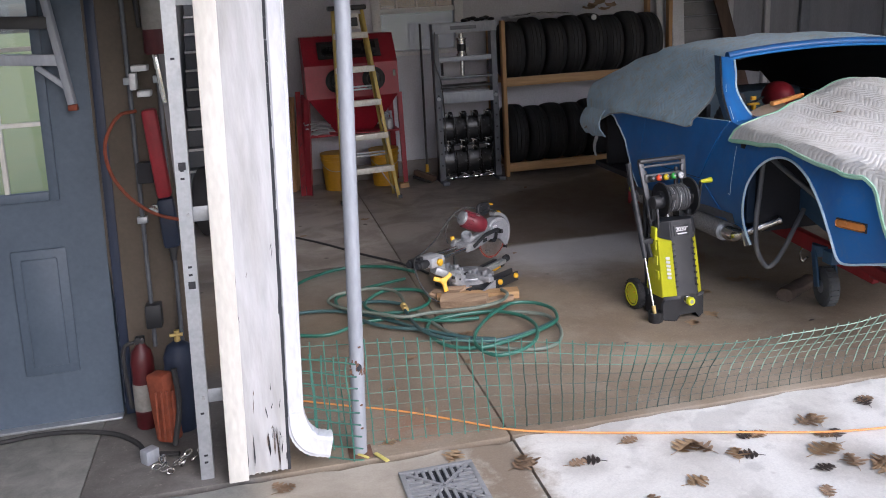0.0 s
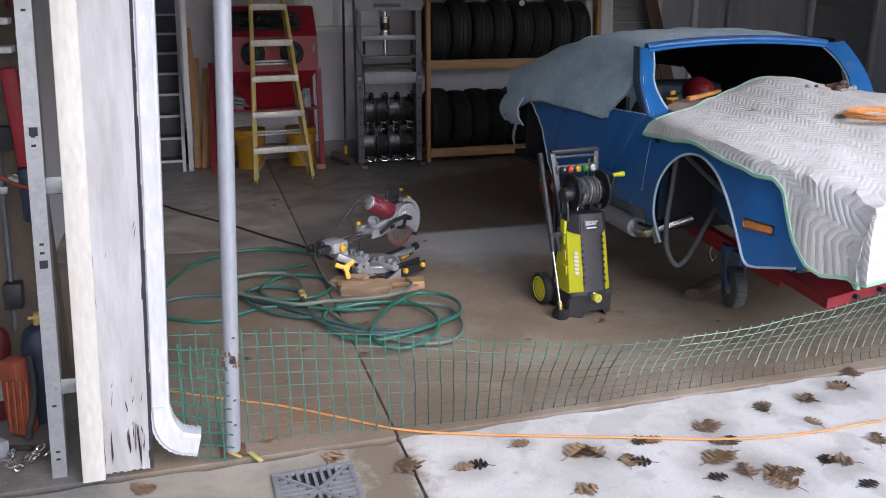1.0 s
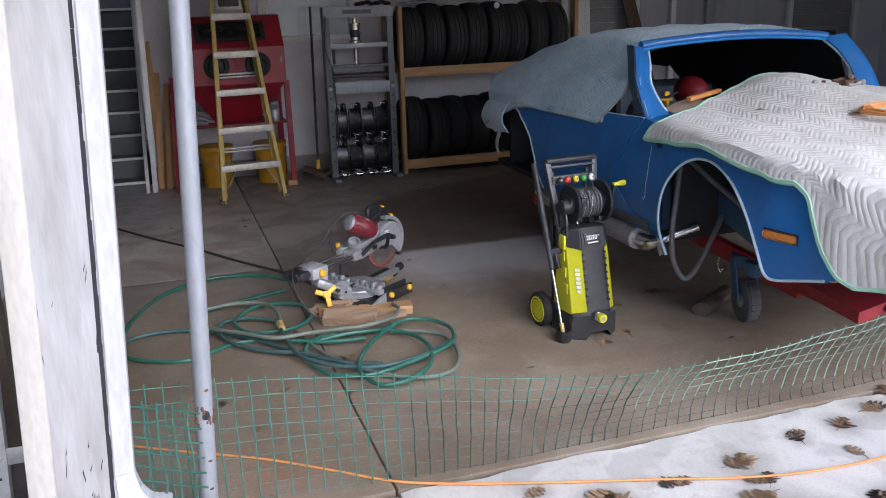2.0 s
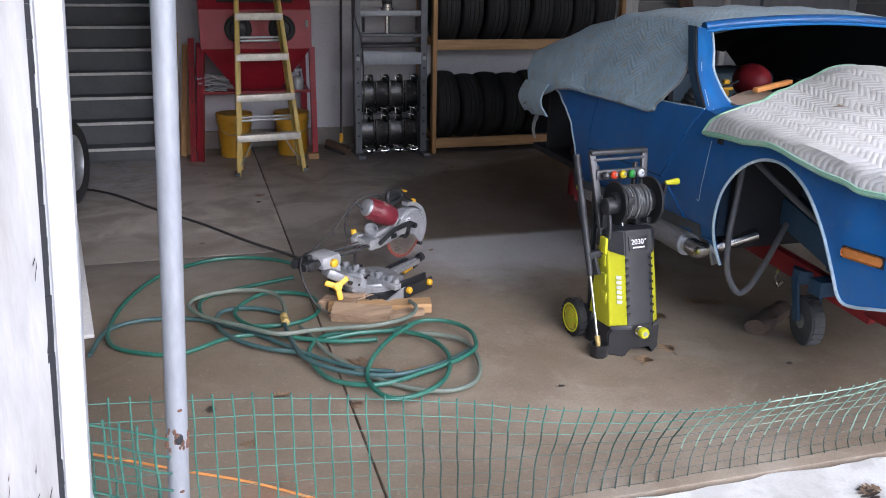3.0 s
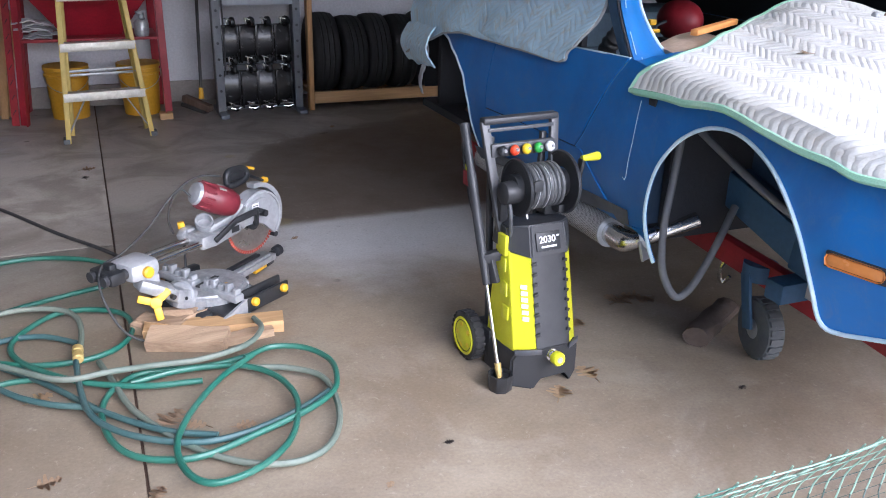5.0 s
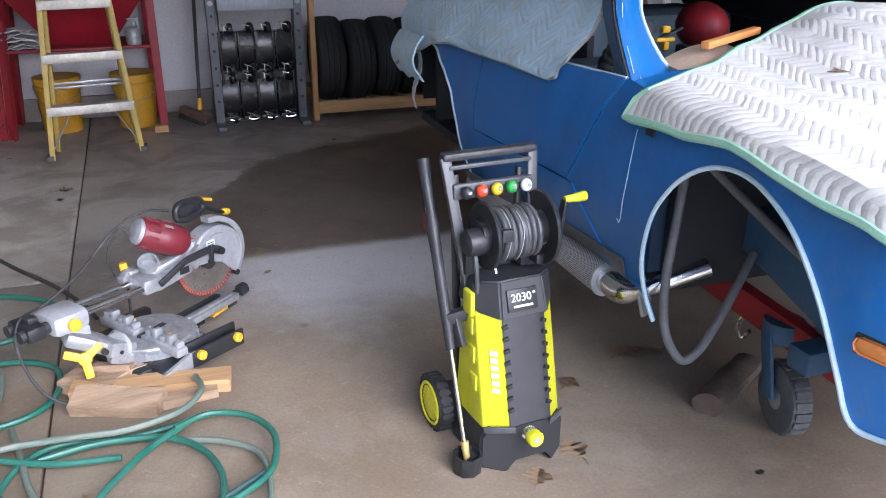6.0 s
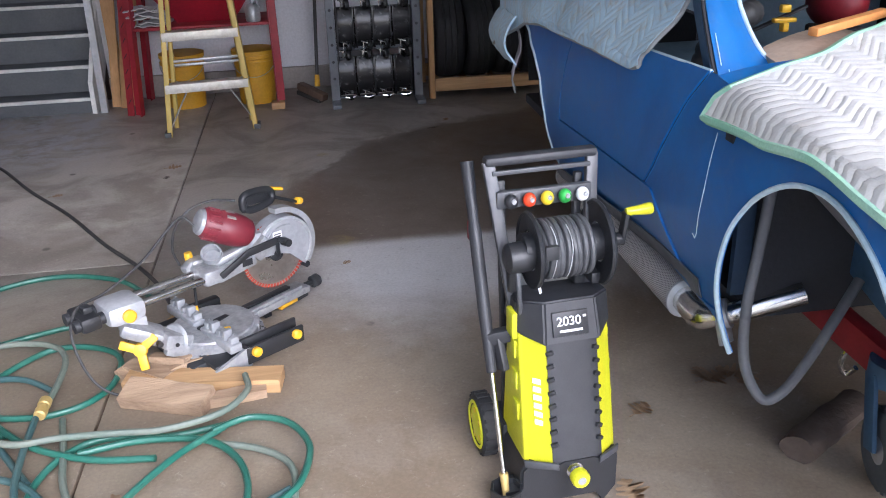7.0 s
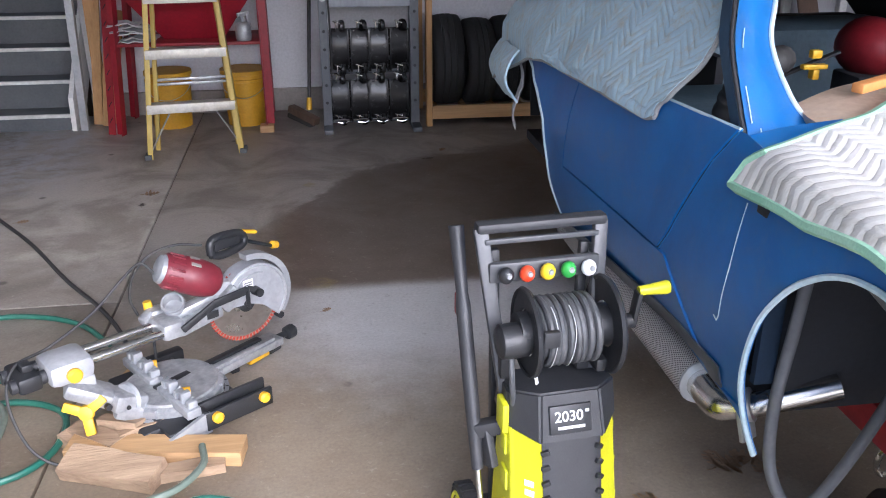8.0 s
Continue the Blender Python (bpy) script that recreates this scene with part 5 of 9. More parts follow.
# ---- the cloths on the car ----
def cloth(name, f, nu, nv, mat, hem, label, thick=0.008):
    t = thing(name, tuple(f(0.5, 0.5)), label, "blanket")
    part("quilt", B((add_sheet, f, nu, nv, thick, True)), mat, t)
    border = [f(i / nu, 0) for i in range(nu + 1)] + [f(1, j / nv) for j in range(1, nv + 1)] + [f(1 - i / nu, 1) for i in range(1, nu + 1)] + [f(0, 1 - j / nv) for j in range(1, nv)]
    part("hem", B((add_tube, border, 0.013 if hem is M["hem_green"] else 0.007, 6, True)), hem, t, "stitched edge binding")
    return t


def hood_cloth(u, v):
    """u from the left hanging edge to the right, v from the screen to the hanging front edge."""
    s = lerp(-0.98, 0.80, u)                       # across the car
    rear = float(np.interp(s, [-0.98, -0.90, -0.84, -0.60, -0.26, 0.0, 0.5], [1.16, 1.15, 1.10, 1.20, 1.36, 1.45, 1.48]))
    tlen = lerp(0.0, rear + 0.20 + 0.36, v)
    y = rear - tlen
    over = max(0.0, -0.235 - y)                     # hangs over the nose
    y = max(y, -0.235)
    half = CX - car_x(y, belt(y))
    zt = belt(y) + 0.05 * math.sin(math.pi * min(1, max(0, (s + half) / (2 * half)))) ** 0.6 + 0.03 * math.exp(-(s / 0.3) ** 2)
    bump = 0.055 * math.exp(-((s - 0.05) / 0.33) ** 2) * smooth01((y - 0.55) / 0.6)
    z = zt + bump + 0.016
    drop = 0.0
    edge = half - 0.015
    x = CX + s
    if abs(s) > edge:
        frac = min(1.0, (abs(s) - edge) / (0.98 - edge))
        drop = frac * float(np.interp(y, [-0.24, -0.13, -0.07, 0.0, 0.035, 0.083, 0.15, 0.25, 0.37, 0.54, 0.74, 0.9, 1.16, 1.3], [0.33, 0.36, 0.34, 0.26, 0.18, 0.075, 0.035, 0.055, 0.05, 0.035, 0.03, 0.06, 0.085, 0.09]))
        zs = z - max(drop, over)
        x = (car_x(y, zs) if s < 0 else 2 * CX - car_x(y, zs)) + math.copysign(0.014 + 0.012 * frac, s)
        z -= drop
    if over > 0:
        corner = math.exp(-((s + 0.62) / 0.22) ** 2)
        z -= max(0.0, over * (0.92 + 0.08 * corner) - drop * 0.85)
        y = -0.262 - 0.055 * math.sin(math.pi * min(1, max(0, u))) - 0.02 * math.sin(s * 17) * min(1, over * 5)
    fold = 0.018 * wob(s * 2.2, y * 2.2 + over * 2, 4, 1.6) + 0.010 * wob(s * 5, y * 5 + over * 5, 9, 1.3)
    return (x - abs(fold) * (0.6 if drop else 0), y - (abs(fold) if over else 0), z + (fold + 0.010 if not over else 0))


cloth("quilted_blanket", hood_cloth, 72, 84, M["quilt_white"], M["hem_green"], "white quilted moving blanket with green binding over the hood")


def roof_cloth(u, v):
    """u from the front edge to the back, v from the left lower edge over the roof."""
    side = smooth01(1 - v / 0.45)
    y = lerp(1.67 - 0.16 * smooth01(side / 0.45) + 0.10 * smooth01((side - 0.5) / 0.5), 3.40 - 0.40 * side, u)
    zr = float(np.interp(y, [1.6, 2.0, 2.5, 2.95, 3.4, 3.8], [1.37, 1.395, 1.375, 1.27, 1.11, 0.96])) + 0.016
    w = float(np.interp(y, [1.6, 2.6, 3.3, 4.25], [0.62, 0.62, 0.68, 0.72]))
    low = float(np.interp(y, [1.59, 1.61, 1.66, 1.95, 2.2, 2.42, 2.6, 2.8, 3.0], [0.985, 0.96, 0.945, 0.95, 0.95, 0.955, 0.93, 0.86, 0.78]))
    b = belt(y)
    xb = car_x(y, b) - 0.02
    xr = CX - w
    if v < 0.14:
        t = v / 0.14
        x, z = lerp(xb - 0.012 - 0.05 * smooth01((y - 2.6) / 0.4) * (1 - t), xb, t), lerp(low, b + 0.008, t)
    elif v < 0.42:
        t = (v - 0.14) / 0.28
        x, z = lerp(xb, xr - 0.004, t) - 0.025 * math.sin(math.pi * t), lerp(b + 0.008, zr - 0.045, t) + 0.02 * math.sin(math.pi * t)
    else:
        t = (v - 0.42) / 0.58
        s = lerp(-1, 1, t)
        x, z = CX + s * w, zr - 0.045 * abs(s) ** 3
    f = 0.018 * wob(y * 2.0, v * 5, 2, 1.5) + 0.006 * wob(y * 7, v * 14, 5, 1.2)
    n = smooth01((0.42 - v) / 0.2)
    return (x - abs(f) * n, y, z + abs(f) * (1 - n) + 0.3 * f * n)


cloth("quilted_blanket", roof_cloth, 64, 70, M["quilt_grey"], M["hem_grey"], "faded blue-grey quilted moving blanket over the roof")

# turned-back corner and rag at the tail
tail = thing("rag", (1.62, 3.04, 0.72), "torn pale blue-grey rag hanging from the blanket", "rag")
part("strip", B((add_sheet, lambda u, v: (1.635 + 0.018 * math.sin(6 * v) + 0.012 * u, lerp(3.02, 3.11, u) + 0.014 * wob(u, v * 6, 0, 2) - 0.03 * (u - 0.5) * v, lerp(0.84, 0.545, v) + 0.02 * wob(u * 3, v, 1, 3)), 6, 20, 0.006)), M["rag"], tail)
part("corner", B((add_sheet, lambda u, v: (1.545 - 0.05 * math.sin(math.pi * v) + 0.03 * u, lerp(2.66, 3.10, u), lerp(0.95, 0.75, v) - 0.03 * u + 0.015 * wob(u * 4, v * 4, 7, 1)), 12, 12, 0.008, True)), M["quilt_grey"], tail, "turned-back quilted corner")


# ---- on the blanket and in the car ----
def cable_coil():
    c = thing("extension_cord", (2.62, 0.53, 1.07), "coiled orange extension cord lying on the white blanket", "extension cord")
    rnd = random.Random(5)
    pts = []
    for i in range(130):
        a = i / 130 * 2 * math.pi * 6.5
        r = 0.17 + 0.028 * math.sin(a * 0.37) + 0.012 * rnd.uniform(-1, 1)
        pts.append((2.62 + r * 1.12 * math.cos(a), 0.50 + r * 0.9 * math.sin(a), 1.075 + 0.010 * (i % 20) / 20 + 0.02 * i / 130))
    part("cord", B((add_tube, pts, 0.0055, 7)), M["orange"], c)


cable_coil()
tk = thing("tool_pile", (2.75, 1.12, 1.10), "small dark metal fittings lying on the blanket", "fittings")
rnd = random.Random(3)
for k in range(9):
    c = Vector((2.72 + rnd.uniform(-0.14, 0.16), 1.08 + rnd.uniform(-0.05, 0.06), 1.135 + rnd.uniform(0, 0.03)))
    d = Vector((rnd.uniform(-1, 1), rnd.uniform(-1, 1), rnd.uniform(-0.2, 0.2))).normalized() * rnd.uniform(0.03, 0.06)
    part("fitting", B((add_cyl, c - d, c + d, 0.012, 0.009, 8), (add_ball, c + d, 0.016, 8)), M["alu_grey"] if k % 2 else M["rust"], tk)
tank = thing("air_tank", (2.68, 2.30, 0.75), "red round metal tank inside the car", "tank")
part("shell", B((add_ball, (2.69, 2.31, 0.99), 0.102, 20, (1, 1.3, 1))), M["red_dull"], tank)
part("stand", B((add_box, 2.60, 2.76, 2.2, 2.36, 0.44, 0.91, 0.01)), M["black_in"], tank)
clamp = thing("bar_clamp", (2.20, 2.05, 0.95), "black bar clamp with yellow jaws", "clamp")
part("jaw", B((add_box, 2.27, 2.35, 1.99, 2.015, 0.985, 1.0, 0.004), (add_box, 2.30, 2.322, 1.985, 2.015, 0.955, 0.985, 0.004)), M["yellow"], clamp)
part("jaw", B((add_box, 2.292, 2.325, 1.99, 2.015, 1.018, 1.043, 0.004)), M["yellow"], clamp)
part("bar", B((add_bar, (2.22, 2.03, 0.96), (2.40, 2.03, 1.03), 0.02, 0.008)), M["black"], clamp)
stick = thing("folding_rule", (2.1, 1.34, 1.07), "orange plastic level on the dash board", "level")
part("body", B((add_bar, (1.99, 1.305, 1.088), (2.27, 1.43, 1.105), 0.03, 0.022, 0.004)), M["orange"], stick)


# ---- along the rear wall ----
def step_ladder():
    t = thing("step_ladder", (0.08, 4.75, 0), "yellow fibreglass step ladder with paint-spotted steps, folded against the cabinet", "ladder")
    la, lb = Vector((-0.195, 4.69, 0.0)), Vector((-0.105, 5.10, 1.74))
    ra, rb = Vector((0.35, 4.76, 0.0)), Vector((0.185, 5.13, 1.74))
    for a, b, s in ((la, lb, 1), (ra, rb, -1)):
        bm = bmesh.new()
        add_bar(bm, a, b, 0.008, 0.075, 0.002, (0, 1, 0))
        add_bar(bm, a + Vector((s * 0.012, -0.035, 0)), b + Vector((s * 0.012, -0.035, 0)), 0.03, 0.007, 0.002, (0, 1, 0))
        rail = part("side_rail", bm, M["fibre"], t, "yellow fibreglass side rail")
        part("foot", B((add_box, a.x - 0.02, a.x + 0.02, a.y - 0.045, a.y + 0.045, 0.0, 0.03, 0.004)), M["rubber_dusty"], rail)
    for k in range(1, 6):
        f = 0.305 * k / 1.74
        p, q = la.lerp(lb, f), ra.lerp(rb, f)
        part("step", B((add_bar, p + Vector((0, -0.01, 0)), q + Vector((0, -0.01, 0)), 0.085, 0.012, 0.002), (add_bar, p + Vector((0, -0.05, -0.022)), q + Vector((0, -0.05, -0.022)), 0.006, 0.05, 0.002)), M["step_alu"], t, "spotted aluminium step")
    for z in (0.40, 0.425, 1.01, 1.035):
        f = z / 1.74
        p, q = la.lerp(lb, f) + Vector((0.03, 0.09, 0)), ra.lerp(rb, f) + Vector((-0.03, 0.09, 0))
        part("rear_bar", B((add_bar, p, q, 0.02, 0.016, 0.003)), M["alu"], t)
    for a, b, s in ((la, lb, 1), (ra, rb, -1)):
        part("rear_rail", B((add_bar, a + Vector((s * 0.04, 0.10, 0.02)), b + Vector((s * 0.02, 0.06, -0.05)), 0.025, 0.02, 0.003)), M["fibre"], t)
        part("brace", B((add_bar, a.lerp(b, 0.02) + Vector((s * 0.01, 0.02, 0)), la.lerp(lb, 0.165).lerp(ra.lerp(rb, 0.165), 0.28 if s > 0 else 0.72), 0.014, 0.006)), M["alu"], t)
    part("top_cap", B((add_box, -0.14, 0.215, 5.05, 5.19, 1.73, 1.775, 0.012)), M["black"], t)
    part("paint_shelf", B((add_box, -0.06, 0.14, 5.07, 5.085, 1.56, 1.70, 0.004)), M["step_alu"], t)
    part("shelf_tray", B((add_box, -0.045, 0.125, 5.055, 5.07, 1.585, 1.665, 0.01)), M["black"], t)


step_ladder()


def blast_cabinet():
    c = thing("blast_cabinet", (0.05, 5.45, 0), "red steel sandblasting cabinet with sleeve holes and sloping window", "cabinet")
    x0, x1 = -0.40, 0.49
    yz = Matrix(((0, 0, 1, x0), (1, 0, 0, 0), (0, 1, 0, 0), (0, 0, 0, 1)))
    body = part("body", B((add_prism, [(5.20, 0.93), (5.70, 0.93), (5.70, 1.50), (5.42, 1.50), (5.20, 1.24)], yz, x1 - x0)), M["red"], c, smooth=0)
    sl = Vector((0, 0.22, 0.26)).normalized()
    nn = Vector((0, -0.26, 0.22)).normalized()
    m = Matrix(((1, 0, 0, 0), (0, sl.y, nn.y, 0), (0, sl.z, nn.z, 0), (0, 0, 0, 1)))
    m.translation = Vector((0.045, 5.31, 1.37))
    part("window_gasket", B((add_box, -0.30, 0.30, -0.10, 0.10, -0.004, 0.012, 0.004, m)), M["rubber"], body)
    part("window_pane", B((add_box, -0.26, 0.26, -0.07, 0.07, 0.010, 0.016, 0.002, m)), M["dolly_black"], body)
    for x in (-0.10, 0.25):
        part("sleeve_ring", B((add_lathe, [(0.065, 0.0), (0.105, 0.0), (0.11, 0.012), (0.10, 0.024), (0.07, 0.02)], axis((x, 5.2, 1.09), (0, -1, 0)), 28, True)), M["rubber"], body)
        part("sleeve", B((add_lathe, [(0.01, 0.05), (0.06, 0.03), (0.068, 0.0)], axis((x, 5.2, 1.09), (0, -1, 0)), 20)), M["black"], body)
    part("badge", B((add_box, 0.05, 0.12, 5.194, 5.199, 1.06, 1.14)), M["red_dull"], body, smooth=0)
    part("latch", B((add_box, 0.44, 0.465, 5.188, 5.2, 1.10, 1.16, 0.004)), M["paper"], body)
    hop = bmesh.new()
    tp = [(x0 + 0.01, 5.21), (x1 - 0.01, 5.21), (x1 - 0.01, 5.69), (x0 + 0.01, 5.69)]
    bt = [(-0.12, 5.40), (0.22, 5.40), (0.22, 5.55), (-0.12, 5.55)]
    a = [hop.verts.new((x, y, 0.93)) for x, y in tp]
    b = [hop.verts.new((x, y, 0.56)) for x, y in bt]
    for i in range(4):
        hop.faces.new((a[i], a[(i + 1) % 4], b[(i + 1) % 4], b[i]))
    hop.faces.new(b)
    part("hopper", hop, M["red"], c, smooth=0)
    part("shelf", B((add_box, -0.41, 0.47, 5.22, 5.68, 0.565, 0.585, 0.003)), M["red_dull"], c)
    for (tx, ty), (bx, by) in (((x0 + 0.02, 5.22), (-0.44, 5.24)), ((x1 - 0.02, 5.22), (0.475, 5.22)), ((x0 + 0.02, 5.68), (-0.44, 5.70)), ((x1 - 0.02, 5.68), (0.475, 5.70))):
        z0 = 0.045 if by < 5.23 and bx > 0 else 0.0
        part("leg", B((add_bar, (bx, by, z0), (tx, ty, 0.94), 0.055, 0.006, 0.001), (add_bar, (bx - 0.025 * (1 if bx < 0 else -1), by + 0.025, z0), (tx - 0.025 * (1 if bx < 0 else -1), ty + 0.025, 0.94), 0.006, 0.05, 0.001)), M["red"], c, "red angle-iron leg", smooth=0)
    spare = part("spare_angle", B((add_bar, (-0.52, 5.27, 0.0), (-0.47, 5.42, 1.0), 0.05, 0.006, 0.001)), M["red_dull"], c, "drilled red angle iron", smooth=0)
    for k in range(9):
        p = Vector((-0.52, 5.267, 0.0)).lerp(Vector((-0.47, 5.417, 1.0)), 0.08 + 0.1 * k)
        part("hole", B((add_bar, p + Vector((-0.01, -0.003, 0)), p + Vector((0.01, -0.003, 0.03)), 0.012, 0.004)), M["black_in"], spare, smooth=0)
    part("foot_block", B((add_box, 0.43, 0.52, 5.17, 5.26, 0.0, 0.045, 0.004)), M["lumber"], c, "pine block under the leg")
    return c


blast_cabinet()


def bucket(x, y, r=0.145, h=0.37):
    b = thing("bucket", (x, y, 0), "yellow plastic bucket under the red cabinet", "bucket", "buckets under the cabinet")
    part("shell", B((add_lathe, [(r * 0.86, 0.0), (r * 0.98, h * 0.8), (r * 1.05, h * 0.81), (r * 1.05, h * 0.85), (r, h * 0.86), (r, h * 0.92), (r * 1.06, h * 0.93), (r * 1.06, h)], Matrix.Translation((x, y, 0)), 28)), M["bucket"], b)
    part("wire_handle", B((add_tube, [(x + r * 1.06 * math.cos(a), y - r * 1.07 * math.sin(a) - 0.004, h * (0.86 - 0.32 * math.sin(a))) for a in np.linspace(0, math.pi, 16)], 0.003, 6)), M["galv"], b)


bucket(-0.16, 5.47)
bucket(0.33, 5.47)
rg = thing("rags", (-0.30, 5.32, 0.585), "pile of grey-white rags on the cabinet shelf", "rags")
rnd = random.Random(11)
for k in range(6):
    cx, cy, cz = -0.31 + rnd.uniform(-0.05, 0.06), 5.30 + rnd.uniform(-0.03, 0.05), 0.60 + 0.022 * k
    part("rag", B((add_sheet, lambda u, v, cx=cx, cy=cy, cz=cz, k=k: (cx + (u - 0.5) * 0.2, cy + (v - 0.5) * 0.16, cz + 0.018 * wob(u * 3, v * 3, k, 1.3) - 0.05 * abs(u - 0.5) ** 2), 8, 8, 0.006)), M["rag"], rg)
sg = thing("spray_gun", (0.37, 5.27, 0.585), "grey spray gun with cup on the cabinet shelf", "spray gun")
part("cup", B((add_lathe, [(0.045, 0.0), (0.05, 0.02), (0.05, 0.09), (0.035, 0.11), (0.02, 0.115)], Matrix.Translation((0.37, 5.27, 0.585)), 18)), M["alu"], sg)
part("body", B((add_bar, (0.37, 5.27, 0.70), (0.37, 5.27, 0.74), 0.02, 0.02, 0.003), (add_bar, (0.34, 5.25, 0.745), (0.41, 5.29, 0.75), 0.022, 0.022, 0.004), (add_bar, (0.40, 5.285, 0.74), (0.41, 5.29, 0.66), 0.018, 0.022, 0.004)), M["alu_grey"], sg)


def shop_press():
    p = thing("shop_press", (1.165, 5.25, 0), "grey steel H-frame shop press with a bottle jack", "press")
    for x in (0.875, 1.455):
        up = part("upright", B((add_box, x - 0.028, x + 0.028, 5.19, 5.195, 0.02, 1.55, 0.001), (add_box, x - 0.028, x - 0.022, 5.195, 5.30, 0.02, 1.55, 0.001), (add_box, x + 0.022, x + 0.028, 5.195, 5.30, 0.02, 1.55, 0.001)), M["steel_grey"], p, smooth=0)
        for k in range(7):
            part("pin_hole", B((add_cyl, (x, 5.192, 0.18 + 0.115 * k), (x, 5.187, 0.18 + 0.115 * k), 0.010, 0.010, 10)), M["black_in"], up)
        part("foot", B((add_box, x - 0.03, x + 0.03, 5.05, 5.45, 0.0, 0.03, 0.004)), M["steel_grey"], p)
    part("head_beam", B((add_box, 0.847, 1.483, 5.17, 5.186, 1.46, 1.555, 0.003), (add_box, 0.847, 1.483, 5.30, 5.316, 1.46, 1.555, 0.003)), M["pipe"], p, "lighter grey head beam")
    part("name_plate", B((add_box, 1.02, 1.28, 5.164, 5.17, 1.49, 1.525, 0.002)), M["steel_grey"], p)
    part("jack_beam", B((add_box, 0.90, 1.43, 5.20, 5.28, 1.19, 1.235, 0.003)), M["pipe"], p)
    part("guide_bar", B((add_box, 0.90, 1.43, 5.20, 5.28, 1.02, 1.045, 0.003)), M["steel_grey"], p)
    jk = part("bottle_jack", B((add_lathe, [(0.055, 0.0), (0.055, 0.02), (0.043, 0.025), (0.043, 0.15), (0.05, 0.155), (0.05, 0.17), (0.022, 0.175), (0.022, 0.215)], Matrix.Translation((1.14, 5.24, 1.235)), 20)), M["chrome"], p, "bright bottle jack")
    part("jack_band", B((add_lathe, [(0.0435, 0.05), (0.0445, 0.055), (0.0445, 0.11), (0.0435, 0.115)], Matrix.Translation((1.14, 5.24, 1.235)), 20)), M["black"], jk)
    part("ram", B((add_cyl, (1.14, 5.24, 1.045), (1.14, 5.24, 1.19), 0.02, 0.02, 14)), M["chrome"], p)
    part("shelf_plate", B((add_box, 0.905, 1.425, 5.21, 5.43, 0.93, 0.955, 0.003)), M["black"], p)
    part("bed_beam", B((add_box, 0.905, 1.425, 5.17, 5.188, 0.79, 0.89, 0.003)), M["pipe"], p, "lighter grey bed beam")
    part("bed_beam", B((add_box, 0.905, 1.425, 5.31, 5.328, 0.79, 0.89, 0.003)), M["pipe"], p, "lighter grey bed beam")
    for x in (0.875, 1.455):
        part("bolt", B((add_cyl, (x, 5.192, 0.84), (x, 5.172, 0.84), 0.018, 0.018, 6)), M["alu"], p)
        part("spring", B((add_tube, [(x * 0.8 + 1.165 * 0.2 + 0.012 * math.cos(a), 5.23 + 0.012 * math.sin(a), 1.06 + a * 0.0012) for a in np.linspace(0, 100, 120)], 0.003, 5)), M["black"], p)
    part("hanging_cord", B((add_tube, spline([(0.86, 5.15, 1.48), (0.845, 5.14, 1.2), (0.90, 5.14, 0.98), (0.915, 5.15, 0.6), (0.91, 5.15, 0.30)], 8), 0.006, 6)), M["cable"], p)
    for k in range(7):
        part("top_clutter", B((add_ball, (1.18 + 0.045 * k, 5.24 + 0.02 * (k % 2), 1.568 + 0.008 * (k % 3)), 0.028, 8, (1.3, 1, 0.7))), M["black"], p)


shop_press()


def wheel_dolly():
    d = thing("wheel_dolly", (0, 0, 0), "black folded wheel dolly with chrome casters, stored under the press", "dolly", "wheel dollies under the press")
    part("pan", B((add_sheet, lambda u, v: (lerp(-0.055, 0.055, u), 0.02 + 0.05 * (2 * u - 1) ** 2 * 0 - 0.03 * math.sin(math.pi * v), lerp(0.0, 0.27, v)), 6, 10, 0.006)), M["dolly_black"], d)
    for s in (-1, 1):
        part("flange", B((add_box, s * 0.058 - 0.006, s * 0.058 + 0.006, -0.05, 0.03, 0.0, 0.27, 0.003)), M["dolly_black"], d)
    for z in (0.295, 0.02):
        c = part("caster", B((add_lathe, [(0.012, -0.016), (0.036, -0.014), (0.04, 0.0), (0.036, 0.014), (0.012, 0.016)], axis((0.02, -0.055, z), (1, 0.3, 0)), 18)), M["dolly_black"], d)
        part("caster_bracket", B((add_bar, (-0.03, -0.05, z + 0.03), (0.035, -0.075, z + 0.012), 0.028, 0.008, 0.002), (add_box, -0.02, -0.012, -0.06, -0.02, z - 0.02, z + 0.03, 0.002)), M["chrome"], c, "chromed caster bracket")
    return d


_wd = wheel_dolly()
_first = True
for rz in (0.05, 0.38):
    for k in range(4):
        mm = pose(0.965 + 0.127 * k + (0.01 if rz > 0.2 else 0.0), 5.29 if rz > 0.2 else 5.26, rz - 0.01, 0, 0, (-6, 4, -3, 7)[k])
        if _first:
            _wd.matrix_basis = mm
            _first = False
        else:
            copy_thing(_wd, mm)
hr = thing("hanging_rail", (1.165, 5.3, 0.0), "steel rail and hooks that carry the wheel dollies", "rail")
part("rail", B((add_box, 0.90, 1.43, 5.325, 5.345, 0.34, 0.37, 0.002)), M["steel_grey"], hr)
part("rail", B((add_box, 0.90, 1.43, 5.30, 5.33, 0.015, 0.04, 0.002)), M["steel_grey"], hr)
for k in range(4):
    x = 0.96 + 0.13 * k
    part("hook", B((add_tube, spline([(x - 0.05, 5.17, 0.065), (x + 0.02, 5.165, 0.07), (x + 0.055, 5.17, 0.06), (x + 0.02, 5.175, 0.045), (x - 0.02, 5.18, 0.05)], 6), 0.006, 6)), M["chrome"], hr)

br = thing("push_broom", (0.78, 5.55, 0), "black-handled broom leaning on the wall", "broom")
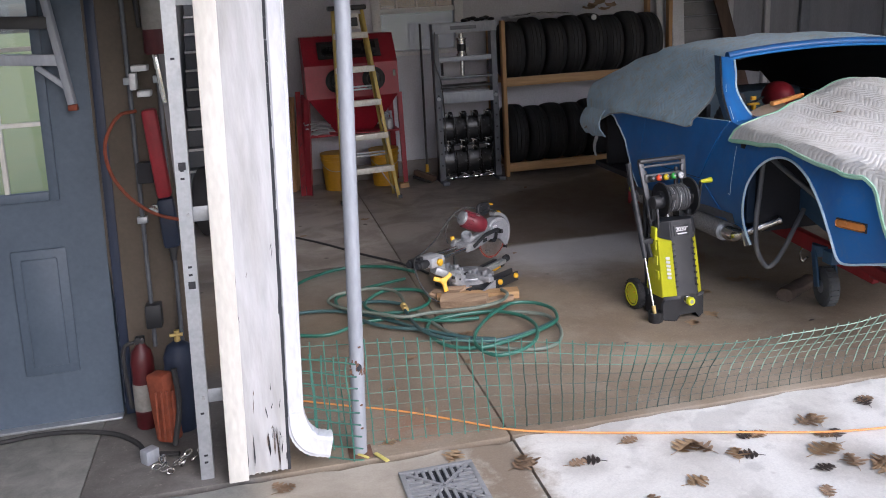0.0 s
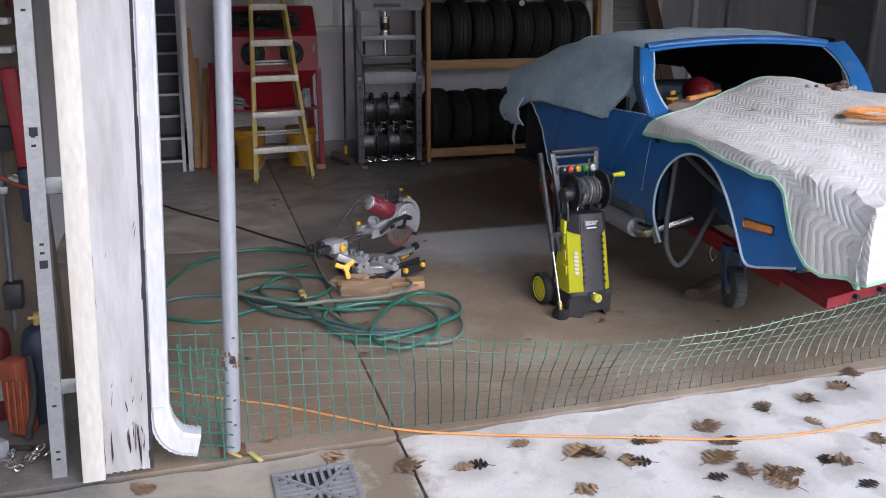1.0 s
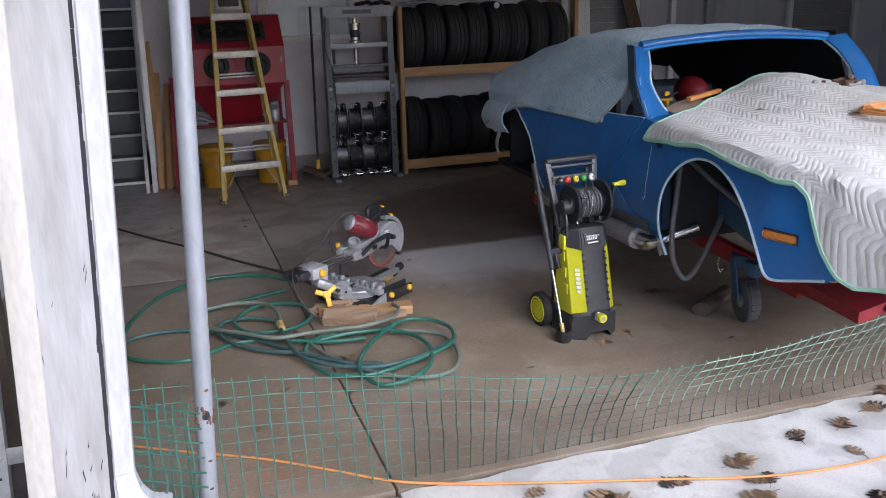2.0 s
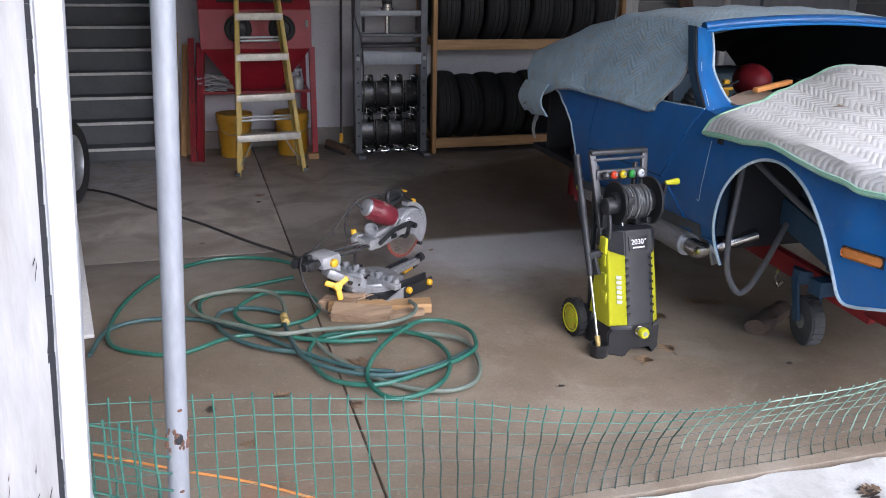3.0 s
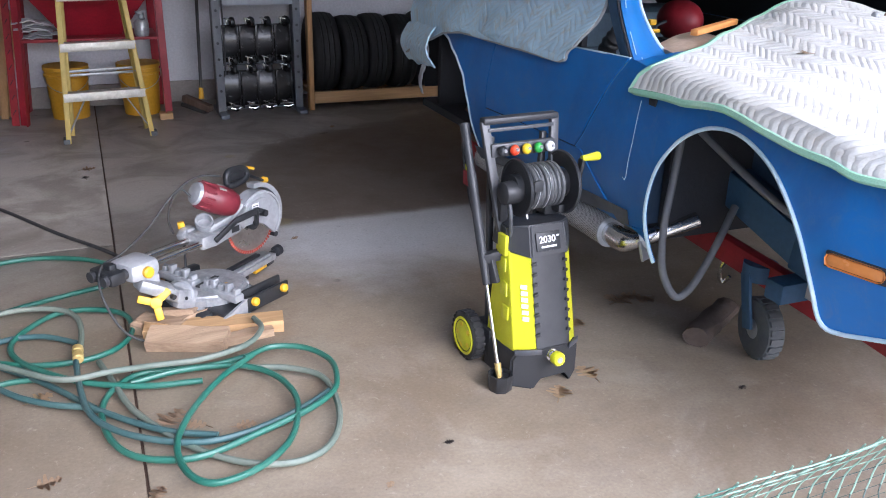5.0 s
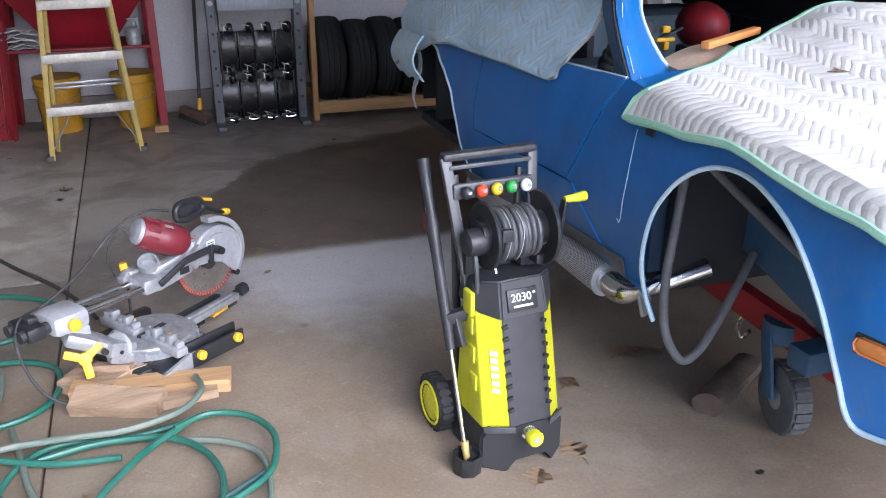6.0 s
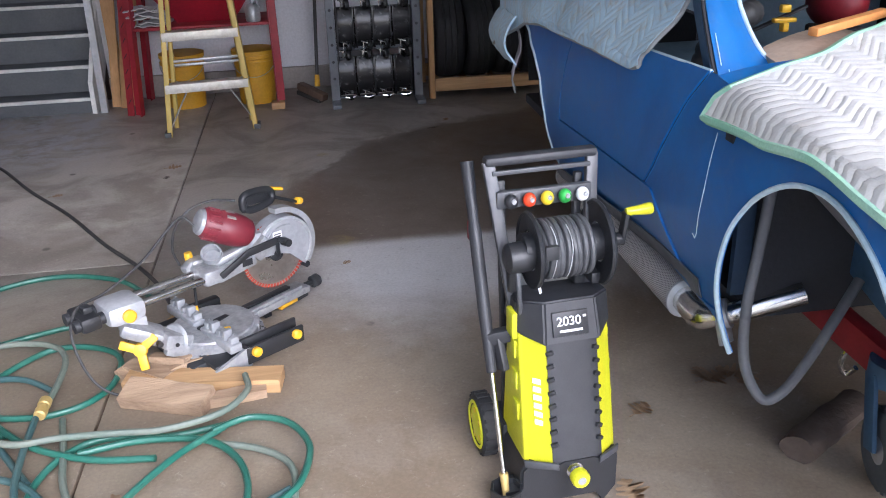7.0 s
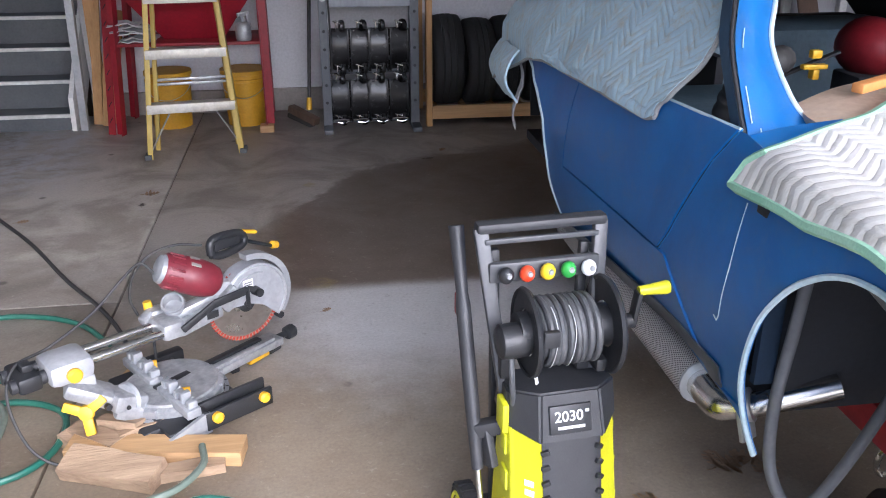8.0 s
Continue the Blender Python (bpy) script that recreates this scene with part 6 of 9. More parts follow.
part("handle", B((add_cyl, (0.755, 5.40, 0.12), (0.835, 5.72, 1.55), 0.012, 0.012, 10)), M["cable"], br)
part("collar", B((add_cyl, (0.753, 5.392, 0.09), (0.757, 5.408, 0.17), 0.020, 0.016, 10)), M["yellow"], br)
part("head", B((add_bar, (0.63, 5.42, 0.10), (0.80, 5.25, 0.04), 0.06, 0.05, 0.006)), M["brown_board"], br)
part("bristles", B((add_bar, (0.62, 5.44, 0.05), (0.77, 5.27, 0.015), 0.05, 0.03, 0.004)), M["cable"], br)


def tyre(name="tyre"):
    t = thing("tyre", (0, 0, 0), "used black car tyre standing on the pine rack", "tyre", "tyres on the rack")
    prof = [(0.19, -0.085), (0.205, -0.10), (0.25, -0.105), (0.285, -0.095), (0.298, -0.082), (0.303, -0.05), (0.305, -0.048), (0.297, -0.044), (0.297, -0.038), (0.306, -0.034), (0.307, -0.006), (0.299, -0.003), (0.299, 0.003), (0.307, 0.006), (0.306, 0.034), (0.297, 0.038), (0.297, 0.044), (0.305, 0.048), (0.303, 0.05), (0.298, 0.082), (0.285, 0.095), (0.25, 0.105), (0.205, 0.10), (0.19, 0.085)]
    part("carcass", B((add_lathe, prof, axis((0, 0, 0.307), (1, 0, 0)), 40, True)), M["tyre"], t)
    return t


def tyre_rack():
    r = thing("tyre_rack", (2.43, 5.45, 0), "pine lumber rack filled with two rows of tyres", "rack")
    for x in (1.55, 3.32):
        for y in (5.19, 5.70):
            part("post", B((add_box, x - 0.019, x + 0.019, y - 0.02, y + 0.06, 0.0, 1.545 if x < 2 else 2.44, 0.003)), M["lumber_up"], r)
    for z in (0.045, 0.905):
        part("front_beam", B((add_box, 1.572, 3.298, 5.185, 5.222, z, z + 0.088, 0.003)), M["lumber"], r)
        part("rear_beam", B((add_box, 1.572, 3.298, 5.70, 5.737, z, z + 0.088, 0.003)), M["lumber"], r)
    for k in range(9):
        for z in (0.045, 0.905):
            part("slat", B((add_box, 1.60 + 0.2 * k, 1.63 + 0.2 * k, 5.226, 5.696, z + 0.02, z + 0.05)), M["lumber"], r, smooth=0)


tyre_rack()
_ty = tyre()
_first = True
rnd = random.Random(8)
for z in (0.096, 0.956):
    for k in range(8):
        mm = pose(1.695 + 0.209 * k, 5.46 + rnd.uniform(-0.02, 0.02), z, rnd.uniform(0, 360) * 0, 0, rnd.uniform(-2, 2)) @ Matrix.Diagonal((0.97, 1, rnd.uniform(0.94, 1.0), 1))
        if _first:
            _ty.matrix_basis = mm
            _first = False
        else:
            c = copy_thing(_ty, mm)
pc = thing("plaid_cloth", (2.0, 5.4, 1.56), "grey checked cloth lying on the top tyres", "cloth")
part("sheet", B((add_sheet, lambda u, v: (lerp(1.66, 2.32, u), lerp(5.26, 5.6, v), 1.572 - 0.06 * max(0, 0.3 - v) + 0.012 * wob(u * 6, v * 4, 3, 1.5) + 0.02 * math.sin(u * 3)), 20, 8, 0.006)), M["rag"], pc)
part("stripe", B((add_sheet, lambda u, v: (lerp(1.70, 2.28, u), lerp(5.30, 5.36, v), 1.582 - 0.06 * max(0, 0.1) + 0.012 * wob(u * 6, 0.3, 3, 1.5) + 0.02 * math.sin(u * 3)), 16, 2, 0.004)), M["charcoal"], pc)
dl = thing("dry_leaves", (2.62, 5.36, 1.57), "curled dry leaves and a white tag on the top tyres", "leaves")
for k in range(5):
    part("leaf", B((add_sheet, lambda u, v, k=k: (2.50 + 0.06 * k + (u - 0.5) * 0.11, 5.33 + 0.02 * (k % 2) + (v - 0.5) * 0.07, 1.60 + 0.03 * (k % 3) + 0.05 * (u - 0.5) ** 2 + 0.02 * math.sin(3 * v + k)), 5, 4, 0.002)), M["leaf"], dl)
part("tag", B((add_cyl, (2.50, 5.20, 1.52), (2.50, 5.192, 1.52), 0.028, 0.028, 14)), M["mark_white"], dl)

# boards and rail beside the stairs
LEAN[0] = 0.03
gr = thing("guide_rail", (-0.72, 5.42, 0), "galvanised upright rail beside the stairs", "rail")
part("rail", B((add_box, -0.745, -0.70, 5.40, 5.405, 0, 2.4), (add_box, -0.704, -0.70, 5.405, 5.45, 0, 2.4), (add_box, -0.745, -0.741, 5.405, 5.45, 0, 2.4)), M["galv"], gr, smooth=0)
LEAN[0] = 0.0
for bx, by, tx, ty, h, w, n in ((-0.665, 5.55, -0.60, 5.77, 1.02, 0.06, 0), (-0.60, 5.50, -0.52, 5.76, 0.92, 0.05, 1), (-0.635, 5.62, -0.66, 5.77, 1.3, 0.07, 2), (-0.565, 5.56, -0.47, 5.77, 0.72, 0.045, 3)):
    bd = thing("board", (bx, by, 0), "offcut pine board leaning against the wall", "board", "boards by the stairs")
    part("plank", B((add_bar, (bx, by, 0.0), (tx, ty, h), w, 0.022, 0.003, (0, 1, 0.2))), M["lumber_up"], bd)
# white trim boards and the dark board at the sheeting
for k, x in enumerate((3.44, 3.53, 3.61, 3.69)):
    bd = thing("trim_board", (x, 5.6, 0), "white painted trim board leaning on the wall", "board", "white boards by the rack")
    part("plank", B((add_bar, (x, 5.50 + 0.02 * k, 0.0), (x + 0.02, 5.74, 1.75 + 0.16 * (k % 3)), 0.07, 0.02, 0.003, (0, 1, 0.1))), M["trim_white"] if k != 1 else M["pipe"], bd)
bd = thing("board", (4.35, 5.5, 0), "dark brown plank leaning across the sheeting", "board")
part("plank", B((add_bar, (4.52, 5.42, 0.0), (3.98, 5.66, 2.1), 0.14, 0.03, 0.004, (0, 1, 0.1))), M["brown_board"], bd)

# spare wheel and panel by the stairs
sw = thing("spare_wheel", (-1.35, 4.09, 0), "black tyre on a grey steel rim standing on the floor", "wheel")
ax = axis((-1.345, 4.086, 0.29), (0.98, -0.2, 0))
part("tyre", B((add_lathe, [(0.19, -0.05), (0.25, -0.07), (0.28, -0.05), (0.29, 0.0), (0.28, 0.05), (0.25, 0.07), (0.19, 0.05)], ax, 36, True)), M["tyre"], sw)
part("rim", B((add_lathe, [(0.03, 0.03), (0.05, 0.02), (0.15, 0.0), (0.185, 0.03), (0.20, 0.045), (0.19, 0.05), (0.17, 0.02), (0.05, -0.02)], ax, 30)), M["galv"], sw)
wp = thing("gutter_length", (-1.2, 2.6, 0), "white metal gutter length lying before the spare wheel", "gutter")
part("channel", B((add_bar, (-1.032, 1.690, 0.012), (-1.289, 3.564, 0.012), 0.069, 0.02, 0.004)), M["trim_white"], wp)
part("fold", B((add_bar, (-1.056, 1.690, 0.032), (-1.313, 3.564, 0.032), 0.014, 0.022, 0.003)), M["trim_white"], wp)


# ---- pressure washer ----
M["charcoal_light"] = material("grey_handle_plastic", (0.075, 0.077, 0.082), (0.060, 0.062, 0.066), 0.42, scale=14, bump=0.06)


def pressure_washer():
    place = pose(1.262, 1.08, 0, 0, 0, 5)
    t = thing("pressure_washer", (0, 0, 0), "lime and black electric pressure washer with hose reel on wheels", "pressure washer")
    ORG.pop(t.name)
    t.matrix_basis = place

    def front(z):
        return float(np.interp(z, [0, 0.13, 0.47, 0.57], [-0.145, -0.142, -0.068, -0.040]))

    def half(z):
        return float(np.interp(z, [0, 0.12, 0.3, 0.47, 0.57], [0.124, 0.122, 0.120, 0.117, 0.112]))

    # base with arched underside
    bm = bmesh.new()
    prof = [(-0.142, 0.0), (-0.075, 0.0), (-0.055, 0.045), (0.055, 0.045), (0.075, 0.0), (0.142, 0.0), (0.142, 0.10), (0.125, 0.135), (0.06, 0.135), (0.045, 0.155), (-0.045, 0.155), (-0.06, 0.135), (-0.125, 0.135), (-0.142, 0.10)]
    add_prism(bm, prof, Matrix(((1, 0, 0, 0), (0, 0, 1, -0.15), (0, 1, 0, 0), (0, 0, 0, 1))), 0.235)
    bmesh.ops.bevel(bm, geom=list(bm.edges), offset=0.006, segments=2, affect="EDGES")
    base = part("base", bm, M["black"], t)
    for s in (-1, 1):
        part("base_trim", B((add_bar, (s * 0.135, -0.151, 0.128), (s * 0.058, -0.153, 0.142), 0.008, 0.02, 0.002)), M["charcoal_light"], base)

    # lime side panels, wrapped round the corners
    for s in (-1, 1):
        def panel(u, v, s=s):
            z = lerp(0.145, 0.49, v) - 0.03 * u * (1 - v) + 0.02 * (1 - u) * v
            w, y = half(z), front(z)
            if u < 0.50:
                a = u / 0.50
                x, yy = lerp(0.0655, w - 0.006, a), y + 0.050 * a
            elif u < 0.62:
                a = (u - 0.50) / 0.12 * math.pi / 2
                x, yy = w - 0.006 + 0.006 * math.sin(a), y + 0.050 + 0.010 * (1 - math.cos(a))
            else:
                a = (u - 0.62) / 0.38
                x, yy = w, lerp(y + 0.060, 0.055 + 0.03 * (1 - v), a)
            return (s * x, yy, z)
        p = part("side_panel", B((add_sheet, panel, 22, 16, 0.01 * s)), M["lime"], t, "lime plastic side panel")
        for z in (0.22, 0.30, 0.38):
            part("grip_dimple", B((add_box, s * (half(z) + 0.002) - 0.004, s * (half(z) + 0.002) + 0.004, front(z) + 0.075, front(z) + 0.115, z, z + 0.05, 0.004)), M["lime"], p)
    # white print bars on the left panel
    for k in range(6):
        z = 0.235 + 0.021 * k
        part("print_bar", B((add_prism, [(-0.096, 0.0), (-0.080, 0.0), (-0.080, 0.015), (-0.096, 0.015)], Matrix(((1, 0, 0, 0), (-0.93, 0, 1, front(z) - 0.0655 * 0.93 - 0.0012), (0, 1, 0, z), (0, 0, 0, 1))), 0.002)), M["mark_white"], t, "white print", smooth=0)

    # charcoal centre with louvres
    part("centre_panel", B((add_sheet, lambda u, v: (lerp(-0.0645, 0.0645, u), front(lerp(0.14, 0.50, v)) - 0.008 + 0.006 * abs(2 * u - 1) ** 4, lerp(0.14, 0.50, v)), 10, 12, 0.02)), M["charcoal"], t)
    for s in (-1, 1):
        for k in range(8):
            z = 0.19 + 0.033 * k
            part("louvre", B((add_bar, (s * 0.067, front(z) - 0.003, z), (s * 0.051, front(z) - 0.0085, z + 0.008), 0.009, 0.011, 0.002)), M["black"], t)
    # core that closes the body
    part("core", B((add_sheet, lambda u, v: ((half(lerp(0.12, 0.5, v)) - 0.012) * math.cos(2 * math.pi * u), 0.02 + 0.06 * math.sin(2 * math.pi * u), lerp(0.10, 0.5, v)), 24, 6)), M["black"], t)

    # top cap
    bm = bmesh.new()
    lo = [(-0.124, -0.014), (-0.070, front(0.455) - 0.014), (0.070, front(0.455) - 0.014), (0.124, -0.014), (0.120, 0.09), (-0.120, 0.09)]
    hi = [(-0.119, -0.002), (-0.064, -0.052), (0.064, -0.052), (0.119, -0.002), (0.112, 0.08), (-0.112, 0.08)]
    a = [bm.verts.new((x, y, 0.445 if abs(x) < 0.08 else 0.455)) for x, y in lo]
    b = [bm.verts.new((x, y, 0.548 if abs(x) < 0.08 else 0.535)) for x, y in hi]
    for i in range(6):
        bm.faces.new((a[i], a[(i + 1) % 6], b[(i + 1) % 6], b[i]))
    bm.faces.new(b)
    bm.faces.new(a[::-1])
    bmesh.ops.bevel(bm, geom=list(bm.edges), offset=0.005, segments=2, affect="EDGES")
    cap = part("top_cap", bm, M["charcoal"], t)
    nrm = Vector((0, -0.12, 0.035)).normalized()
    up = Vector((0, 0.28, 0.96)).normalized()
    lm = Matrix(((1, 0, 0, 0), (0, up.y, nrm.y, 0), (0, up.z, nrm.z, 0), (0, 0, 0, 1)))
    lm.translation = Vector((-0.004, -0.0725, 0.494))
    part("label_plate", B((add_box, -0.045, 0.045, -0.030, 0.030, -0.004, 0.003, 0.001, lm)), M["black"], cap, "dark label plate")
    tx = bpy.data.curves.new("rating_text", "FONT")
    tx.body, tx.size, tx.align_x, tx.align_y, tx.extrude = "2030", 0.034, "CENTER", "CENTER", 0.0006
    tx.offset = 0.0003
    tob = new("rating_text", tx)
    tob.parent = cap
    tob.matrix_basis = lm @ Matrix.Translation((-0.004, 0.006, 0.0038))
    tx.materials.append(M["mark_white"])
    part("print_bar", B((add_box, -0.028, 0.03, -0.020, -0.014, 0.003, 0.0042, 0, lm)), M["mark_white"], cap, "fine white print", smooth=0)
    part("print_bar", B((add_box, 0.032, 0.040, 0.012, 0.018, 0.003, 0.0042, 0, lm)), M["mark_white"], cap, "fine white print", smooth=0)

    # outlet
    o = part("outlet", B((add_lathe, [(0.022, 0.0), (0.022, 0.01), (0.014, 0.012), (0.014, 0.035)], axis((-0.010, -0.142, 0.120), (0.0, -1, 0.05)), 16)), M["chrome"], t, "chromed water inlet")
    part("collar", B((add_lathe, [(0.014, 0.028), (0.023, 0.03), (0.024, 0.05), (0.02, 0.056), (0.010, 0.056), (0.010, 0.05)], axis((-0.010, -0.142, 0.120), (0.0, -1, 0.05)), 12)), M["lime"], o, "lime inlet collar")
    part("bore", B((add_cyl, (-0.010, -0.199, 0.1228), (-0.010, -0.19, 0.1224), 0.011, 0.011, 12)), M["alu_grey"], o)

    # frame and handle
    for s in (-1, 1):
        part("upright", B((add_bar, (s * 0.098 + 0.014, 0.045, 0.50), (s * 0.132 + 0.006, 0.115, 0.855), 0.030, 0.020, 0.004, (0, 1, 0))), M["charcoal_light"], t, "grey handle upright")
        part("rear_strut", B((add_bar, (s * 0.085, 0.10, 0.10), (s * 0.10 + 0.01, 0.13, 0.80), 0.02, 0.02, 0.004, (0, 1, 0))), M["black"], t)
    part("handle_bar", B((add_box, -0.136, 0.148, 0.096, 0.133, 0.845, 0.868, 0.008)), M["charcoal"], t)
    part("cross_bar", B((add_box, -0.12, 0.13, 0.096, 0.108, 0.822, 0.834, 0.003)), M["charcoal_light"], t)
    holder = part("nozzle_holder", B((add_box, -0.114, 0.128, 0.080, 0.100, 0.742, 0.786, 0.005)), M["charcoal_light"], t, "grey nozzle rail")
    for k, mk in enumerate(("black", "ball_red", "ball_yellow", "ball_green", "ball_white")):
        x = -0.083 + 0.045 * k
        c = Vector((x, 0.064, 0.766))
        part("spray_nozzle", B((add_ball, c, 0.0165, 14, (1, 0.95, 1.1)), (add_cyl, c + Vector((0, 0.02, 0)), c + Vector((0, 0.0, 0)), 0.008, 0.008, 8)), M[mk], holder, "coloured quick-connect nozzle")
        part("nozzle_tip", B((add_cyl, c + Vector((0.002, -0.018, 0.004)), c + Vector((0.002, -0.012, 0.004)), 0.005, 0.007, 8)), M["alu"], holder)
    # reel
    zc, yc = 0.655, 0.018
    for s, r in ((-0.050, 0.092), (0.122, 0.102)):
        fl = bmesh.new()
        add_lathe(fl, [(r - 0.006, -0.004), (r, -0.006), (r + 0.004, 0.0), (r, 0.006), (r - 0.006, 0.004)], axis((s, yc, zc), (1, 0, 0)), 36, True)
        add_lathe(fl, [(0.05, -0.002), (r - 0.004, -0.002), (r - 0.004, 0.002), (0.05, 0.002)], axis((s, yc, zc), (1, 0, 0)), 36, True)
        part("reel_flange", fl, M["black"], t)
    part("drum", B((add_cyl, (-0.072, yc, zc), (0.13, yc, zc), 0.045, 0.045, 20)), M["black"], t)
    rnd = random.Random(2)
    for lay, (rr, n, off) in enumerate(((0.056, 9, 0.0), (0.068, 8, 0.007))):
        pts = []
        for i in range(n * 18 + 1):
            a = 2 * math.pi * i / 18
            x = -0.034 + off + (0.128 - 2 * off) * i / (n * 18) + 0.0025 * math.sin(a * 0.7)
            pts.append((x, yc + rr * math.cos(a), zc + rr * math.sin(a)))
        part("hose_coil", B((add_tube, pts, 0.0075, 8)), M["coil"], t, "grey high-pressure hose")
    part("hub", B((add_lathe, [(0.02, 0.0), (0.036, 0.004), (0.038, 0.03), (0.036, 0.058), (0.028, 0.064)], axis((-0.052, yc - 0.012, zc - 0.008), (-1, 0, 0)), 22)), M["black"], t)
    part("hose_tail", B((add_tube, spline([(-0.088, yc - 0.02, zc - 0.04), (-0.090, yc - 0.035, zc - 0.085), (-0.084, yc - 0.03, zc - 0.15)], 6), 0.0065, 8)), M["coil"], t, "grey hose tail")
    crank = part("crank", B((add_cyl, (0.13, yc, zc), (0.183, yc, zc), 0.018, 0.016, 14), (add_bar, (0.183, yc, zc - 0.012), (0.188, yc - 0.01, zc + 0.072), 0.012, 0.026, 0.004, (0, 1, 0))), M["black"], t)
    part("crank_handle", B((add_lathe, [(0.010, 0.0), (0.011, 0.02), (0.015, 0.06), (0.013, 0.066)], axis((0.186, yc - 0.012, zc + 0.074), (1, -0.05, 0.06)), 14)), M["lime"], crank, "lime crank grip")
    part("bracket", B((add_box, -0.10, -0.07, 0.03, 0.09, 0.54, 0.62, 0.006)), M["black"], t)
    part("bracket", B((add_box, 0.07, 0.10, 0.03, 0.09, 0.54, 0.62, 0.006)), M["black"], t)
    part("rope_guard", B((add_box, -0.045, -0.012, -0.075, -0.060, zc + 0.010, zc + 0.045, 0.003), (add_bar, (-0.05, yc - 0.02, zc + 0.09), (-0.05, yc - 0.085, zc + 0.03), 0.008, 0.012, 0.002)), M["black"], t)
    for dx, dz in ((-0.012, 0.0), (0.026, 0.002)):
        part("hose_mark", B((add_tube, [(dx + 0.003 * math.sin(a * 3), yc + 0.0772 * math.cos(a), zc + 0.0772 * math.sin(a)) for a in np.linspace(2.0, 4.2, 12)], 0.0011, 5)), M["rag"], t, "pale worn stripe on the hose")
    part("part_tag", B((add_bar, (-0.050, yc - 0.06, zc - 0.06), (-0.046, yc - 0.064, zc - 0.085), 0.009, 0.004, 0.001)), M["mark_white"], t, "small white tag")
    part("side_hook", B((add_box, 0.098, 0.125, -0.01, 0.05, 0.555, 0.585, 0.005)), M["black"], t)
    # wheels
    for s, wx in ((-1, -0.135), (1, 0.185)):
        w = part("wheel", B((add_lathe, [(0.055, -0.022), (0.078, -0.022), (0.087, -0.012), (0.087, 0.012), (0.078, 0.022), (0.055, 0.022)], axis((wx, 0.148, 0.087), (1, 0, 0)), 36, True)), M["rubber"], t, "black tyre")
        for k in range(24):
            mm = axis((wx, 0.148, 0.087), (1, 0, 0)) @ Matrix.Rotation(2 * math.pi * k / 24, 4, "Z")
            part("tread_block", B((add_box, 0.084, 0.0895, -0.006, 0.006, -0.018, 0.018, 0, mm)), M["rubber"], w, smooth=0)
        part("wheel_disc", B((add_lathe, [(0.010, 0.027), (0.030, 0.024), (0.052, 0.018), (0.064, 0.026), (0.069, 0.022), (0.068, 0.004), (0.012, 0.0)], axis((wx, 0.148, 0.087), (s, 0, 0)), 30)), M["lime"], w, "lime wheel disc")
        for k in range(5):
            a = 2 * math.pi * k / 5
            part("disc_slot", B((add_cyl, (wx + s * 0.020, 0.148 + 0.04 * math.cos(a), 0.087 + 0.04 * math.sin(a)), (wx + s * 0.0235, 0.148 + 0.04 * math.cos(a), 0.087 + 0.04 * math.sin(a)), 0.009, 0.009, 10)), M["ball_yellow"], w)
    part("axle_box", B((add_box, -0.11, 0.16, 0.05, 0.17, 0.03, 0.14, 0.01)), M["black"], t)
    # spray gun and lance
    a, b = Vector((-0.159, 0.184, 0.838)), Vector((-0.146, -0.092, 0.03))
    gun = part("spray_gun", B((add_tube, [a, a.lerp(b, 0.10), a.lerp(b, 0.17), a.lerp(b, 0.2), a.lerp(b, 0.45), a.lerp(b, 0.62)], 0.0175, 12, False, lambda q: 0.85 + 0.12 * math.cos(q * 9)), (add_bar, a.lerp(b, 0.5) + Vector((0.02, 0, 0)), a.lerp(b, 0.62) + Vector((0.03, 0, 0)), 0.02, 0.04, 0.005)), M["charcoal"], t, "charcoal spray gun")
    part("trigger", B((add_bar, a.lerp(b, 0.16) + Vector((0.0, 0.024, 0)), a.lerp(b, 0.24) + Vector((0.0, 0.026, 0)), 0.010, 0.010, 0.003)), M["lime"], gun)
    part("safety_catch", B((add_box, a.x - 0.006, a.x + 0.018, a.y - 0.05, a.y - 0.01, a.z - 0.20, a.z - 0.15, 0.004)), M["red_dull"], gun)
    part("trigger_guard", B((add_tube, spline([a.lerp(b, 0.05) + Vector((0, 0.012, 0)), a.lerp(b, 0.12) + Vector((0.0, 0.038, 0)), a.lerp(b, 0.3) + Vector((0.0, 0.036, 0)), a.lerp(b, 0.36) + Vector((0, 0.02, 0))], 6), 0.005, 8)), M["black"], gun)
    part("lance", B((add_cyl, a.lerp(b, 0.60), a.lerp(b, 0.97), 0.0065, 0.0065, 10)), M["chrome"], gun, "thin metal lance")
    part("tip", B((add_cyl, a.lerp(b, 0.93), a.lerp(b, 1.0), 0.012, 0.009, 12)), M["brass"], gun, "brass lance tip")
    part("lance_cup", B((add_lathe, [(0.036, 0.0), (0.040, 0.005), (0.043, 0.06), (0.037, 0.06), (0.034, 0.01)], Matrix.Translation((b.x, b.y - 0.002, 0.0)), 8)), M["black"], t)
    part("cup_arm", B((add_box, -0.15, -0.08, -0.10, -0.03, 0.004, 0.045, 0.004)), M["black"], t)
    part("gun_clip", B((add_bar, (-0.05, 0.02, 0.44), a.lerp(b, 0.52), 0.03, 0.035, 0.005)), M["charcoal"], t)
    part("clip_band", B((add_box, -0.108, -0.094, -0.02, 0.03, 0.44, 0.51, 0.004)), M["lime"], t)

    # the body sits a little to the right of the wheels' middle
    for o in t.children_recursive:
        top = o if o.parent is t else o.parent
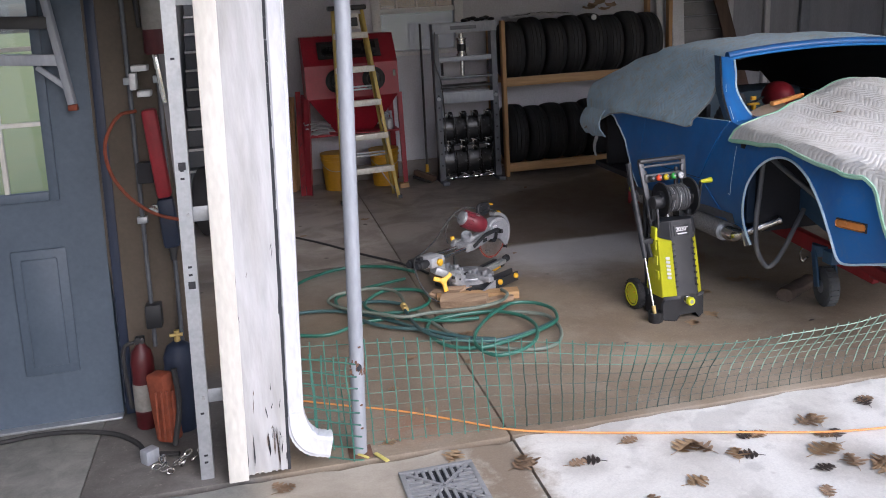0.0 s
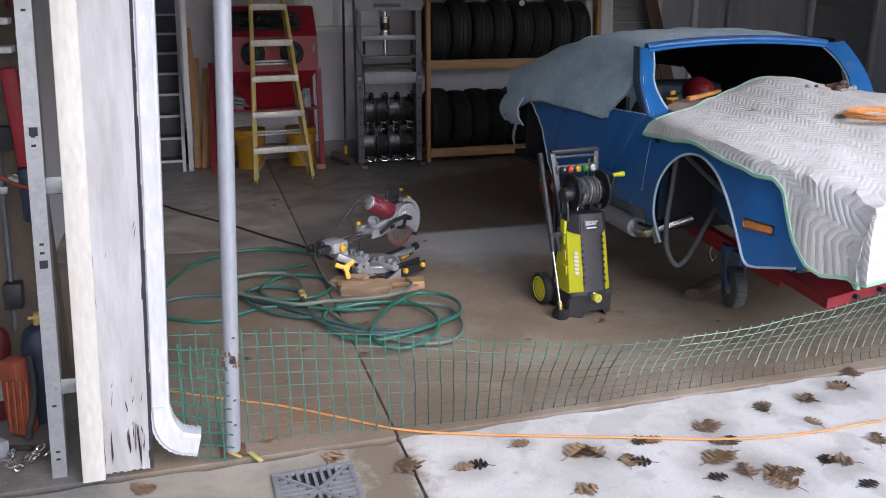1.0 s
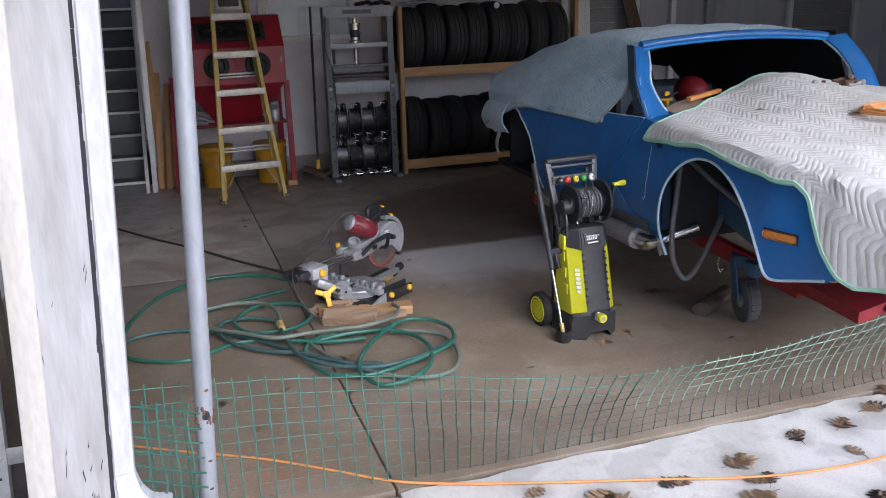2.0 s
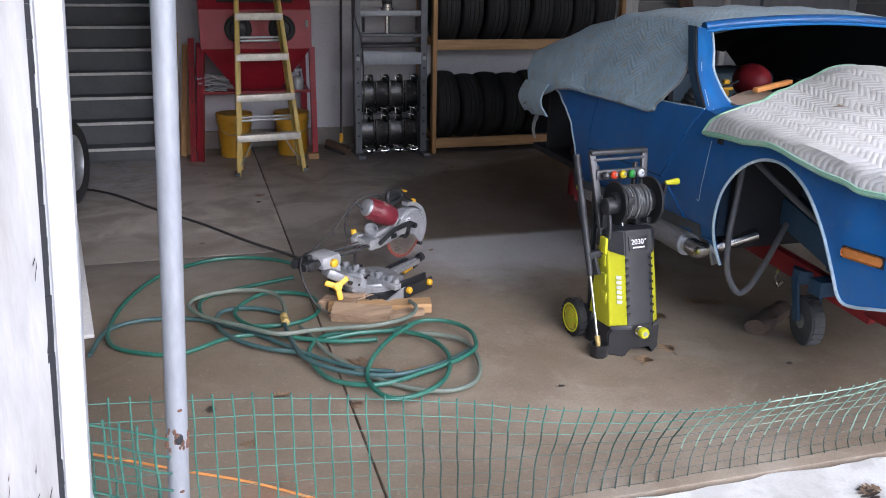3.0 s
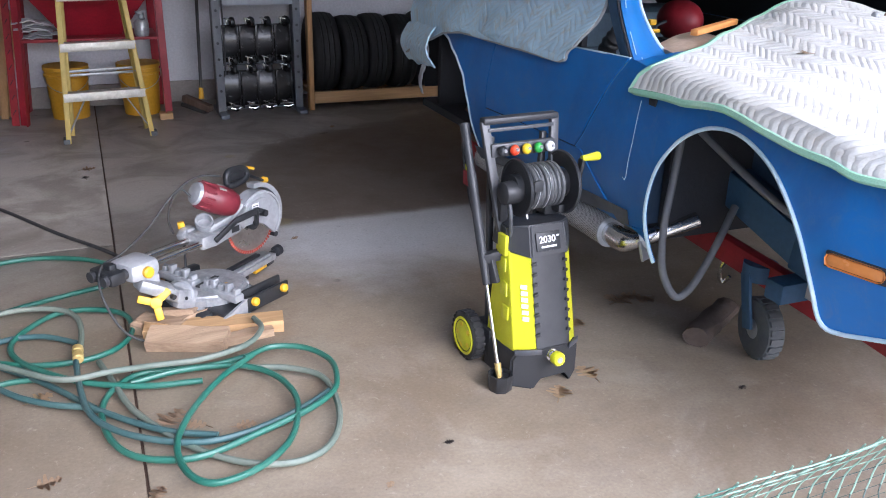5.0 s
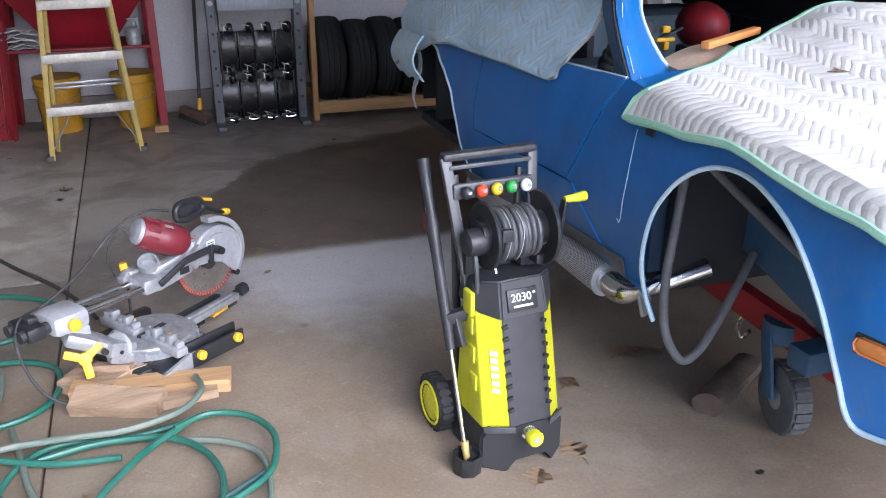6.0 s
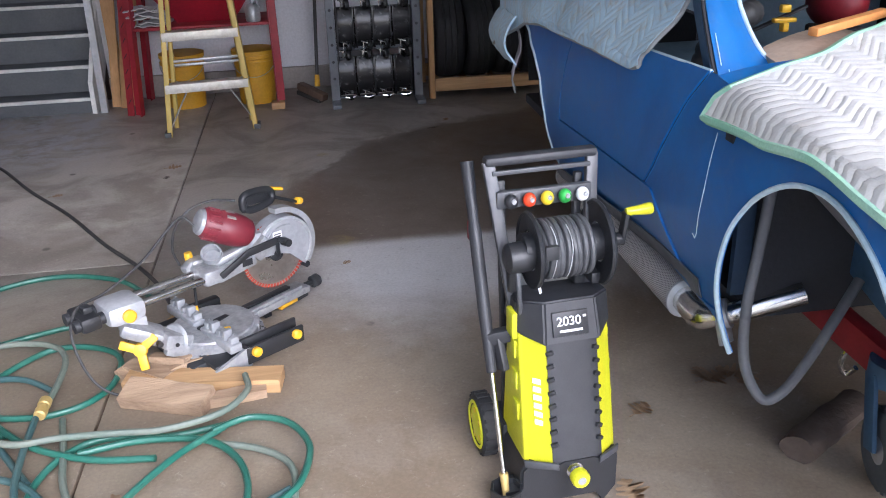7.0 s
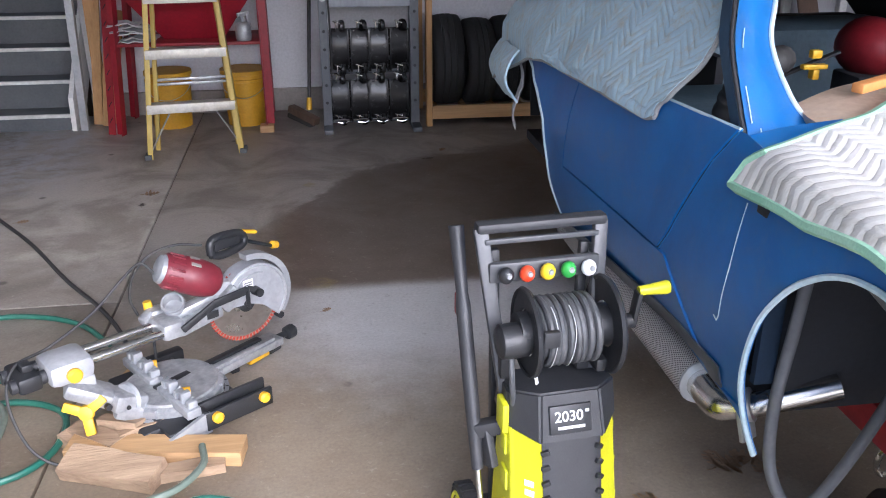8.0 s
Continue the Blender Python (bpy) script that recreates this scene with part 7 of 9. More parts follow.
        if o.type == "MESH" and top.name.split(".")[0] in ("base", "side_panel", "print_bar", "centre_panel", "louvre", "core", "top_cap", "outlet"):
            for v in o.data.vertices:
                if top.name.split(".")[0] == "base":
                    v.co.x *= 0.93
                    v.co.y += 0.85 * max(0.0, abs(v.co.x) - 0.068) if v.co.y < -0.1 else 0.0
                v.co.x += 0.024
    tob.matrix_basis = Matrix.Translation((0.024, 0, 0)) @ tob.matrix_basis @ Matrix.Diagonal((0.92, 0.92, 1, 1))


pressure_washer()


# ---- mitre saw on its wood blocks ----
def mitre_saw():
    t = thing("mitre_saw", (0, 0, 0), "silver sliding mitre saw with a maroon motor, standing on wood blocks", "mitre saw")
    ORG.pop(t.name)
    t.matrix_basis = pose(0.32, 1.95, 0.045, 0, 0, 35)
    V = Vector
    z0 = -0.026  # the table stands this much lower than the slide's foot
    up = Matrix.Translation((0, 0, z0))
    # base and turntable
    part("base", B((add_box, -0.17, 0.15, -0.15, 0.15, 0.004 + z0, 0.035 + z0, 0.010), (add_box, -0.12, 0.10, -0.21, 0.21, 0.012 + z0, 0.04 + z0, 0.008)), M["black"], t)
    part("turntable", B((add_lathe, [(0.150, 0.0), (0.154, 0.01), (0.154, 0.030), (0.148, 0.035), (0.138, 0.036), (0.136, 0.044), (0.02, 0.045)], Matrix.Translation((0.0, 0.0, 0.032 + z0)), 40)), M["alu"], t)
    part("scale_ring", B((add_lathe, [(0.156, 0.0), (0.168, 0.002), (0.168, 0.012), (0.156, 0.014)], Matrix.Translation((0.0, 0.0, 0.024 + z0)), 40, True)), M["alu_grey"], t)
    arm = part("table_arm", B((add_bar, (0.10, 0.012, 0.045 + z0), (0.43, 0.085, 0.030 + z0), 0.075, 0.028, 0.006), (add_bar, (0.12, -0.012, 0.066 + z0), (0.40, 0.055, 0.050 + z0), 0.014, 0.012, 0.003)), M["alu"], t)
    part("kerf_plate", B((add_bar, (-0.06, -0.012, 0.079 + z0), (0.36, 0.082, 0.054 + z0), 0.026, 0.010, 0.002)), M["black"], t)
    lv = part("mitre_lever", B((add_cyl, (0.42, 0.082, 0.032 + z0), (0.475, 0.092, 0.028 + z0), 0.011, 0.011, 10), (add_lathe, [(0.016, 0.0), (0.024, 0.006), (0.025, 0.034), (0.016, 0.044)], axis((0.47, 0.09, 0.028 + z0), (0.97, 0.2, 0)), 12)), M["black"], t)
    part("lever_grip", B((add_bar, (0.285, 0.035, 0.008 + z0), (0.375, 0.058, 0.006 + z0), 0.020, 0.014, 0.004)), M["yellow"], lv)
    part("lever_bracket", B((add_bar, (0.375, 0.055, 0.012 + z0), (0.43, 0.07, 0.010 + z0), 0.022, 0.026, 0.004), (add_box, 0.22, 0.25, 0.03, 0.07, -0.008 + z0, 0.03 + z0, 0.005)), M["black"], lv)
    # fence: a low rail with stepped teeth on each side of the cut
    for a, b in ((-0.215, -0.02), (0.02, 0.215)):
        half_fence = part("fence", B((add_box, -0.062, -0.016, a, b, 0.062 + z0, 0.092 + z0, 0.006)), M["alu_grey"], t)
        for k in range(5):
            y = a + 0.021 + 0.038 * k
            part("tooth", B((add_box, -0.050, -0.020, y - 0.010, y + 0.010, 0.07 + z0, (0.125 if k % 2 else 0.112) + z0, 0.003), (add_bar, (-0.05, y + 0.006, 0.085 + z0), (-0.018, y + 0.022, 0.105 + z0), 0.008, 0.02, 0.002)), M["alu_grey"], half_fence)
    for y in (-0.095, 0.12):
        part("fence_knob", B((add_cyl, (-0.02, y, 0.088 + z0), (0.006, y - 0.010, 0.086 + z0), 0.014, 0.014, 12)), M["yellow"], t)
    # near side wing: an open black tray with two yellow knobs and a sloping foot
    w = part("side_wing", B((add_box, -0.01, 0.215, -0.215, -0.185, 0.004 + z0, 0.020 + z0, 0.004), (add_box, -0.01, 0.215, -0.224, -0.210, 0.006 + z0, 0.066 + z0, 0.004), (add_box, -0.01, 0.215, -0.180, -0.166, 0.03 + z0, 0.078 + z0, 0.004), (add_box, -0.012, 0.004, -0.22, -0.17, 0.006 + z0, 0.07 + z0, 0.004)), M["black"], t)
    for x in (0.022, 0.180):
        part("wing_knob", B((add_lathe, [(0.011, 0.0), (0.017, 0.004), (0.017, 0.018), (0.010, 0.024)], axis((x, -0.222, 0.046 + z0), (0.05, -1, 0.1)), 12)), M["yellow"], w)
    part("wing_foot", B((add_prism, [(-0.20, 0.004), (-0.01, 0.066), (0.006, 0.066), (0.006, 0.0), (-0.19, -0.010)], Matrix(((1, 0, 0, 0), (0, 0, 1, -0.222), (0, 1, 0, z0), (0, 0, 0, 1))), 0.012), (add_bar, (-0.19, -0.20, -0.002 + z0), (0.0, -0.20, 0.012 + z0), 0.04, 0.010, 0.003)), M["alu_grey"], t)
    part("far_wing", B((add_box, -0.02, 0.14, 0.195, 0.235, 0.005 + z0, 0.055 + z0, 0.008)), M["black"], t)
    # scale marks and ribs
    for k in range(11):
        q = radians(-70 + 14 * k) - radians(60)
        part("scale_mark", B((add_box, 0.157, 0.167, -0.001, 0.001, 0.0378, 0.0402, 0, up @ Matrix.Rotation(q, 4, "Z"))), M["black"], t, smooth=0)
    for k in range(6):
        q = radians(-165 + 30 * k)
        part("table_rib", B((add_bar, (0.145 * math.cos(q), 0.145 * math.sin(q), 0.056 + z0), (0.157 * math.cos(q), 0.157 * math.sin(q), 0.056 + z0), 0.006, 0.03, 0.001)), M["alu_grey"], t)
    # bevel yoke between table and slide
    part("yoke", B((add_bar, (-0.11, -0.01, 0.045), (-0.21, -0.02, 0.085), 0.11, 0.055, 0.014), (add_bar, (-0.19, -0.02, 0.085), (-0.30, 0.03, 0.150), 0.09, 0.05, 0.016), (add_bar, (-0.13, -0.06, 0.02), (-0.20, -0.05, 0.06), 0.035, 0.05, 0.01)), M["alu"], t)
    part("bevel_scale", B((add_lathe, [(0.050, 0.0), (0.056, 0.008), (0.050, 0.018), (0.02, 0.02)], axis((-0.145, -0.02, 0.055), (-0.9, -0.3, 0.3)), 24)), M["alu_grey"], t)
    part("yoke_bolt", B((add_cyl, (-0.225, -0.075, 0.09), (-0.225, -0.06, 0.09), 0.010, 0.010, 8)), M["black"], t)
    part("yoke_bolt", B((add_cyl, (-0.17, -0.075, 0.065), (-0.17, -0.06, 0.065), 0.007, 0.007, 8)), M["black"], t)
    star = bmesh.new()
    sx = axis((-0.275, -0.030, 0.075), (-0.50, -0.80, 0.33))
    add_lathe(star, [(0.02, -0.012), (0.024, 0.0), (0.02, 0.014), (0.008, 0.016)], sx, 14)
    for k in range(3):
        mm = sx @ Matrix.Rotation(radians(-82 + 120 * k), 4, "Z")
        add_box(star, 0.0, 0.066, -0.014, 0.014, -0.008, 0.010, 0.005, mm)
    part("bevel_knob", star, M["yellow"], t, "three-armed yellow knob")
    part("knob_stem", B((add_cyl, (-0.275, -0.03, 0.075), (-0.22, 0.01, 0.08), 0.009, 0.009, 10)), M["black"], t)
    # slide housing and rails
    part("slide_housing", B((add_box, -0.345, -0.215, -0.008, 0.125, 0.160, 0.232, 0.024), (add_box, -0.30, -0.22, -0.002, 0.06, 0.12, 0.17, 0.01)), M["guard"], t, "silver slide housing")
    part("slide_lock", B((add_lathe, [(0.017, 0.0), (0.021, 0.004), (0.021, 0.018), (0.014, 0.024)], axis((-0.282, -0.006, 0.194), (0, -1, 0.1)), 16)), M["yellow"], t, "yellow slide lock")
    part("rail_bracket", B((add_box, -0.425, -0.36, 0.0, 0.125, 0.176, 0.226, 0.012), (add_box, -0.40, -0.37, 0.035, 0.075, 0.222, 0.246, 0.006)), M["black"], t)
    for y in (0.028, 0.098):
        part("rail_end", B((add_cyl, (-0.44, y, 0.200), (-0.345, y, 0.200), 0.020, 0.020, 14)), M["charcoal"], t)
        part("slide_rail", B((add_cyl, (-0.43, y, 0.201), (0.09, y, 0.201), 0.0135, 0.0135, 16)), M["chrome"], t, "chromed slide rail")
    # head: clamp, arm casting, blade and guards
    part("rail_clamp", B((add_box, 0.0, 0.075, 0.008, 0.135, 0.176, 0.232, 0.014), (add_box, 0.01, 0.06, 0.10, 0.15, 0.20, 0.245, 0.010), (add_bar, (-0.02, 0.115, 0.215), (0.03, 0.135, 0.235), 0.03, 0.03, 0.008)), M["alu"], t)
    part("clamp_knob", B((add_cyl, (0.021, 0.147, 0.238), (0.019, 0.149, 0.262), 0.015, 0.013, 12)), M["yellow"], t)
    part("head_casting", B((add_bar, (0.05, 0.03, 0.195), (0.20, 0.02, 0.225), 0.045, 0.045, 0.012), (add_bar, (0.06, 0.075, 0.220), (0.29, 0.045, 0.270), 0.045, 0.042, 0.014), (add_bar, (0.20, 0.02, 0.225), (0.265, 0.02, 0.27), 0.03, 0.06, 0.010)), M["alu"], t, "silver head casting")
    part("head_label", B((add_box, 0.135, 0.175, -0.0125, -0.010, 0.216, 0.240, 0.001)), M["black"], t, "small dark plate", smooth=0)
    C = V((0.300, 0.052, 0.190))
    ax = axis(C, (0.06, 1, 0))
    part("blade", B((add_lathe, [(0.010, -0.001), (0.122, -0.001), (0.122, 0.001), (0.010, 0.001)], ax, 48)), M["blade"], t)
    teeth = bmesh.new()
    for k in range(60):
        mm = ax @ Matrix.Rotation(2 * math.pi * k / 60, 4, "Z")
        add_prism(teeth, [(0.112, -0.005), (0.124, -0.004), (0.1275, 0.003), (0.112, 0.004)], mm @ Matrix.Translation((0, 0, -0.0013)), 0.0026)
    part("blade_teeth", teeth, M["blade_red"], t, "red-coated blade rim")
    plane = lambda dx, dz, off: Matrix(((1, 0.0, 0.06, C.x + dx), (0, 0, -1, C.y + off), (0, 1, 0, C.z + dz), (0, 0, 0, 1)))
    g = bmesh.new()
    gm = plane(0.030, 0.024, 0.030)
    poly = [(0.118 * math.cos(a), 0.118 * math.sin(a)) for a in np.linspace(radians(-48), radians(172), 44)] + [(-0.085, -0.01), (-0.03, -0.012), (0.02, -0.03)]
    add_prism(g, poly, gm, 0.056)
    bmesh.ops.bevel(g, geom=[e for e in g.edges if len(e.link_faces) == 2 and e.calc_face_angle(0) > 0.8], offset=0.008, segments=2, affect="EDGES")
    guard = part("upper_guard", g, M["guard_grey"], t, "silver upper blade guard", smooth=30)
    part("guard_rim", B((add_tube, [gm @ V((0.110 * math.cos(q), 0.110 * math.sin(q), 0.059)) for q in np.linspace(radians(-42), radians(165), 34)], 0.0045, 6)), M["guard"], guard)
    part("guard_rim", B((add_tube, [gm @ V((0.088 * math.cos(q), 0.088 * math.sin(q), 0.058)) for q in np.linspace(radians(70), radians(165), 18)], 0.003, 6)), M["alu_grey"], guard)
    part("guard_sticker", B((add_box, -0.045, -0.008, 0.030, 0.072, 0.056, 0.0575, 0, gm)), M["mark_white"], guard, "white warning label", smooth=0)
    for k in range(4):
        part("print_bar", B((add_box, -0.041, -0.013, 0.036 + 0.008 * k, 0.039 + 0.008 * k, 0.0575, 0.0582, 0, gm)), M["charcoal"], guard, smooth=0)
    lg = bmesh.new()
    poly = [(0.146 * math.cos(a), 0.146 * math.sin(a)) for a in np.linspace(radians(-40), radians(95), 26)] + [(0.126 * math.cos(a), 0.126 * math.sin(a)) for a in np.linspace(radians(95), radians(-40), 26)]
    add_prism(lg, poly, plane(0.024, 0.030, 0.022), 0.04)
    part("lower_guard", lg, M["alu_grey"], t)
    part("guard_tip", B((add_cyl, plane(0.024, 0.03, 0.0) @ V((0.10, -0.105, 0.02)), plane(0.024, 0.03, 0.0) @ V((0.10, -0.105, -0.01)), 0.012, 0.012, 10)), M["black"], t)
    part("arbor", B((add_lathe, [(0.012, 0.0), (0.030, 0.002), (0.030, 0.016), (0.014, 0.022)], axis(C + V((0.0, -0.004, 0.012)), (0.06, -1, 0)), 18)), M["black"], t)
    part("guard_link", B((add_bar, V((0.055, 0.0, 0.205)), V((0.17, -0.008, 0.262)), 0.012, 0.024, 0.005), (add_bar, V((0.165, -0.008, 0.260)), V((0.285, -0.006, 0.268)), 0.012, 0.028, 0.005), (add_bar, V((0.285, -0.006, 0.27)), V((0.30, 0.02, 0.20)), 0.014, 0.03, 0.005), (add_cyl, V((0.325, 0.018, 0.246)), V((0.327, -0.014, 0.246)), 0.016, 0.014, 14), (add_bar, V((0.29, 0.0, 0.27)), V((0.33, 0.0, 0.25)), 0.01, 0.02, 0.004)), M["black"], t, "black guard linkage")
    # motor lying over the arm
    d = V((0.170, -0.040, -0.088)).normalized()
    m0 = V((0.048, 0.078, 0.388))
    am = axis(m0, d)
    mot = part("motor", B((add_lathe, [(0.030, 0.0), (0.048, 0.004), (0.053, 0.012), (0.053, 0.060), (0.058, 0.066), (0.059, 0.120), (0.055, 0.150), (0.047, 0.176), (0.030, 0.190), (0.010, 0.192)], am, 28), (add_box, -0.052, 0.010, -0.030, 0.030, 0.02, 0.14, 0.012, am @ Matrix.Rotation(2.4, 4, "Z"))), M["red_motor"], t, "maroon ribbed motor housing")
    for k in range(14):
        mm = am @ Matrix.Rotation(2 * math.pi * k / 14, 4, "Z")
        part("vent_slot", B((add_bar, mm @ V((0.0535, 0, 0.128)), mm @ V((0.0435, 0, 0.170)), 0.006, 0.007)), M["black_in"], mot, smooth=0)
        part("cooling_rib", B((add_box, 0.050, 0.057, -0.004, 0.004, 0.014, 0.058, 0.002, mm)), M["red_motor"], mot)
    part("motor_label", B((add_box, 0.0535, 0.0575, -0.022, 0.022, 0.072, 0.104, 0.001, am @ Matrix.Rotation(1.9, 4, "Z"))), M["paper"], mot, "pale printed label")
    part("motor_collar", B((add_lathe, [(0.014, -0.016), (0.030, -0.014), (0.042, -0.008), (0.047, 0.004), (0.040, 0.008)], am, 24)), M["alu_grey"], t, "grey end bell")
    part("gear_case", B((add_bar, (0.19, 0.06, 0.285), (0.28, 0.06, 0.270), 0.06, 0.05, 0.016)), M["guard"], t)
    part("dust_port", B((add_lathe, [(0.026, 0.0), (0.031, 0.004), (0.031, 0.030), (0.035, 0.033), (0.035, 0.052), (0.029, 0.052), (0.027, 0.02)], axis((0.078, 0.085, 0.235), (-0.30, -0.45, 0.75)), 22), (add_lathe, [(0.036, 0.038), (0.038, 0.041), (0.036, 0.044)], axis((0.078, 0.085, 0.235), (-0.30, -0.45, 0.75)), 22, True)), M["alu_grey"], t)
    # carrying handle and trigger grip
    h = part("handle", B((add_tube, spline([(0.225, 0.095, 0.375), (0.228, 0.098, 0.412), (0.26, 0.105, 0.424), (0.335, 0.120, 0.414), (0.362, 0.125, 0.395), (0.35, 0.118, 0.368), (0.27, 0.10, 0.362), (0.225, 0.095, 0.375)], 5), 0.0135, 10), (add_bar, (0.24, 0.10, 0.40), (0.345, 0.12, 0.394), 0.012, 0.04, 0.004), (add_cyl, (0.35, 0.12, 0.385), (0.475, 0.142, 0.322), 0.007, 0.006, 8)), M["black"], t)
    part("trigger", B((add_bar, (0.345, 0.125, 0.415), (0.415, 0.135, 0.392), 0.018, 0.012, 0.004)), M["yellow"], h)
    part("lock_button", B((add_lathe, [(0.008, 0.0), (0.014, 0.004), (0.013, 0.026), (0.006, 0.03)], axis((0.475, 0.142, 0.325), (0.9, 0.2, -0.3)), 12)), M["yellow"], h)
    # cords
    part("power_cord", B((add_tube, spline([(0.03, 0.085, 0.375), (0.0, 0.11, 0.41), (-0.05, 0.13, 0.37), (-0.16, 0.12, 0.295), (-0.30, 0.10, 0.245), (-0.41, 0.07, 0.235), (-0.455, 0.02, 0.16), (-0.44, -0.05, 0.04), (-0.37, -0.10, -0.02), (-0.25, -0.10, -0.03)], 8), 0.0045, 8)), M["cable"], t)
    part("power_cord", B((add_tube, spline([(0.20, 0.10, 0.415), (0.12, 0.12, 0.432), (0.04, 0.13, 0.418), (-0.01, 0.15, 0.36), (-0.025, 0.165, 0.28), (-0.01, 0.16, 0.22)], 8), 0.0045, 8)), M["cable"], t)
    part("depth_stop", B((add_cyl, (0.02, 0.145, 0.06), (0.025, 0.145, 0.20), 0.005, 0.005, 8)), M["black"], t)


mitre_saw()


def wood(name, a, b, w, h, roll, seed, mat, label, cat):
    """A rough split or sawn block from a to b."""
    t = thing(name, tuple(Vector(a).lerp(Vector(b), 0.5)), label, cat, "wood blocks under the saw")
    bm = bmesh.new()
    add_bar(bm, a, b, w, h, 0.0, Matrix.Rotation(radians(roll), 3, (Vector(b) - Vector(a)).normalized()) @ Vector((0, 0, 1)))
    bmesh.ops.subdivide_edges(bm, edges=list(bm.edges), cuts=4, use_grid_fill=True)
    for v in bm.verts:
        v.co += Vector((wob(v.co.x, v.co.y, v.co.z + seed, 14), wob(v.co.y, v.co.z, v.co.x + seed, 14), wob(v.co.z, v.co.x, v.co.y + seed, 14))) * (0.007 if mat is not M["lumber"] else 0.0025)
        v.co.z = max(v.co.z, 0.001)
    part("block", bm, mat, t, smooth=25)


wood("wood_block", (0.06, 1.735, 0.026), (0.55, 1.655, 0.026), 0.085, 0.045, 0, 1, M["lumber"], "sawn pine block under the mitre saw", "block")
wood("wood_block", (0.07, 1.665, 0.030), (0.33, 1.565, 0.032), 0.095, 0.05, 12, 2, M["block"], "rough split firewood block beside the saw", "block")
wood("wood_block", (0.06, 1.82, 0.025), (0.20, 1.72, 0.028), 0.06, 0.05, 5, 3, M["block"], "short split wood block under the saw", "block")
wood("wood_block", (0.19, 1.76, 0.026), (0.30, 1.82, 0.030), 0.06, 0.05, -8, 4, M["block"], "short split wood block under the saw", "block")
wood("wood_block", (0.30, 1.585, 0.018), (0.50, 1.62, 0.018), 0.05, 0.032, 3, 5, M["block"], "thin split wood piece beside the hose", "block")
wood("wood_block", (0.03, 1.77, 0.02), (0.10, 1.86, 0.022), 0.05, 0.036, 14, 7, M["block"], "short split wood block under the saw", "block")
wood("wood_block", (0.13, 1.83, 0.05), (0.25, 1.78, 0.055), 0.05, 0.03, -12, 8, M["block"], "thin split wood piece on the blocks", "block")
wood("wood_block", (0.38, 2.07, 0.022), (0.15, 2.14, 0.022), 0.10, 0.042, 0, 6, M["lumber"], "sawn pine block under the back of the saw", "block")
lg = thing("log", (2.02, 1.0, 0), "short weathered log lying under the car", "log")
bm = bmesh.new()
add_tube(bm, [Vector((1.93, 0.995, 0.052)).lerp(Vector((2.20, 1.16, 0.055)), i / 8) for i in range(9)], 0.052, 14)
for v in bm.verts:
    v.co += Vector((wob(v.co.x, v.co.y, v.co.z, 18), wob(v.co.y, v.co.z, v.co.x, 18), 0.8 * wob(v.co.z, v.co.x, v.co.y, 18))) * 0.010
    v.co.z = max(0.001, v.co.z * 0.75)
part("trunk", bm, M["log"], lg, smooth=30)


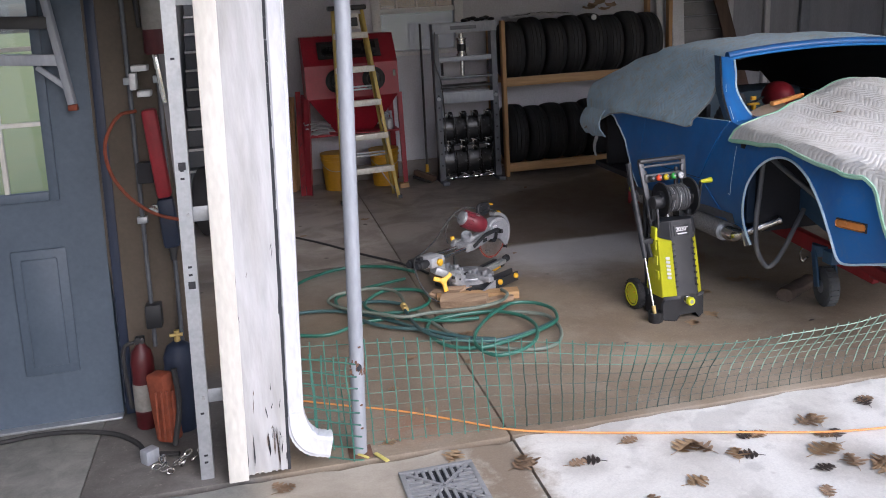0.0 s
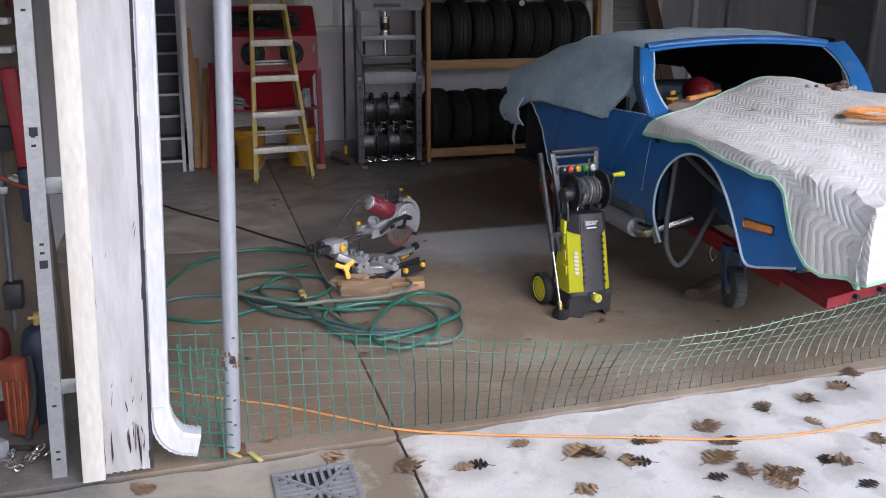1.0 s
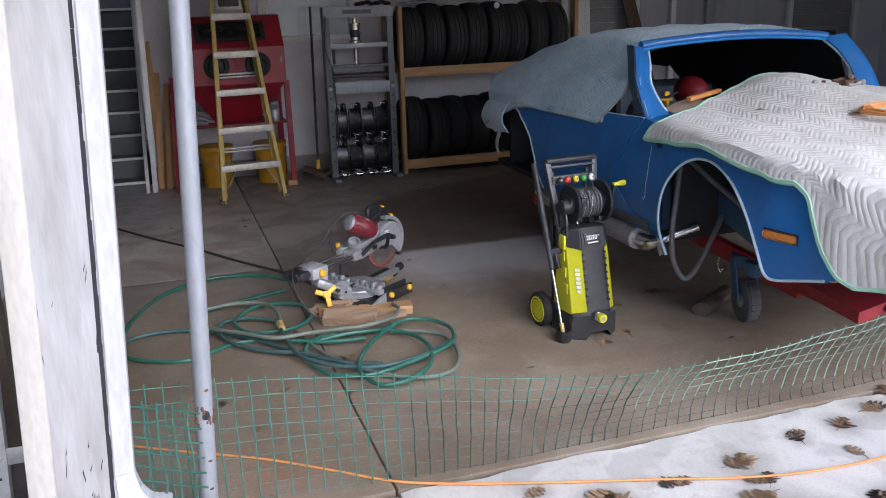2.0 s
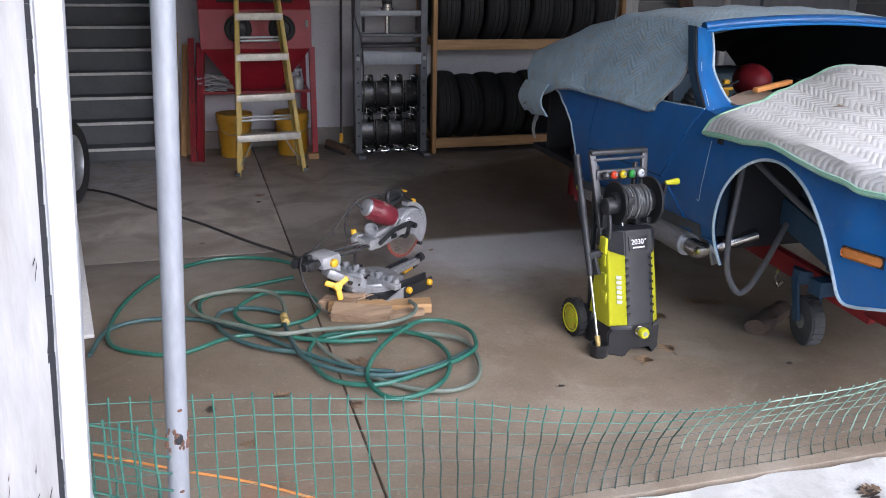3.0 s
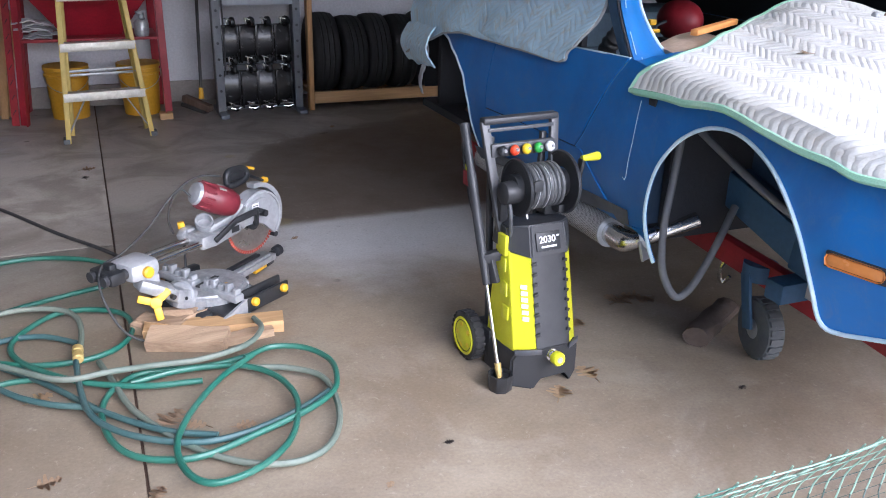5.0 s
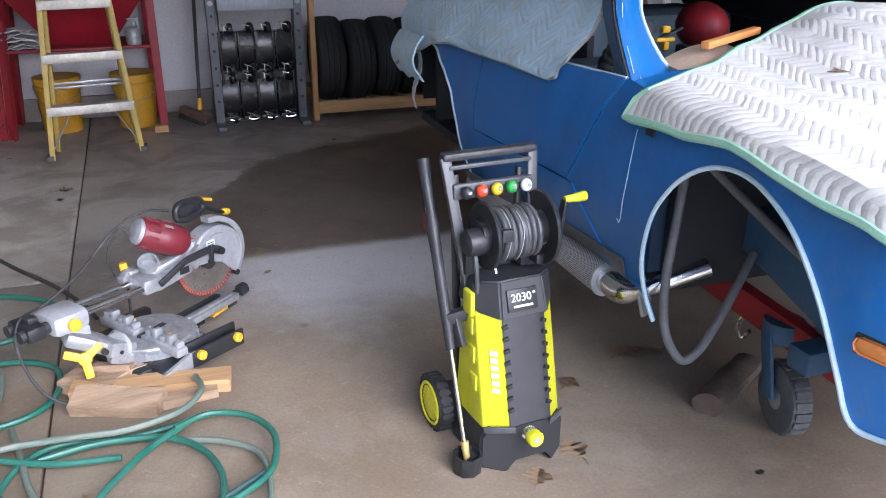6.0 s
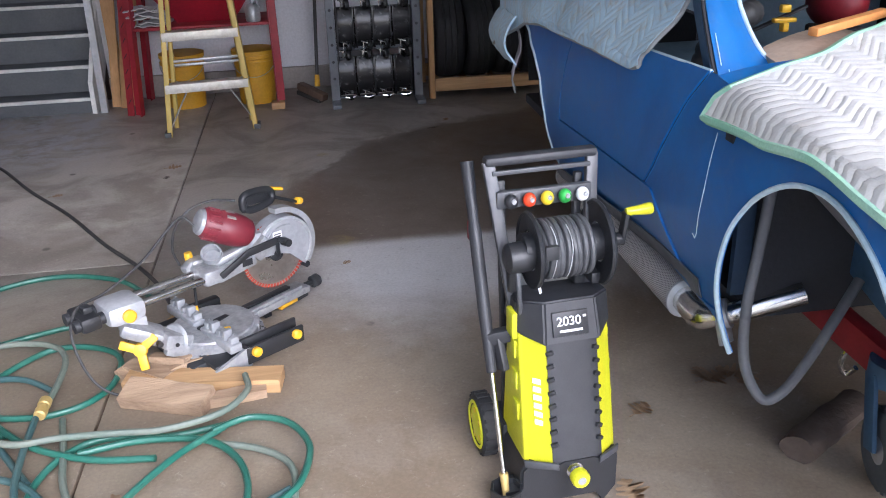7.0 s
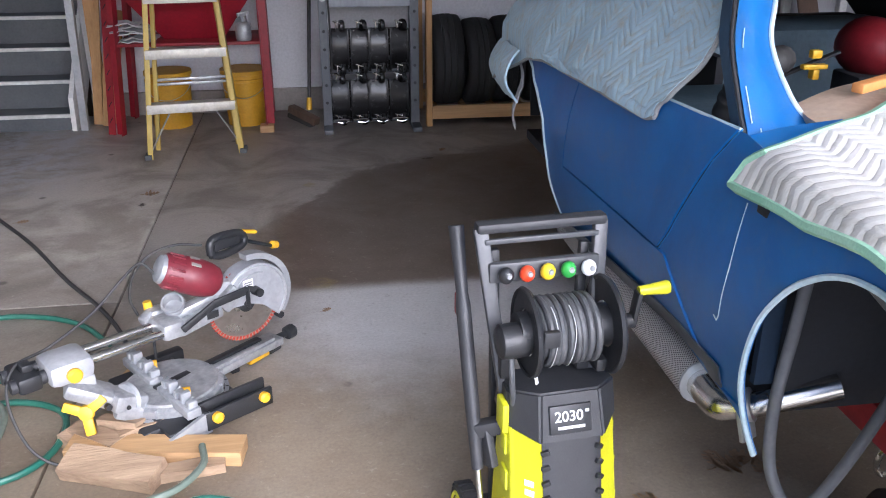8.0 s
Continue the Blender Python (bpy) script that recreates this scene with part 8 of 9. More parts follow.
# ---- garden hose ----
def garden_hose():
    h = thing("garden_hose", (0.15, 1.4, 0), "tangled green garden hose, faded in stretches, lying on the floor", "hose")
    R = 0.0102
    def run(name, pts, mat, lab, r=R):
        return part(name, B((add_tube, spline(pts, 5), r, 9)), M[mat], h, lab)
    run("hose_length", [(-0.01, 1.37, 0.03), (0.15, 1.4, 0.031), (0.33, 1.37, 0.032), (0.43, 1.27, 0.033), (0.47, 1.13, 0.034), (0.45, 0.99, 0.035), (0.39, 0.86, 0.036), (0.29, 0.77, 0.038), (0.18, 0.74, 0.039), (0.12, 0.78, 0.04), (0.09, 0.88, 0.041), (0.1, 0.99, 0.042), (0.16, 1.13, 0.043), (0.27, 1.29, 0.044), (0.39, 1.4, 0.045)], "hose_g", "bright green hose loop")
    run("hose_length", [(0.39, 1.46, 0.012), (0.24, 1.43, 0.014), (0.05, 1.45, 0.017), (-0.05, 1.39, 0.019), (-0.1, 1.26, 0.022), (-0.09, 1.1, 0.024), (-0.04, 0.98, 0.026), (0.05, 0.91, 0.029), (0.16, 0.89, 0.031), (0.31, 0.94, 0.033), (0.48, 1.01, 0.036), (0.58, 1.08, 0.038), (0.62, 1.16, 0.041), (0.63, 1.28, 0.043), (0.57, 1.39, 0.045), (0.46, 1.43, 0.048), (0.36, 1.38, 0.05)], "hose_g", "green hose loop")
    run("hose_length", [(-0.17, 1.56, 0.04), (-0.16, 1.38, 0.039), (-0.13, 1.2, 0.038), (-0.05, 1.08, 0.036), (0.07, 0.99, 0.035), (0.19, 0.95, 0.034), (0.32, 0.97, 0.032), (0.46, 1.03, 0.031), (0.58, 1.11, 0.03)], "hose_b", "faded blue-green hose length")
    run("hose_length", [(-0.1, 1.57, 0.02), (-0.06, 1.41, 0.021), (-0.02, 1.24, 0.022), (0.05, 1.09, 0.022), (0.13, 0.96, 0.023), (0.22, 0.86, 0.024), (0.31, 0.8, 0.025), (0.41, 0.78, 0.025), (0.5, 0.82, 0.026), (0.56, 0.92, 0.027), (0.59, 1.06, 0.028), (0.58, 1.21, 0.028), (0.49, 1.3, 0.029), (0.36, 1.35, 0.03)], "hose_grey", "grey-green hose loop")
    run("hose_length", [(0.44, 1.64, 0.065), (0.45, 1.55, 0.064), (0.38, 1.45, 0.062), (0.23, 1.4, 0.061), (0.1, 1.41, 0.059), (-0.06, 1.42, 0.058), (-0.21, 1.42, 0.056), (-0.35, 1.54, 0.055), (-0.48, 1.66, 0.053), (-0.56, 1.77, 0.052), (-0.59, 1.87, 0.05), (-0.55, 1.96, 0.049), (-0.46, 2.01, 0.047), (-0.34, 2.03, 0.046), (-0.22, 1.99, 0.044), (-0.16, 1.89, 0.043), (-0.15, 1.74, 0.041), (-0.16, 1.62, 0.04)], "hose_grey", "grey hose length over the wood")
    run("hose_length", [(-0.05, 2.24, 0.012), (-0.23, 2.18, 0.013), (-0.4, 2.11, 0.014), (-0.51, 2.04, 0.015), (-0.54, 1.93, 0.016), (-0.51, 1.77, 0.017), (-0.35, 1.64, 0.018), (-0.17, 1.6, 0.019), (-0.04, 1.65, 0.02), (0.02, 1.77, 0.021), (-0.0, 1.92, 0.022), (-0.11, 2.0, 0.023), (-0.24, 2.0, 0.024), (-0.35, 1.87, 0.025), (-0.38, 1.75, 0.026), (-0.32, 1.61, 0.027), (-0.16, 1.44, 0.028), (0.03, 1.34, 0.029), (0.21, 1.31, 0.03)], "hose_g", "green hose length")
    run("hose_length", [(-0.16, 1.73, 0.022), (-0.27, 1.82, 0.023), (-0.38, 1.84, 0.023), (-0.45, 1.8, 0.024), (-0.47, 1.7, 0.025), (-0.44, 1.56, 0.026), (-0.36, 1.43, 0.026), (-0.25, 1.33, 0.027), (-0.13, 1.26, 0.028), (-0.03, 1.15, 0.029), (0.08, 1.05, 0.029), (0.21, 0.98, 0.03)], "hose_b", "faded blue-green hose length")
    run("hose_length", [(0.04, 2.37, 0.012), (-0.11, 2.55, 0.012), (-0.33, 2.64, 0.012), (-0.53, 2.6, 0.012), (-0.74, 2.42, 0.012), (-0.88, 2.11, 0.012), (-0.94, 1.79, 0.012), (-0.92, 1.58, 0.012), (-0.81, 1.47, 0.012), (-0.63, 1.41, 0.012), (-0.42, 1.53, 0.012), (-0.24, 1.53, 0.012)], "hose_g", "dark green hose length")
    run("hose_length", [(-1.0, 1.49, 0.012), (-0.95, 1.73, 0.014), (-0.8, 1.82, 0.015), (-0.56, 1.77, 0.017), (-0.32, 1.55, 0.018), (-0.12, 1.27, 0.02)], "hose_b", "faded hose end")
    cp = part("coupling", B((add_lathe, [(0.013, -0.045), (0.019, -0.04), (0.019, -0.012), (0.015, -0.008), (0.015, 0.008), (0.019, 0.012), (0.018, 0.04), (0.013, 0.045)], axis((-0.163, 1.615, 0.04), (0.02, -1, 0.0)), 12)), M["brass"], h, "brass hose coupling")


garden_hose()


def cord(name, pts, r, mat, label, cat="cable"):
    t = thing(name, tuple(pts[0]), label, cat)
    part("cord", B((add_tube, spline(pts, 6), r, 8)), M[mat], t)
    return t


cord("power_cable", [(-1.75, 4.62, 0.009), (-1.4, 4.52, 0.009), (-1.10, 4.28, 0.009), (-0.78, 3.78, 0.009), (-0.50, 3.38, 0.009), (-0.25, 2.96, 0.009), (-0.06, 2.68, 0.009), (0.06, 2.46, 0.009), (0.12, 2.30, 0.009)], 0.0085, "cable", "thick black power cable across the floor")
cord("extension_cord", [(-1.0, 0.72, 0.006), (-0.89, 0.66, 0.006), (-0.63, 0.50, 0.006), (-0.41, 0.37, 0.006), (-0.20, 0.21, 0.006), (0.0, 0.05, 0.006), (0.21, -0.05, 0.006), (0.52, -0.16, 0.006), (0.84, -0.265, 0.006), (1.15, -0.37, 0.006), (1.37, -0.42, 0.006), (1.61, -0.44, 0.006), (1.92, -0.44, 0.006), (2.6, -0.50, 0.006), (3.4, -0.72, 0.006)], 0.0045, "orange", "orange extension cord across the driveway", "extension cord")
cord("air_hose", [(-2.5, 0.62, 0.012), (-2.15, 0.64, 0.012), (-2.01, 0.66, 0.012), (-1.84, 0.64, 0.012), (-1.66, 0.56, 0.012), (-1.55, 0.44, 0.012), (-1.49, 0.33, 0.012), (-1.36, 0.28, 0.012)], 0.011, "rubber", "black rubber hose along the door sill", "hose")


# ---- plastic mesh fence across the opening ----
def mesh_fence():
    f = thing("mesh_fence", (0.8, 0.08, 0), "sagging green plastic garden mesh across the opening", "fence")
    L = 4.3

    def spot(s, h):
        """s metres along, h from 0 at the ground to 1 at the top edge."""
        x = -0.84 + s
        top = float(np.interp(x, [-0.9, -0.4, 0.0, 0.36, 0.84, 1.2, 1.6, 2.0, 2.3, 3.5], [0.475, 0.43, 0.375, 0.325, 0.275, 0.262, 0.275, 0.315, 0.36, 0.44]))
        sag = smooth01((x + 0.1) / 1.1)
        yb = float(np.interp(x, [-0.8, -0.2, 0.2, 1.0, 2.1, 2.4, 3.5], [0.115, 0.08, 0.035, 0.035, 0.05, 0.07, 0.09]))
        yt = lerp(0.14, 0.005, sag)
        hh = min(h, 1.0)
        y = (1 - hh) ** 2 * yb + 2 * hh * (1 - hh) * (yb + 0.02 + 0.13 * sag) + hh * hh * yt + 0.010 * wob(x, h * 1.4, 0, 3)
        k = lerp(hh, 0.3 * hh + 0.7 * hh * hh, sag) + max(0.0, h - 1)
        return Vector((x - 0.09 * sag * (1 - hh) ** 2 + 0.005 * wob(x * 3, h * 2, 6, 2), y, max(0.004, top * k) + 0.004 * wob(x * 6, 2, 0, 2) * h))
    step_x = 0.055
    n, m = int(L / step_x), 8
    for i in range(n + 1):
        s, x = i * step_x, -0.84 + i * step_x
        # light painted by strand: dark low down, paler at the top and right
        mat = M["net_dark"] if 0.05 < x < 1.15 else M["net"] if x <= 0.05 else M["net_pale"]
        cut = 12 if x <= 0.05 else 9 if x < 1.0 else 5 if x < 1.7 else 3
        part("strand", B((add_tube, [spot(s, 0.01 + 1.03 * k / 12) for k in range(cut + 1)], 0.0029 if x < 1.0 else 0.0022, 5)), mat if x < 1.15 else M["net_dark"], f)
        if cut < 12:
            part("strand", B((add_tube, [spot(s, 0.01 + 1.03 * k / 12) for k in range(cut, 13)], 0.0027, 5)), M["net"] if x < 1.0 else M["net_pale"], f, "strand end coloured as lit")
    for j in range(m + 1):
        h = 0.03 + 0.97 * j / m
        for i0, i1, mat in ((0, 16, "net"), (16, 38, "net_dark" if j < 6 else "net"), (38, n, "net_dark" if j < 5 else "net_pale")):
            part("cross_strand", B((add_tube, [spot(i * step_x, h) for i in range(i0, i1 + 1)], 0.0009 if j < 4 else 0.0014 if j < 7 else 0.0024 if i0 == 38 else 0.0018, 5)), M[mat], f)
    # folded end by the downspout
    for i in range(5):
        part("strand", B((add_tube, [Vector((-0.84 + 0.045 * i, 0.075 - 0.028 * i, 0.02 + 0.45 * k / 8)) + Vector((0.012 * wob(i, k, 0, 0.7), 0.012 * wob(i, k, 4, 0.7), 0)) for k in range(9)], 0.0034, 5)), M["net"], f)
    for j in range(9):
        part("cross_strand", B((add_tube, [Vector((-0.85 + 0.045 * i, 0.08 - 0.028 * i, 0.03 + 0.052 * j)) + Vector((0, 0.01 * wob(i, j, 2, 0.7), 0.006 * wob(i, j, 0, 0.7))) for i in range(6)], 0.0034, 5)), M["net"], f)


mesh_fence()


yt = thing("yellow_tie", (-0.58, 0.03, 0), "yellow plastic tie lying at the foot of the steel post", "tie")
part("strip", B((add_bar, (-0.57, 0.03, 0.006), (-0.53, -0.05, 0.006), 0.018, 0.006, 0.002)), M["tie"], yt)
part("strip", B((add_bar, (-0.64, 0.035, 0.012), (-0.60, 0.0, 0.006), 0.012, 0.006, 0.002)), M["tie"], yt)


# ---- dry leaves ----
def oak_leaf(seed, size):
    """A flat lobed leaf: four rounded lobes a side and one at the tip."""
    rnd = random.Random(seed)
    edge = []
    for i in range(4):
        t0, w = 0.10 + 0.21 * i, (0.30, 0.44, 0.40, 0.27)[i] * rnd.uniform(0.75, 1.2)
        edge += [(t0, 0.05 + 0.012 * i), (t0 + 0.06, w * 0.75), (t0 + 0.12, w), (t0 + 0.185, w * 0.86), (t0 + 0.18, w * 0.5)]
    edge += [(0.94, 0.07), (0.985, 0.05)]
    bend, curl, tw = rnd.uniform(-0.1, 0.1), rnd.uniform(0.02, 0.16), rnd.uniform(-0.08, 0.08)
    def put(t, w):
        x = t - 0.5
        return (x * size, (w + bend * x * x * 3) * size, size * (0.015 + curl * (abs(w) ** 1.3) + 0.6 * curl * max(0, x) ** 2 + tw * w + 0.02 * wob(t * 7 + seed, w * 7, 0, 1)))
    bm = bmesh.new()
    mids = [bm.verts.new(put(t, 0.0)) for t, w in edge]
    for sgn in (1, -1):
        jit = [1 + 0.12 * rnd.uniform(-1, 1) for q in edge]
        vs = [bm.verts.new(put(t, sgn * w * j)) for (t, w), j in zip(edge, jit)]
        for i in range(len(edge) - 1):
            q = (mids[i], mids[i + 1], vs[i + 1], vs[i])
            bm.faces.new(q if sgn > 0 else q[::-1])
    add_tube(bm, [Vector(put(0.10, 0)), Vector((-0.62 * size, 0.03 * size, 0.012 * size)), Vector((-0.72 * size, 0.06 * size, 0.006 * size))], 0.0012, 4)
    bmesh.ops.solidify(bm, geom=list(bm.faces), thickness=0.0005)
    return bm


LEAVES = [("leaf_tan", 1, 0.10), ("leaf", 2, 0.105), ("leaf_dark", 3, 0.085), ("leaf", 4, 0.085), ("leaf_tan", 5, 0.13)]
LEAF_MESH = [mesh_of("leaf", oak_leaf(s, z), M[mk], 0) for mk, s, z in LEAVES]


def leaf(k, x, y, rot, z=0.0, sc=1.0):
    ob = new("leaf", LEAF_MESH[k])
    ob.matrix_world = pose(x, y, z + 0.001, 0, 0, rot) @ Matrix.Diagonal((sc, sc, sc, 1))
    tagged(ob, ("tan fallen oak leaf on the concrete", "brown fallen oak leaf on the concrete", "dark wet fallen leaf on the concrete", "small curled brown leaf on the concrete", "large tan oak leaf on the concrete")[k], "leaf", "fallen leaves")


for k, x, y, r in ((0, -0.27, -0.085, 60), (1, -0.02, -0.24, 20), (1, 0.0, -0.22, 100), (3, 0.18, -0.29, 10), (2, 0.24, -0.29, 160), (4, 0.63, -0.31, 30), (1, 0.69, -0.33, 120), (2, 0.90, -0.30, 200),
                   (3, 0.95, -0.31, 20), (1, 1.20, -0.28, 10), (0, 1.24, -0.27, 80), (3, 1.19, -0.40, 150), (2, 1.24, -0.40, 60), (4, 1.11, -0.50, 20), (0, 1.16, -0.49, 200), (2, 1.04, -0.61, 0), (1, 1.17, -0.60, 75),
                   (0, 1.27, -0.63, 190), (4, 1.25, -0.70, 120), (3, 1.33, -0.66, 15), (2, 1.52, -0.20, 90), (3, 1.54, -0.18, 10), (1, 1.76, -0.18, 35), (0, 1.96, -0.12, 10), (2, 2.00, -0.11, 120), (1, 2.13, -0.02, 60), (3, 1.65, -0.36, 100),
                   (2, 1.50, -0.62, 40), (1, 1.55, -0.64, 150), (2, 1.53, -0.80, 10), (3, 0.44, -0.19, 20), (0, 0.79, -0.42, 70), (2, 0.83, -0.44, 160), (3, -0.94, -0.12, 30), (3, -0.96, -0.10, 130), (1, 1.80, -0.55, 60), (2, 1.95, -0.66, 20),
                   (1, 1.86, -0.75, 130), (0, 0.55, -0.55, 15), (3, 0.35, -0.62, 99), (2, 2.3, -0.35, 45), (1, 2.42, -0.2, 10), (3, 0.95, -0.75, 60), (1, -0.62, -0.45, 10), (2, 2.15, -0.48, 80)):
    leaf(k, x, y, r)
for k, x, y, r, s in ((1, 1.90, 1.43, 20, 1.0), (1, 1.96, 1.45, 140, 0.9), (3, 1.86, 1.46, 80, 0.9), (1, 1.99, 1.40, 200, 0.8), (0, 1.61, 1.31, 40, 0.8), (0, 1.455, 0.965, 100, 1.0), (0, 1.30, 0.885, 60, 0.9), (3, -0.63, 3.70, 20, 0.7), (1, -0.08, 4.03, 10, 0.8),
                      (2, -0.10, 3.86, 100, 0.6), (3, 0.30, 1.05, 0, 0.8), (1, 0.10, 1.16, 50, 1.0), (3, 0.16, 1.10, 150, 0.9), (0, -0.28, 1.42, 30, 0.8), (1, -0.25, 0.95, 10, 0.7), (3, 0.02, 0.80, 60, 0.8), (2, 0.25, 0.98, 120, 0.7), (3, -0.40, 0.62, 10, 0.7), (2, -0.52, 0.9, 80, 0.7),
                      (3, 0.8, 2.55, 40, 0.5), (2, 1.45, 4.45, 10, 0.7), (3, 1.55, 4.62, 60, 0.7), (0, -0.50, 0.11, 20, 0.7), (3, -0.30, 0.35, 70, 0.6), (2, 0.85, 0.75, 0, 0.4), (3, 0.62, 0.62, 50, 0.4), (2, 1.9, 0.7, 20, 0.4)):
    leaf(k, x, y, r, 0.0, s)
for k, x, y, z, r in ((0, 2.42, 0.60, 1.075, 20), (2, 2.36, 0.92, 1.085, 70), (1, 2.30, 0.72, 1.07, 140), (3, 2.18, 0.95, 1.065, 10), (2, 2.55, 0.95, 1.10, 30), (3, 2.66, 0.78, 1.09, 99)):
    leaf(k, x, y, r, z, 0.9)


# ---- by the side door ----
LEAN[0] = 0.055
hb = thing("hanging_bracket", (-1.85, 0.70, 1.4), "grey wooden folding bracket hanging on the door", "bracket")
part("strut", B((add_bar, (-1.77, 0.735, 1.92), (-1.70, 0.72, 1.44), 0.034, 0.03, 0.004)), M["pipe"], hb)
part("shelf_bar", B((add_bar, (-2.25, 0.73, 1.66), (-1.72, 0.73, 1.62), 0.034, 0.045, 0.004)), M["pipe"], hb)
part("brace", B((add_bar, (-1.82, 0.725, 1.60), (-1.715, 0.72, 1.51), 0.018, 0.022, 0.003)), M["pipe"], hb)
part("red_tip", B((add_box, -1.718, -1.68, 0.705, 0.735, 1.415, 1.44, 0.004)), M["orange_rag"], hb)
part("bar", B((add_bar, (-2.25, 0.73, 1.80), (-1.76, 0.73, 1.77), 0.03, 0.05, 0.004)), M["black"], hb)
for x in (-1.475, -1.355):
    cd = thing("conduit", (x, 0.765, 0.4), "grey steel conduit fixed to the beige wall", "conduit", "conduits by the side door")
    part("tube", B((add_cyl, (x, 0.762, 0.32), (x, 0.762, 2.3), 0.010, 0.010, 10)), M["steel_grey"], cd)
    for z in (0.9, 1.5):
        part("strap", B((add_box, x - 0.022, x + 0.022, 0.748, 0.778, z, z + 0.03, 0.003)), M["galv"], cd)
jb = thing("junction_box", (-1.46, 0.74, 0.45), "dark junction box at the end of the conduit", "box")
part("box", B((add_box, -1.50, -1.43, 0.715, 0.78, 0.42, 0.53, 0.006)), M["black"], jb)
jb = thing("junction_box", (-1.43, 0.74, 1.0), "dark outlet box on the beige wall", "box")
part("box", B((add_box, -1.475, -1.405, 0.72, 0.78, 1.08, 1.17, 0.006)), M["black_in"], jb)
wc = thing("tool_clip", (-1.4, 0.72, 1.5), "white plastic tool clips on the wall", "clip")
part("clip", B((add_box, -1.455, -1.39, 0.69, 0.775, 1.555, 1.58, 0.005)), M["ball_white"], wc)
part("clip", B((add_box, -1.465, -1.44, 0.69, 0.775, 1.48, 1.55, 0.005)), M["ball_white"], wc)
part("clip", B((add_box, -1.44, -1.385, 0.69, 0.775, 1.45, 1.475, 0.005)), M["ball_white"], wc)
part("spring_bar", B((add_tube, spline([(-1.36, 0.70, 1.64), (-1.345, 0.69, 1.55), (-1.33, 0.69, 1.42)], 6), 0.012, 8)), M["chrome"], wc)


def fire_extinguisher(x, y, z, h, label):
    e = thing("fire_extinguisher", (x, y, z), label, "extinguisher")
    m = Matrix.Translation((x, y, z))
    part("cylinder", B((add_lathe, [(0.045, 0.0), (0.05, 0.01), (0.05, h * 0.72), (0.042, h * 0.82), (0.02, h * 0.88), (0.018, h * 0.92)], m, 22)), M["extinguisher"], e)
    part("label", B((add_lathe, [(0.0505, h * 0.2), (0.051, h * 0.21), (0.051, h * 0.48), (0.0505, h * 0.49)], m, 22)), M["paper"], e, "pale printed label")
    part("valve", B((add_box, x - 0.02, x + 0.02, y - 0.018, y + 0.018, z + h * 0.90, z + h * 0.97, 0.004), (add_bar, (x, y, z + h * 0.97), (x + 0.02, y - 0.07, z + h * 1.0), 0.016, 0.008, 0.002)), M["black"], e)
    part("discharge_hose", B((add_tube, spline([(x - 0.02, y, z + h * 0.92), (x - 0.07, y - 0.01, z + h * 0.86), (x - 0.068, y - 0.02, z + h * 0.5), (x - 0.06, y - 0.01, z + h * 0.22)], 6), 0.009, 8)), M["rubber"], e)


fire_extinguisher(-1.52, 0.62, 0.0, 0.44, "red fire extinguisher standing by the side door")
fire_extinguisher(-1.345, 0.70, 1.62, 0.5, "red fire extinguisher hung high on the beige wall")
ag = thing("air_tool", (-1.36, 0.68, 0.8), "dark red and navy air tool hanging on the wall", "air tool")
part("body", B((add_bar, (-1.40, 0.69, 1.40), (-1.365, 0.69, 1.02), 0.075, 0.06, 0.015)), M["red_dull"], ag)
part("motor", B((add_bar, (-1.365, 0.68, 1.02), (-1.35, 0.68, 0.80), 0.07, 0.07, 0.015)), M["dark_blue"], ag)
part("nozzle", B((add_cyl, (-1.35, 0.68, 0.80), (-1.35, 0.67, 0.74), 0.02, 0.012, 12)), M["black"], ag)
part("gauge", B((add_lathe, [(0.02, 0.0), (0.022, 0.004), (0.02, 0.01)], axis((-1.41, 0.66, 0.98), (0, -1, 0)), 18)), M["chrome"], ag)
wr = thing("hose_loop", (-1.5, 0.66, 1.2), "orange air hose looping from the wall", "hose")
part("hose", B((add_tube, spline([(-1.45, 0.70, 1.395), (-1.52, 0.66, 1.38), (-1.575, 0.63, 1.28), (-1.565, 0.62, 1.16), (-1.50, 0.61, 1.05), (-1.40, 0.60, 0.97), (-1.28, 0.60, 0.93), (-1.20, 0.60, 0.93)], 8), 0.0075, 8)), M["orange_rag"], wr)
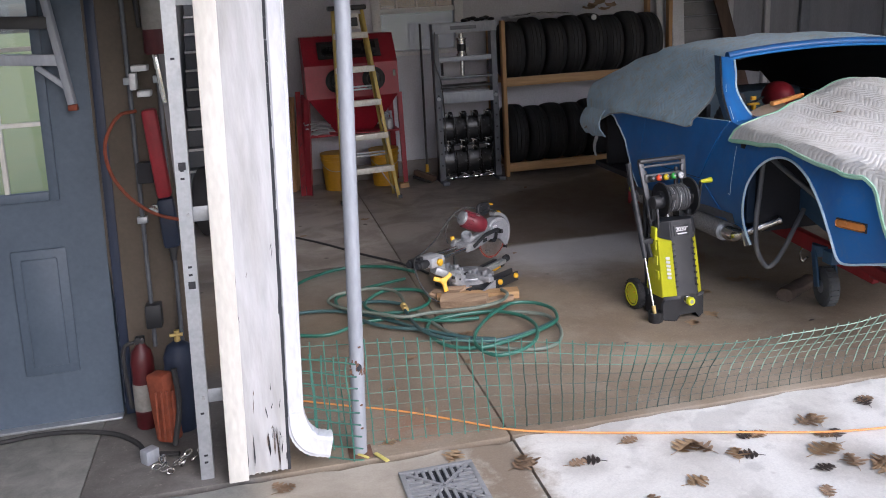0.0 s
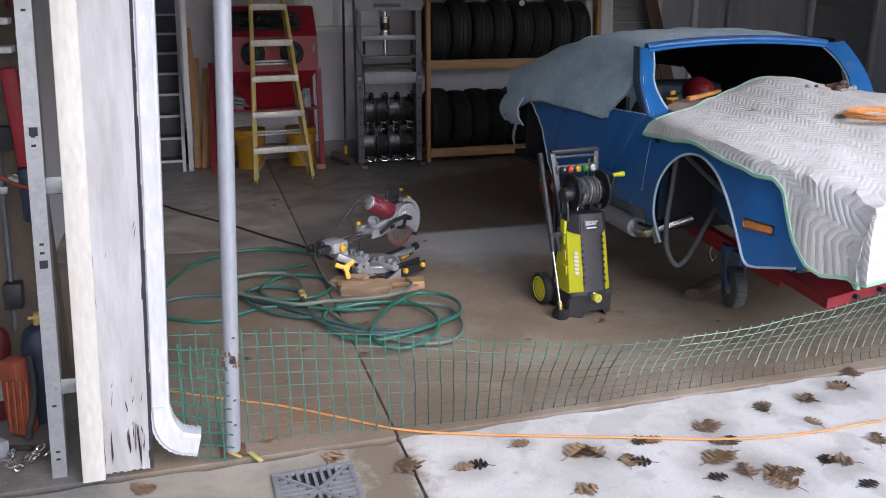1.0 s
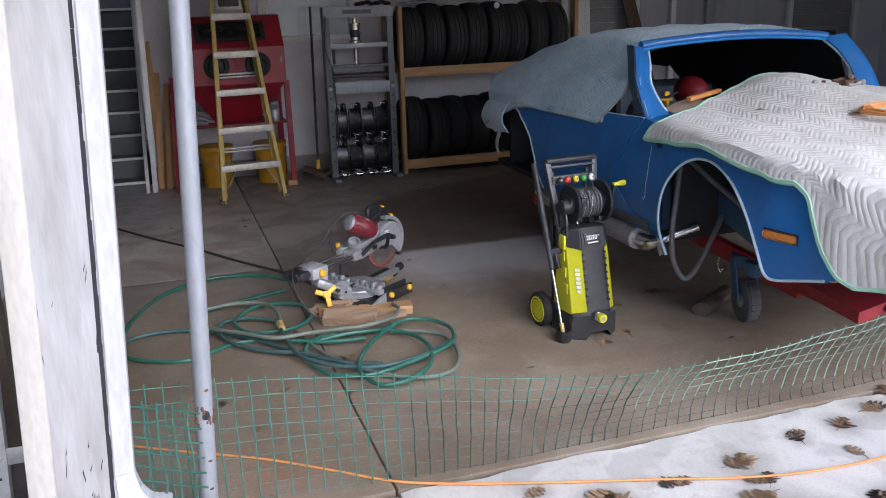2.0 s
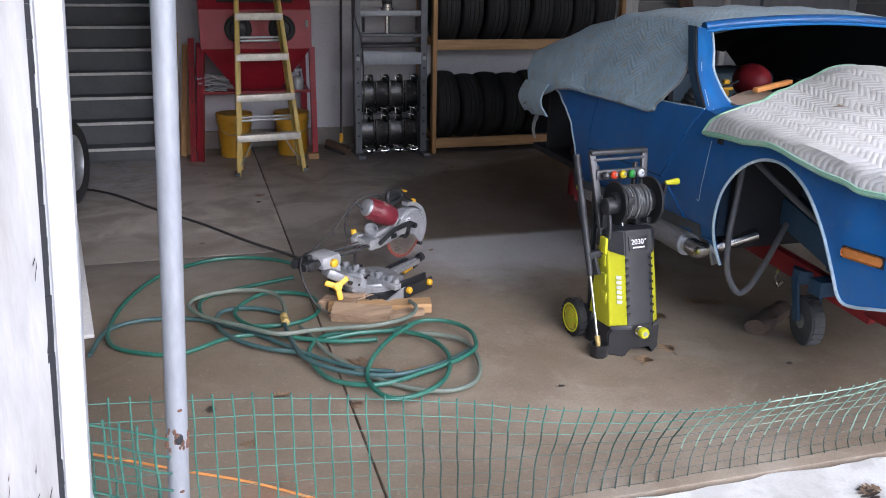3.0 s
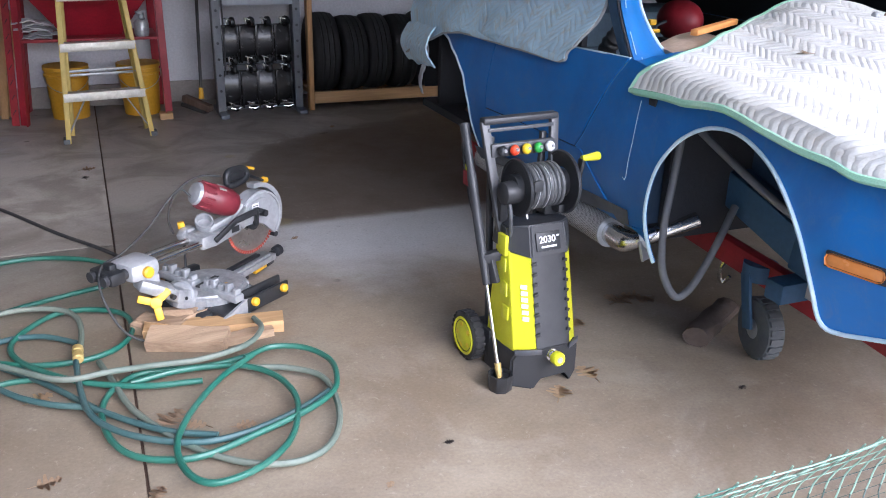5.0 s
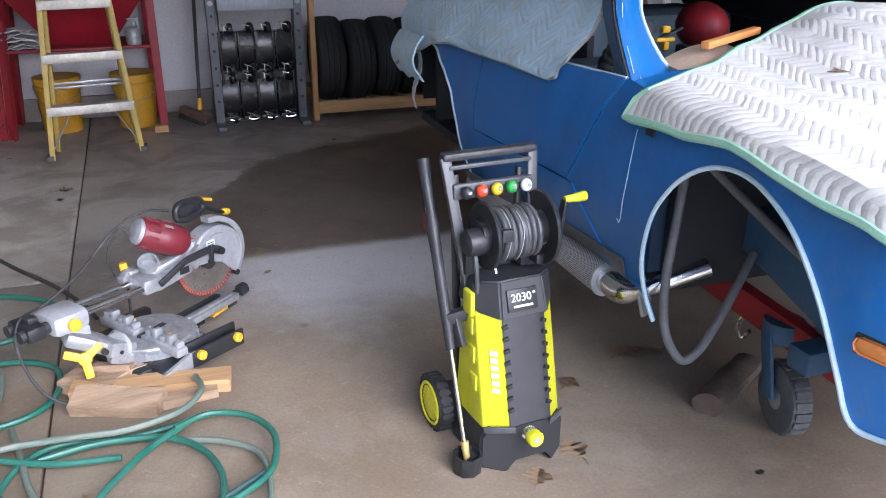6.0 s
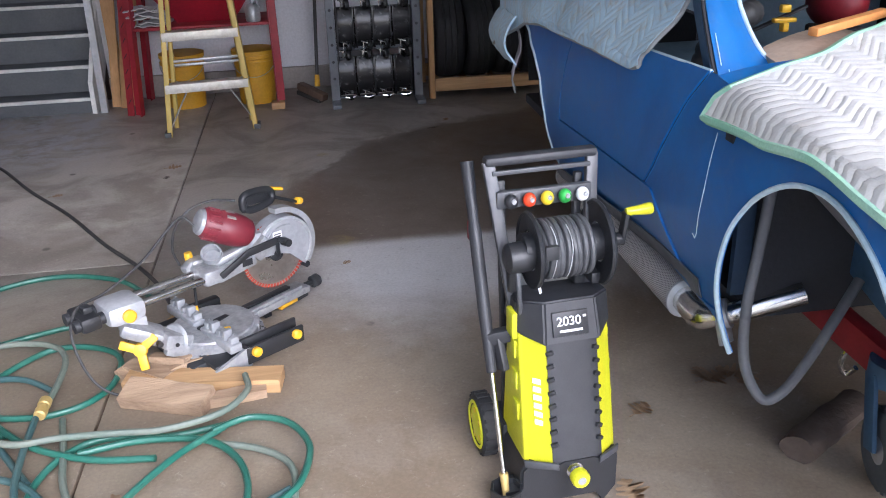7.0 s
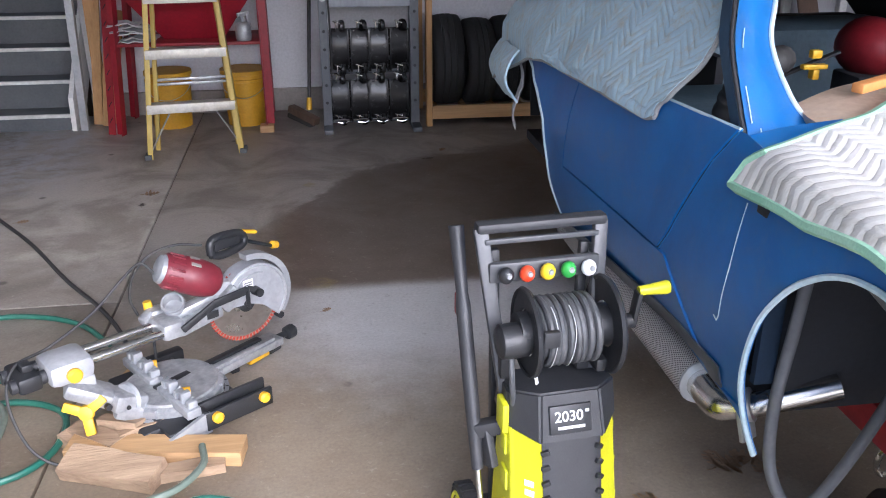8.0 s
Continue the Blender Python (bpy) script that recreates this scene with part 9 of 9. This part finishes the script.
og = thing("orange_jack", (-1.41, 0.40, 0), "orange ribbed tool case standing by the track", "tool case")
part("case", B((add_bar, (-1.405, 0.40, 0.02), (-1.43, 0.42, 0.33), 0.075, 0.10, 0.02)), M["orange_rag"], og)
for k in range(4):
    part("rib", B((add_box, -1.445 + 0.022 * k, -1.437 + 0.022 * k, 0.340, 0.352, 0.05, 0.27, 0.002)), M["orange_rag"], og)
part("strap", B((add_tube, spline([(-1.36, 0.36, 0.36), (-1.35, 0.34, 0.2), (-1.38, 0.33, 0.03)], 6), 0.012, 8)), M["rubber"], og)
nv = thing("gas_cylinder", (-1.36, 0.52, 0), "navy steel gas cylinder with a brass valve", "cylinder")
part("shell", B((add_lathe, [(0.06, 0.0), (0.066, 0.01), (0.066, 0.34), (0.05, 0.39), (0.02, 0.41)], Matrix.Translation((-1.355, 0.55, 0)), 24)), M["dark_blue"], nv)
part("valve", B((add_cyl, (-1.355, 0.55, 0.41), (-1.355, 0.55, 0.46), 0.014, 0.012, 10), (add_cyl, (-1.385, 0.545, 0.44), (-1.33, 0.545, 0.44), 0.008, 0.008, 8)), M["brass"], nv)
ch = thing("chain_pile", (-1.35, 0.16, 0), "small heap of bright chain links by the track", "chain")
rnd = random.Random(21)
for k in range(16):
    c = Vector((-1.35 + rnd.uniform(-0.09, 0.09), 0.17 + rnd.uniform(-0.05, 0.06), 0.014 + rnd.uniform(0, 0.045)))
    d = Vector((rnd.uniform(-1, 1), rnd.uniform(-1, 1), rnd.uniform(-0.6, 0.6))).normalized()
    e = d.orthogonal().normalized()
    part("link", B((add_tube, [c + d * 0.018 * math.cos(a) + e * 0.011 * math.sin(a) for a in np.linspace(0, 2 * math.pi, 11)[:-1]], 0.0042, 6, True)), M["chrome"], ch)
sb = thing("wood_wedge", (-1.48, 0.27, 0), "small grey wooden wedge by the door track", "wedge")
part("wedge", B((add_bar, (-1.50, 0.25, 0.03), (-1.455, 0.29, 0.03), 0.05, 0.06, 0.003)), M["pipe"], sb)
LEAN[0] = 0.0
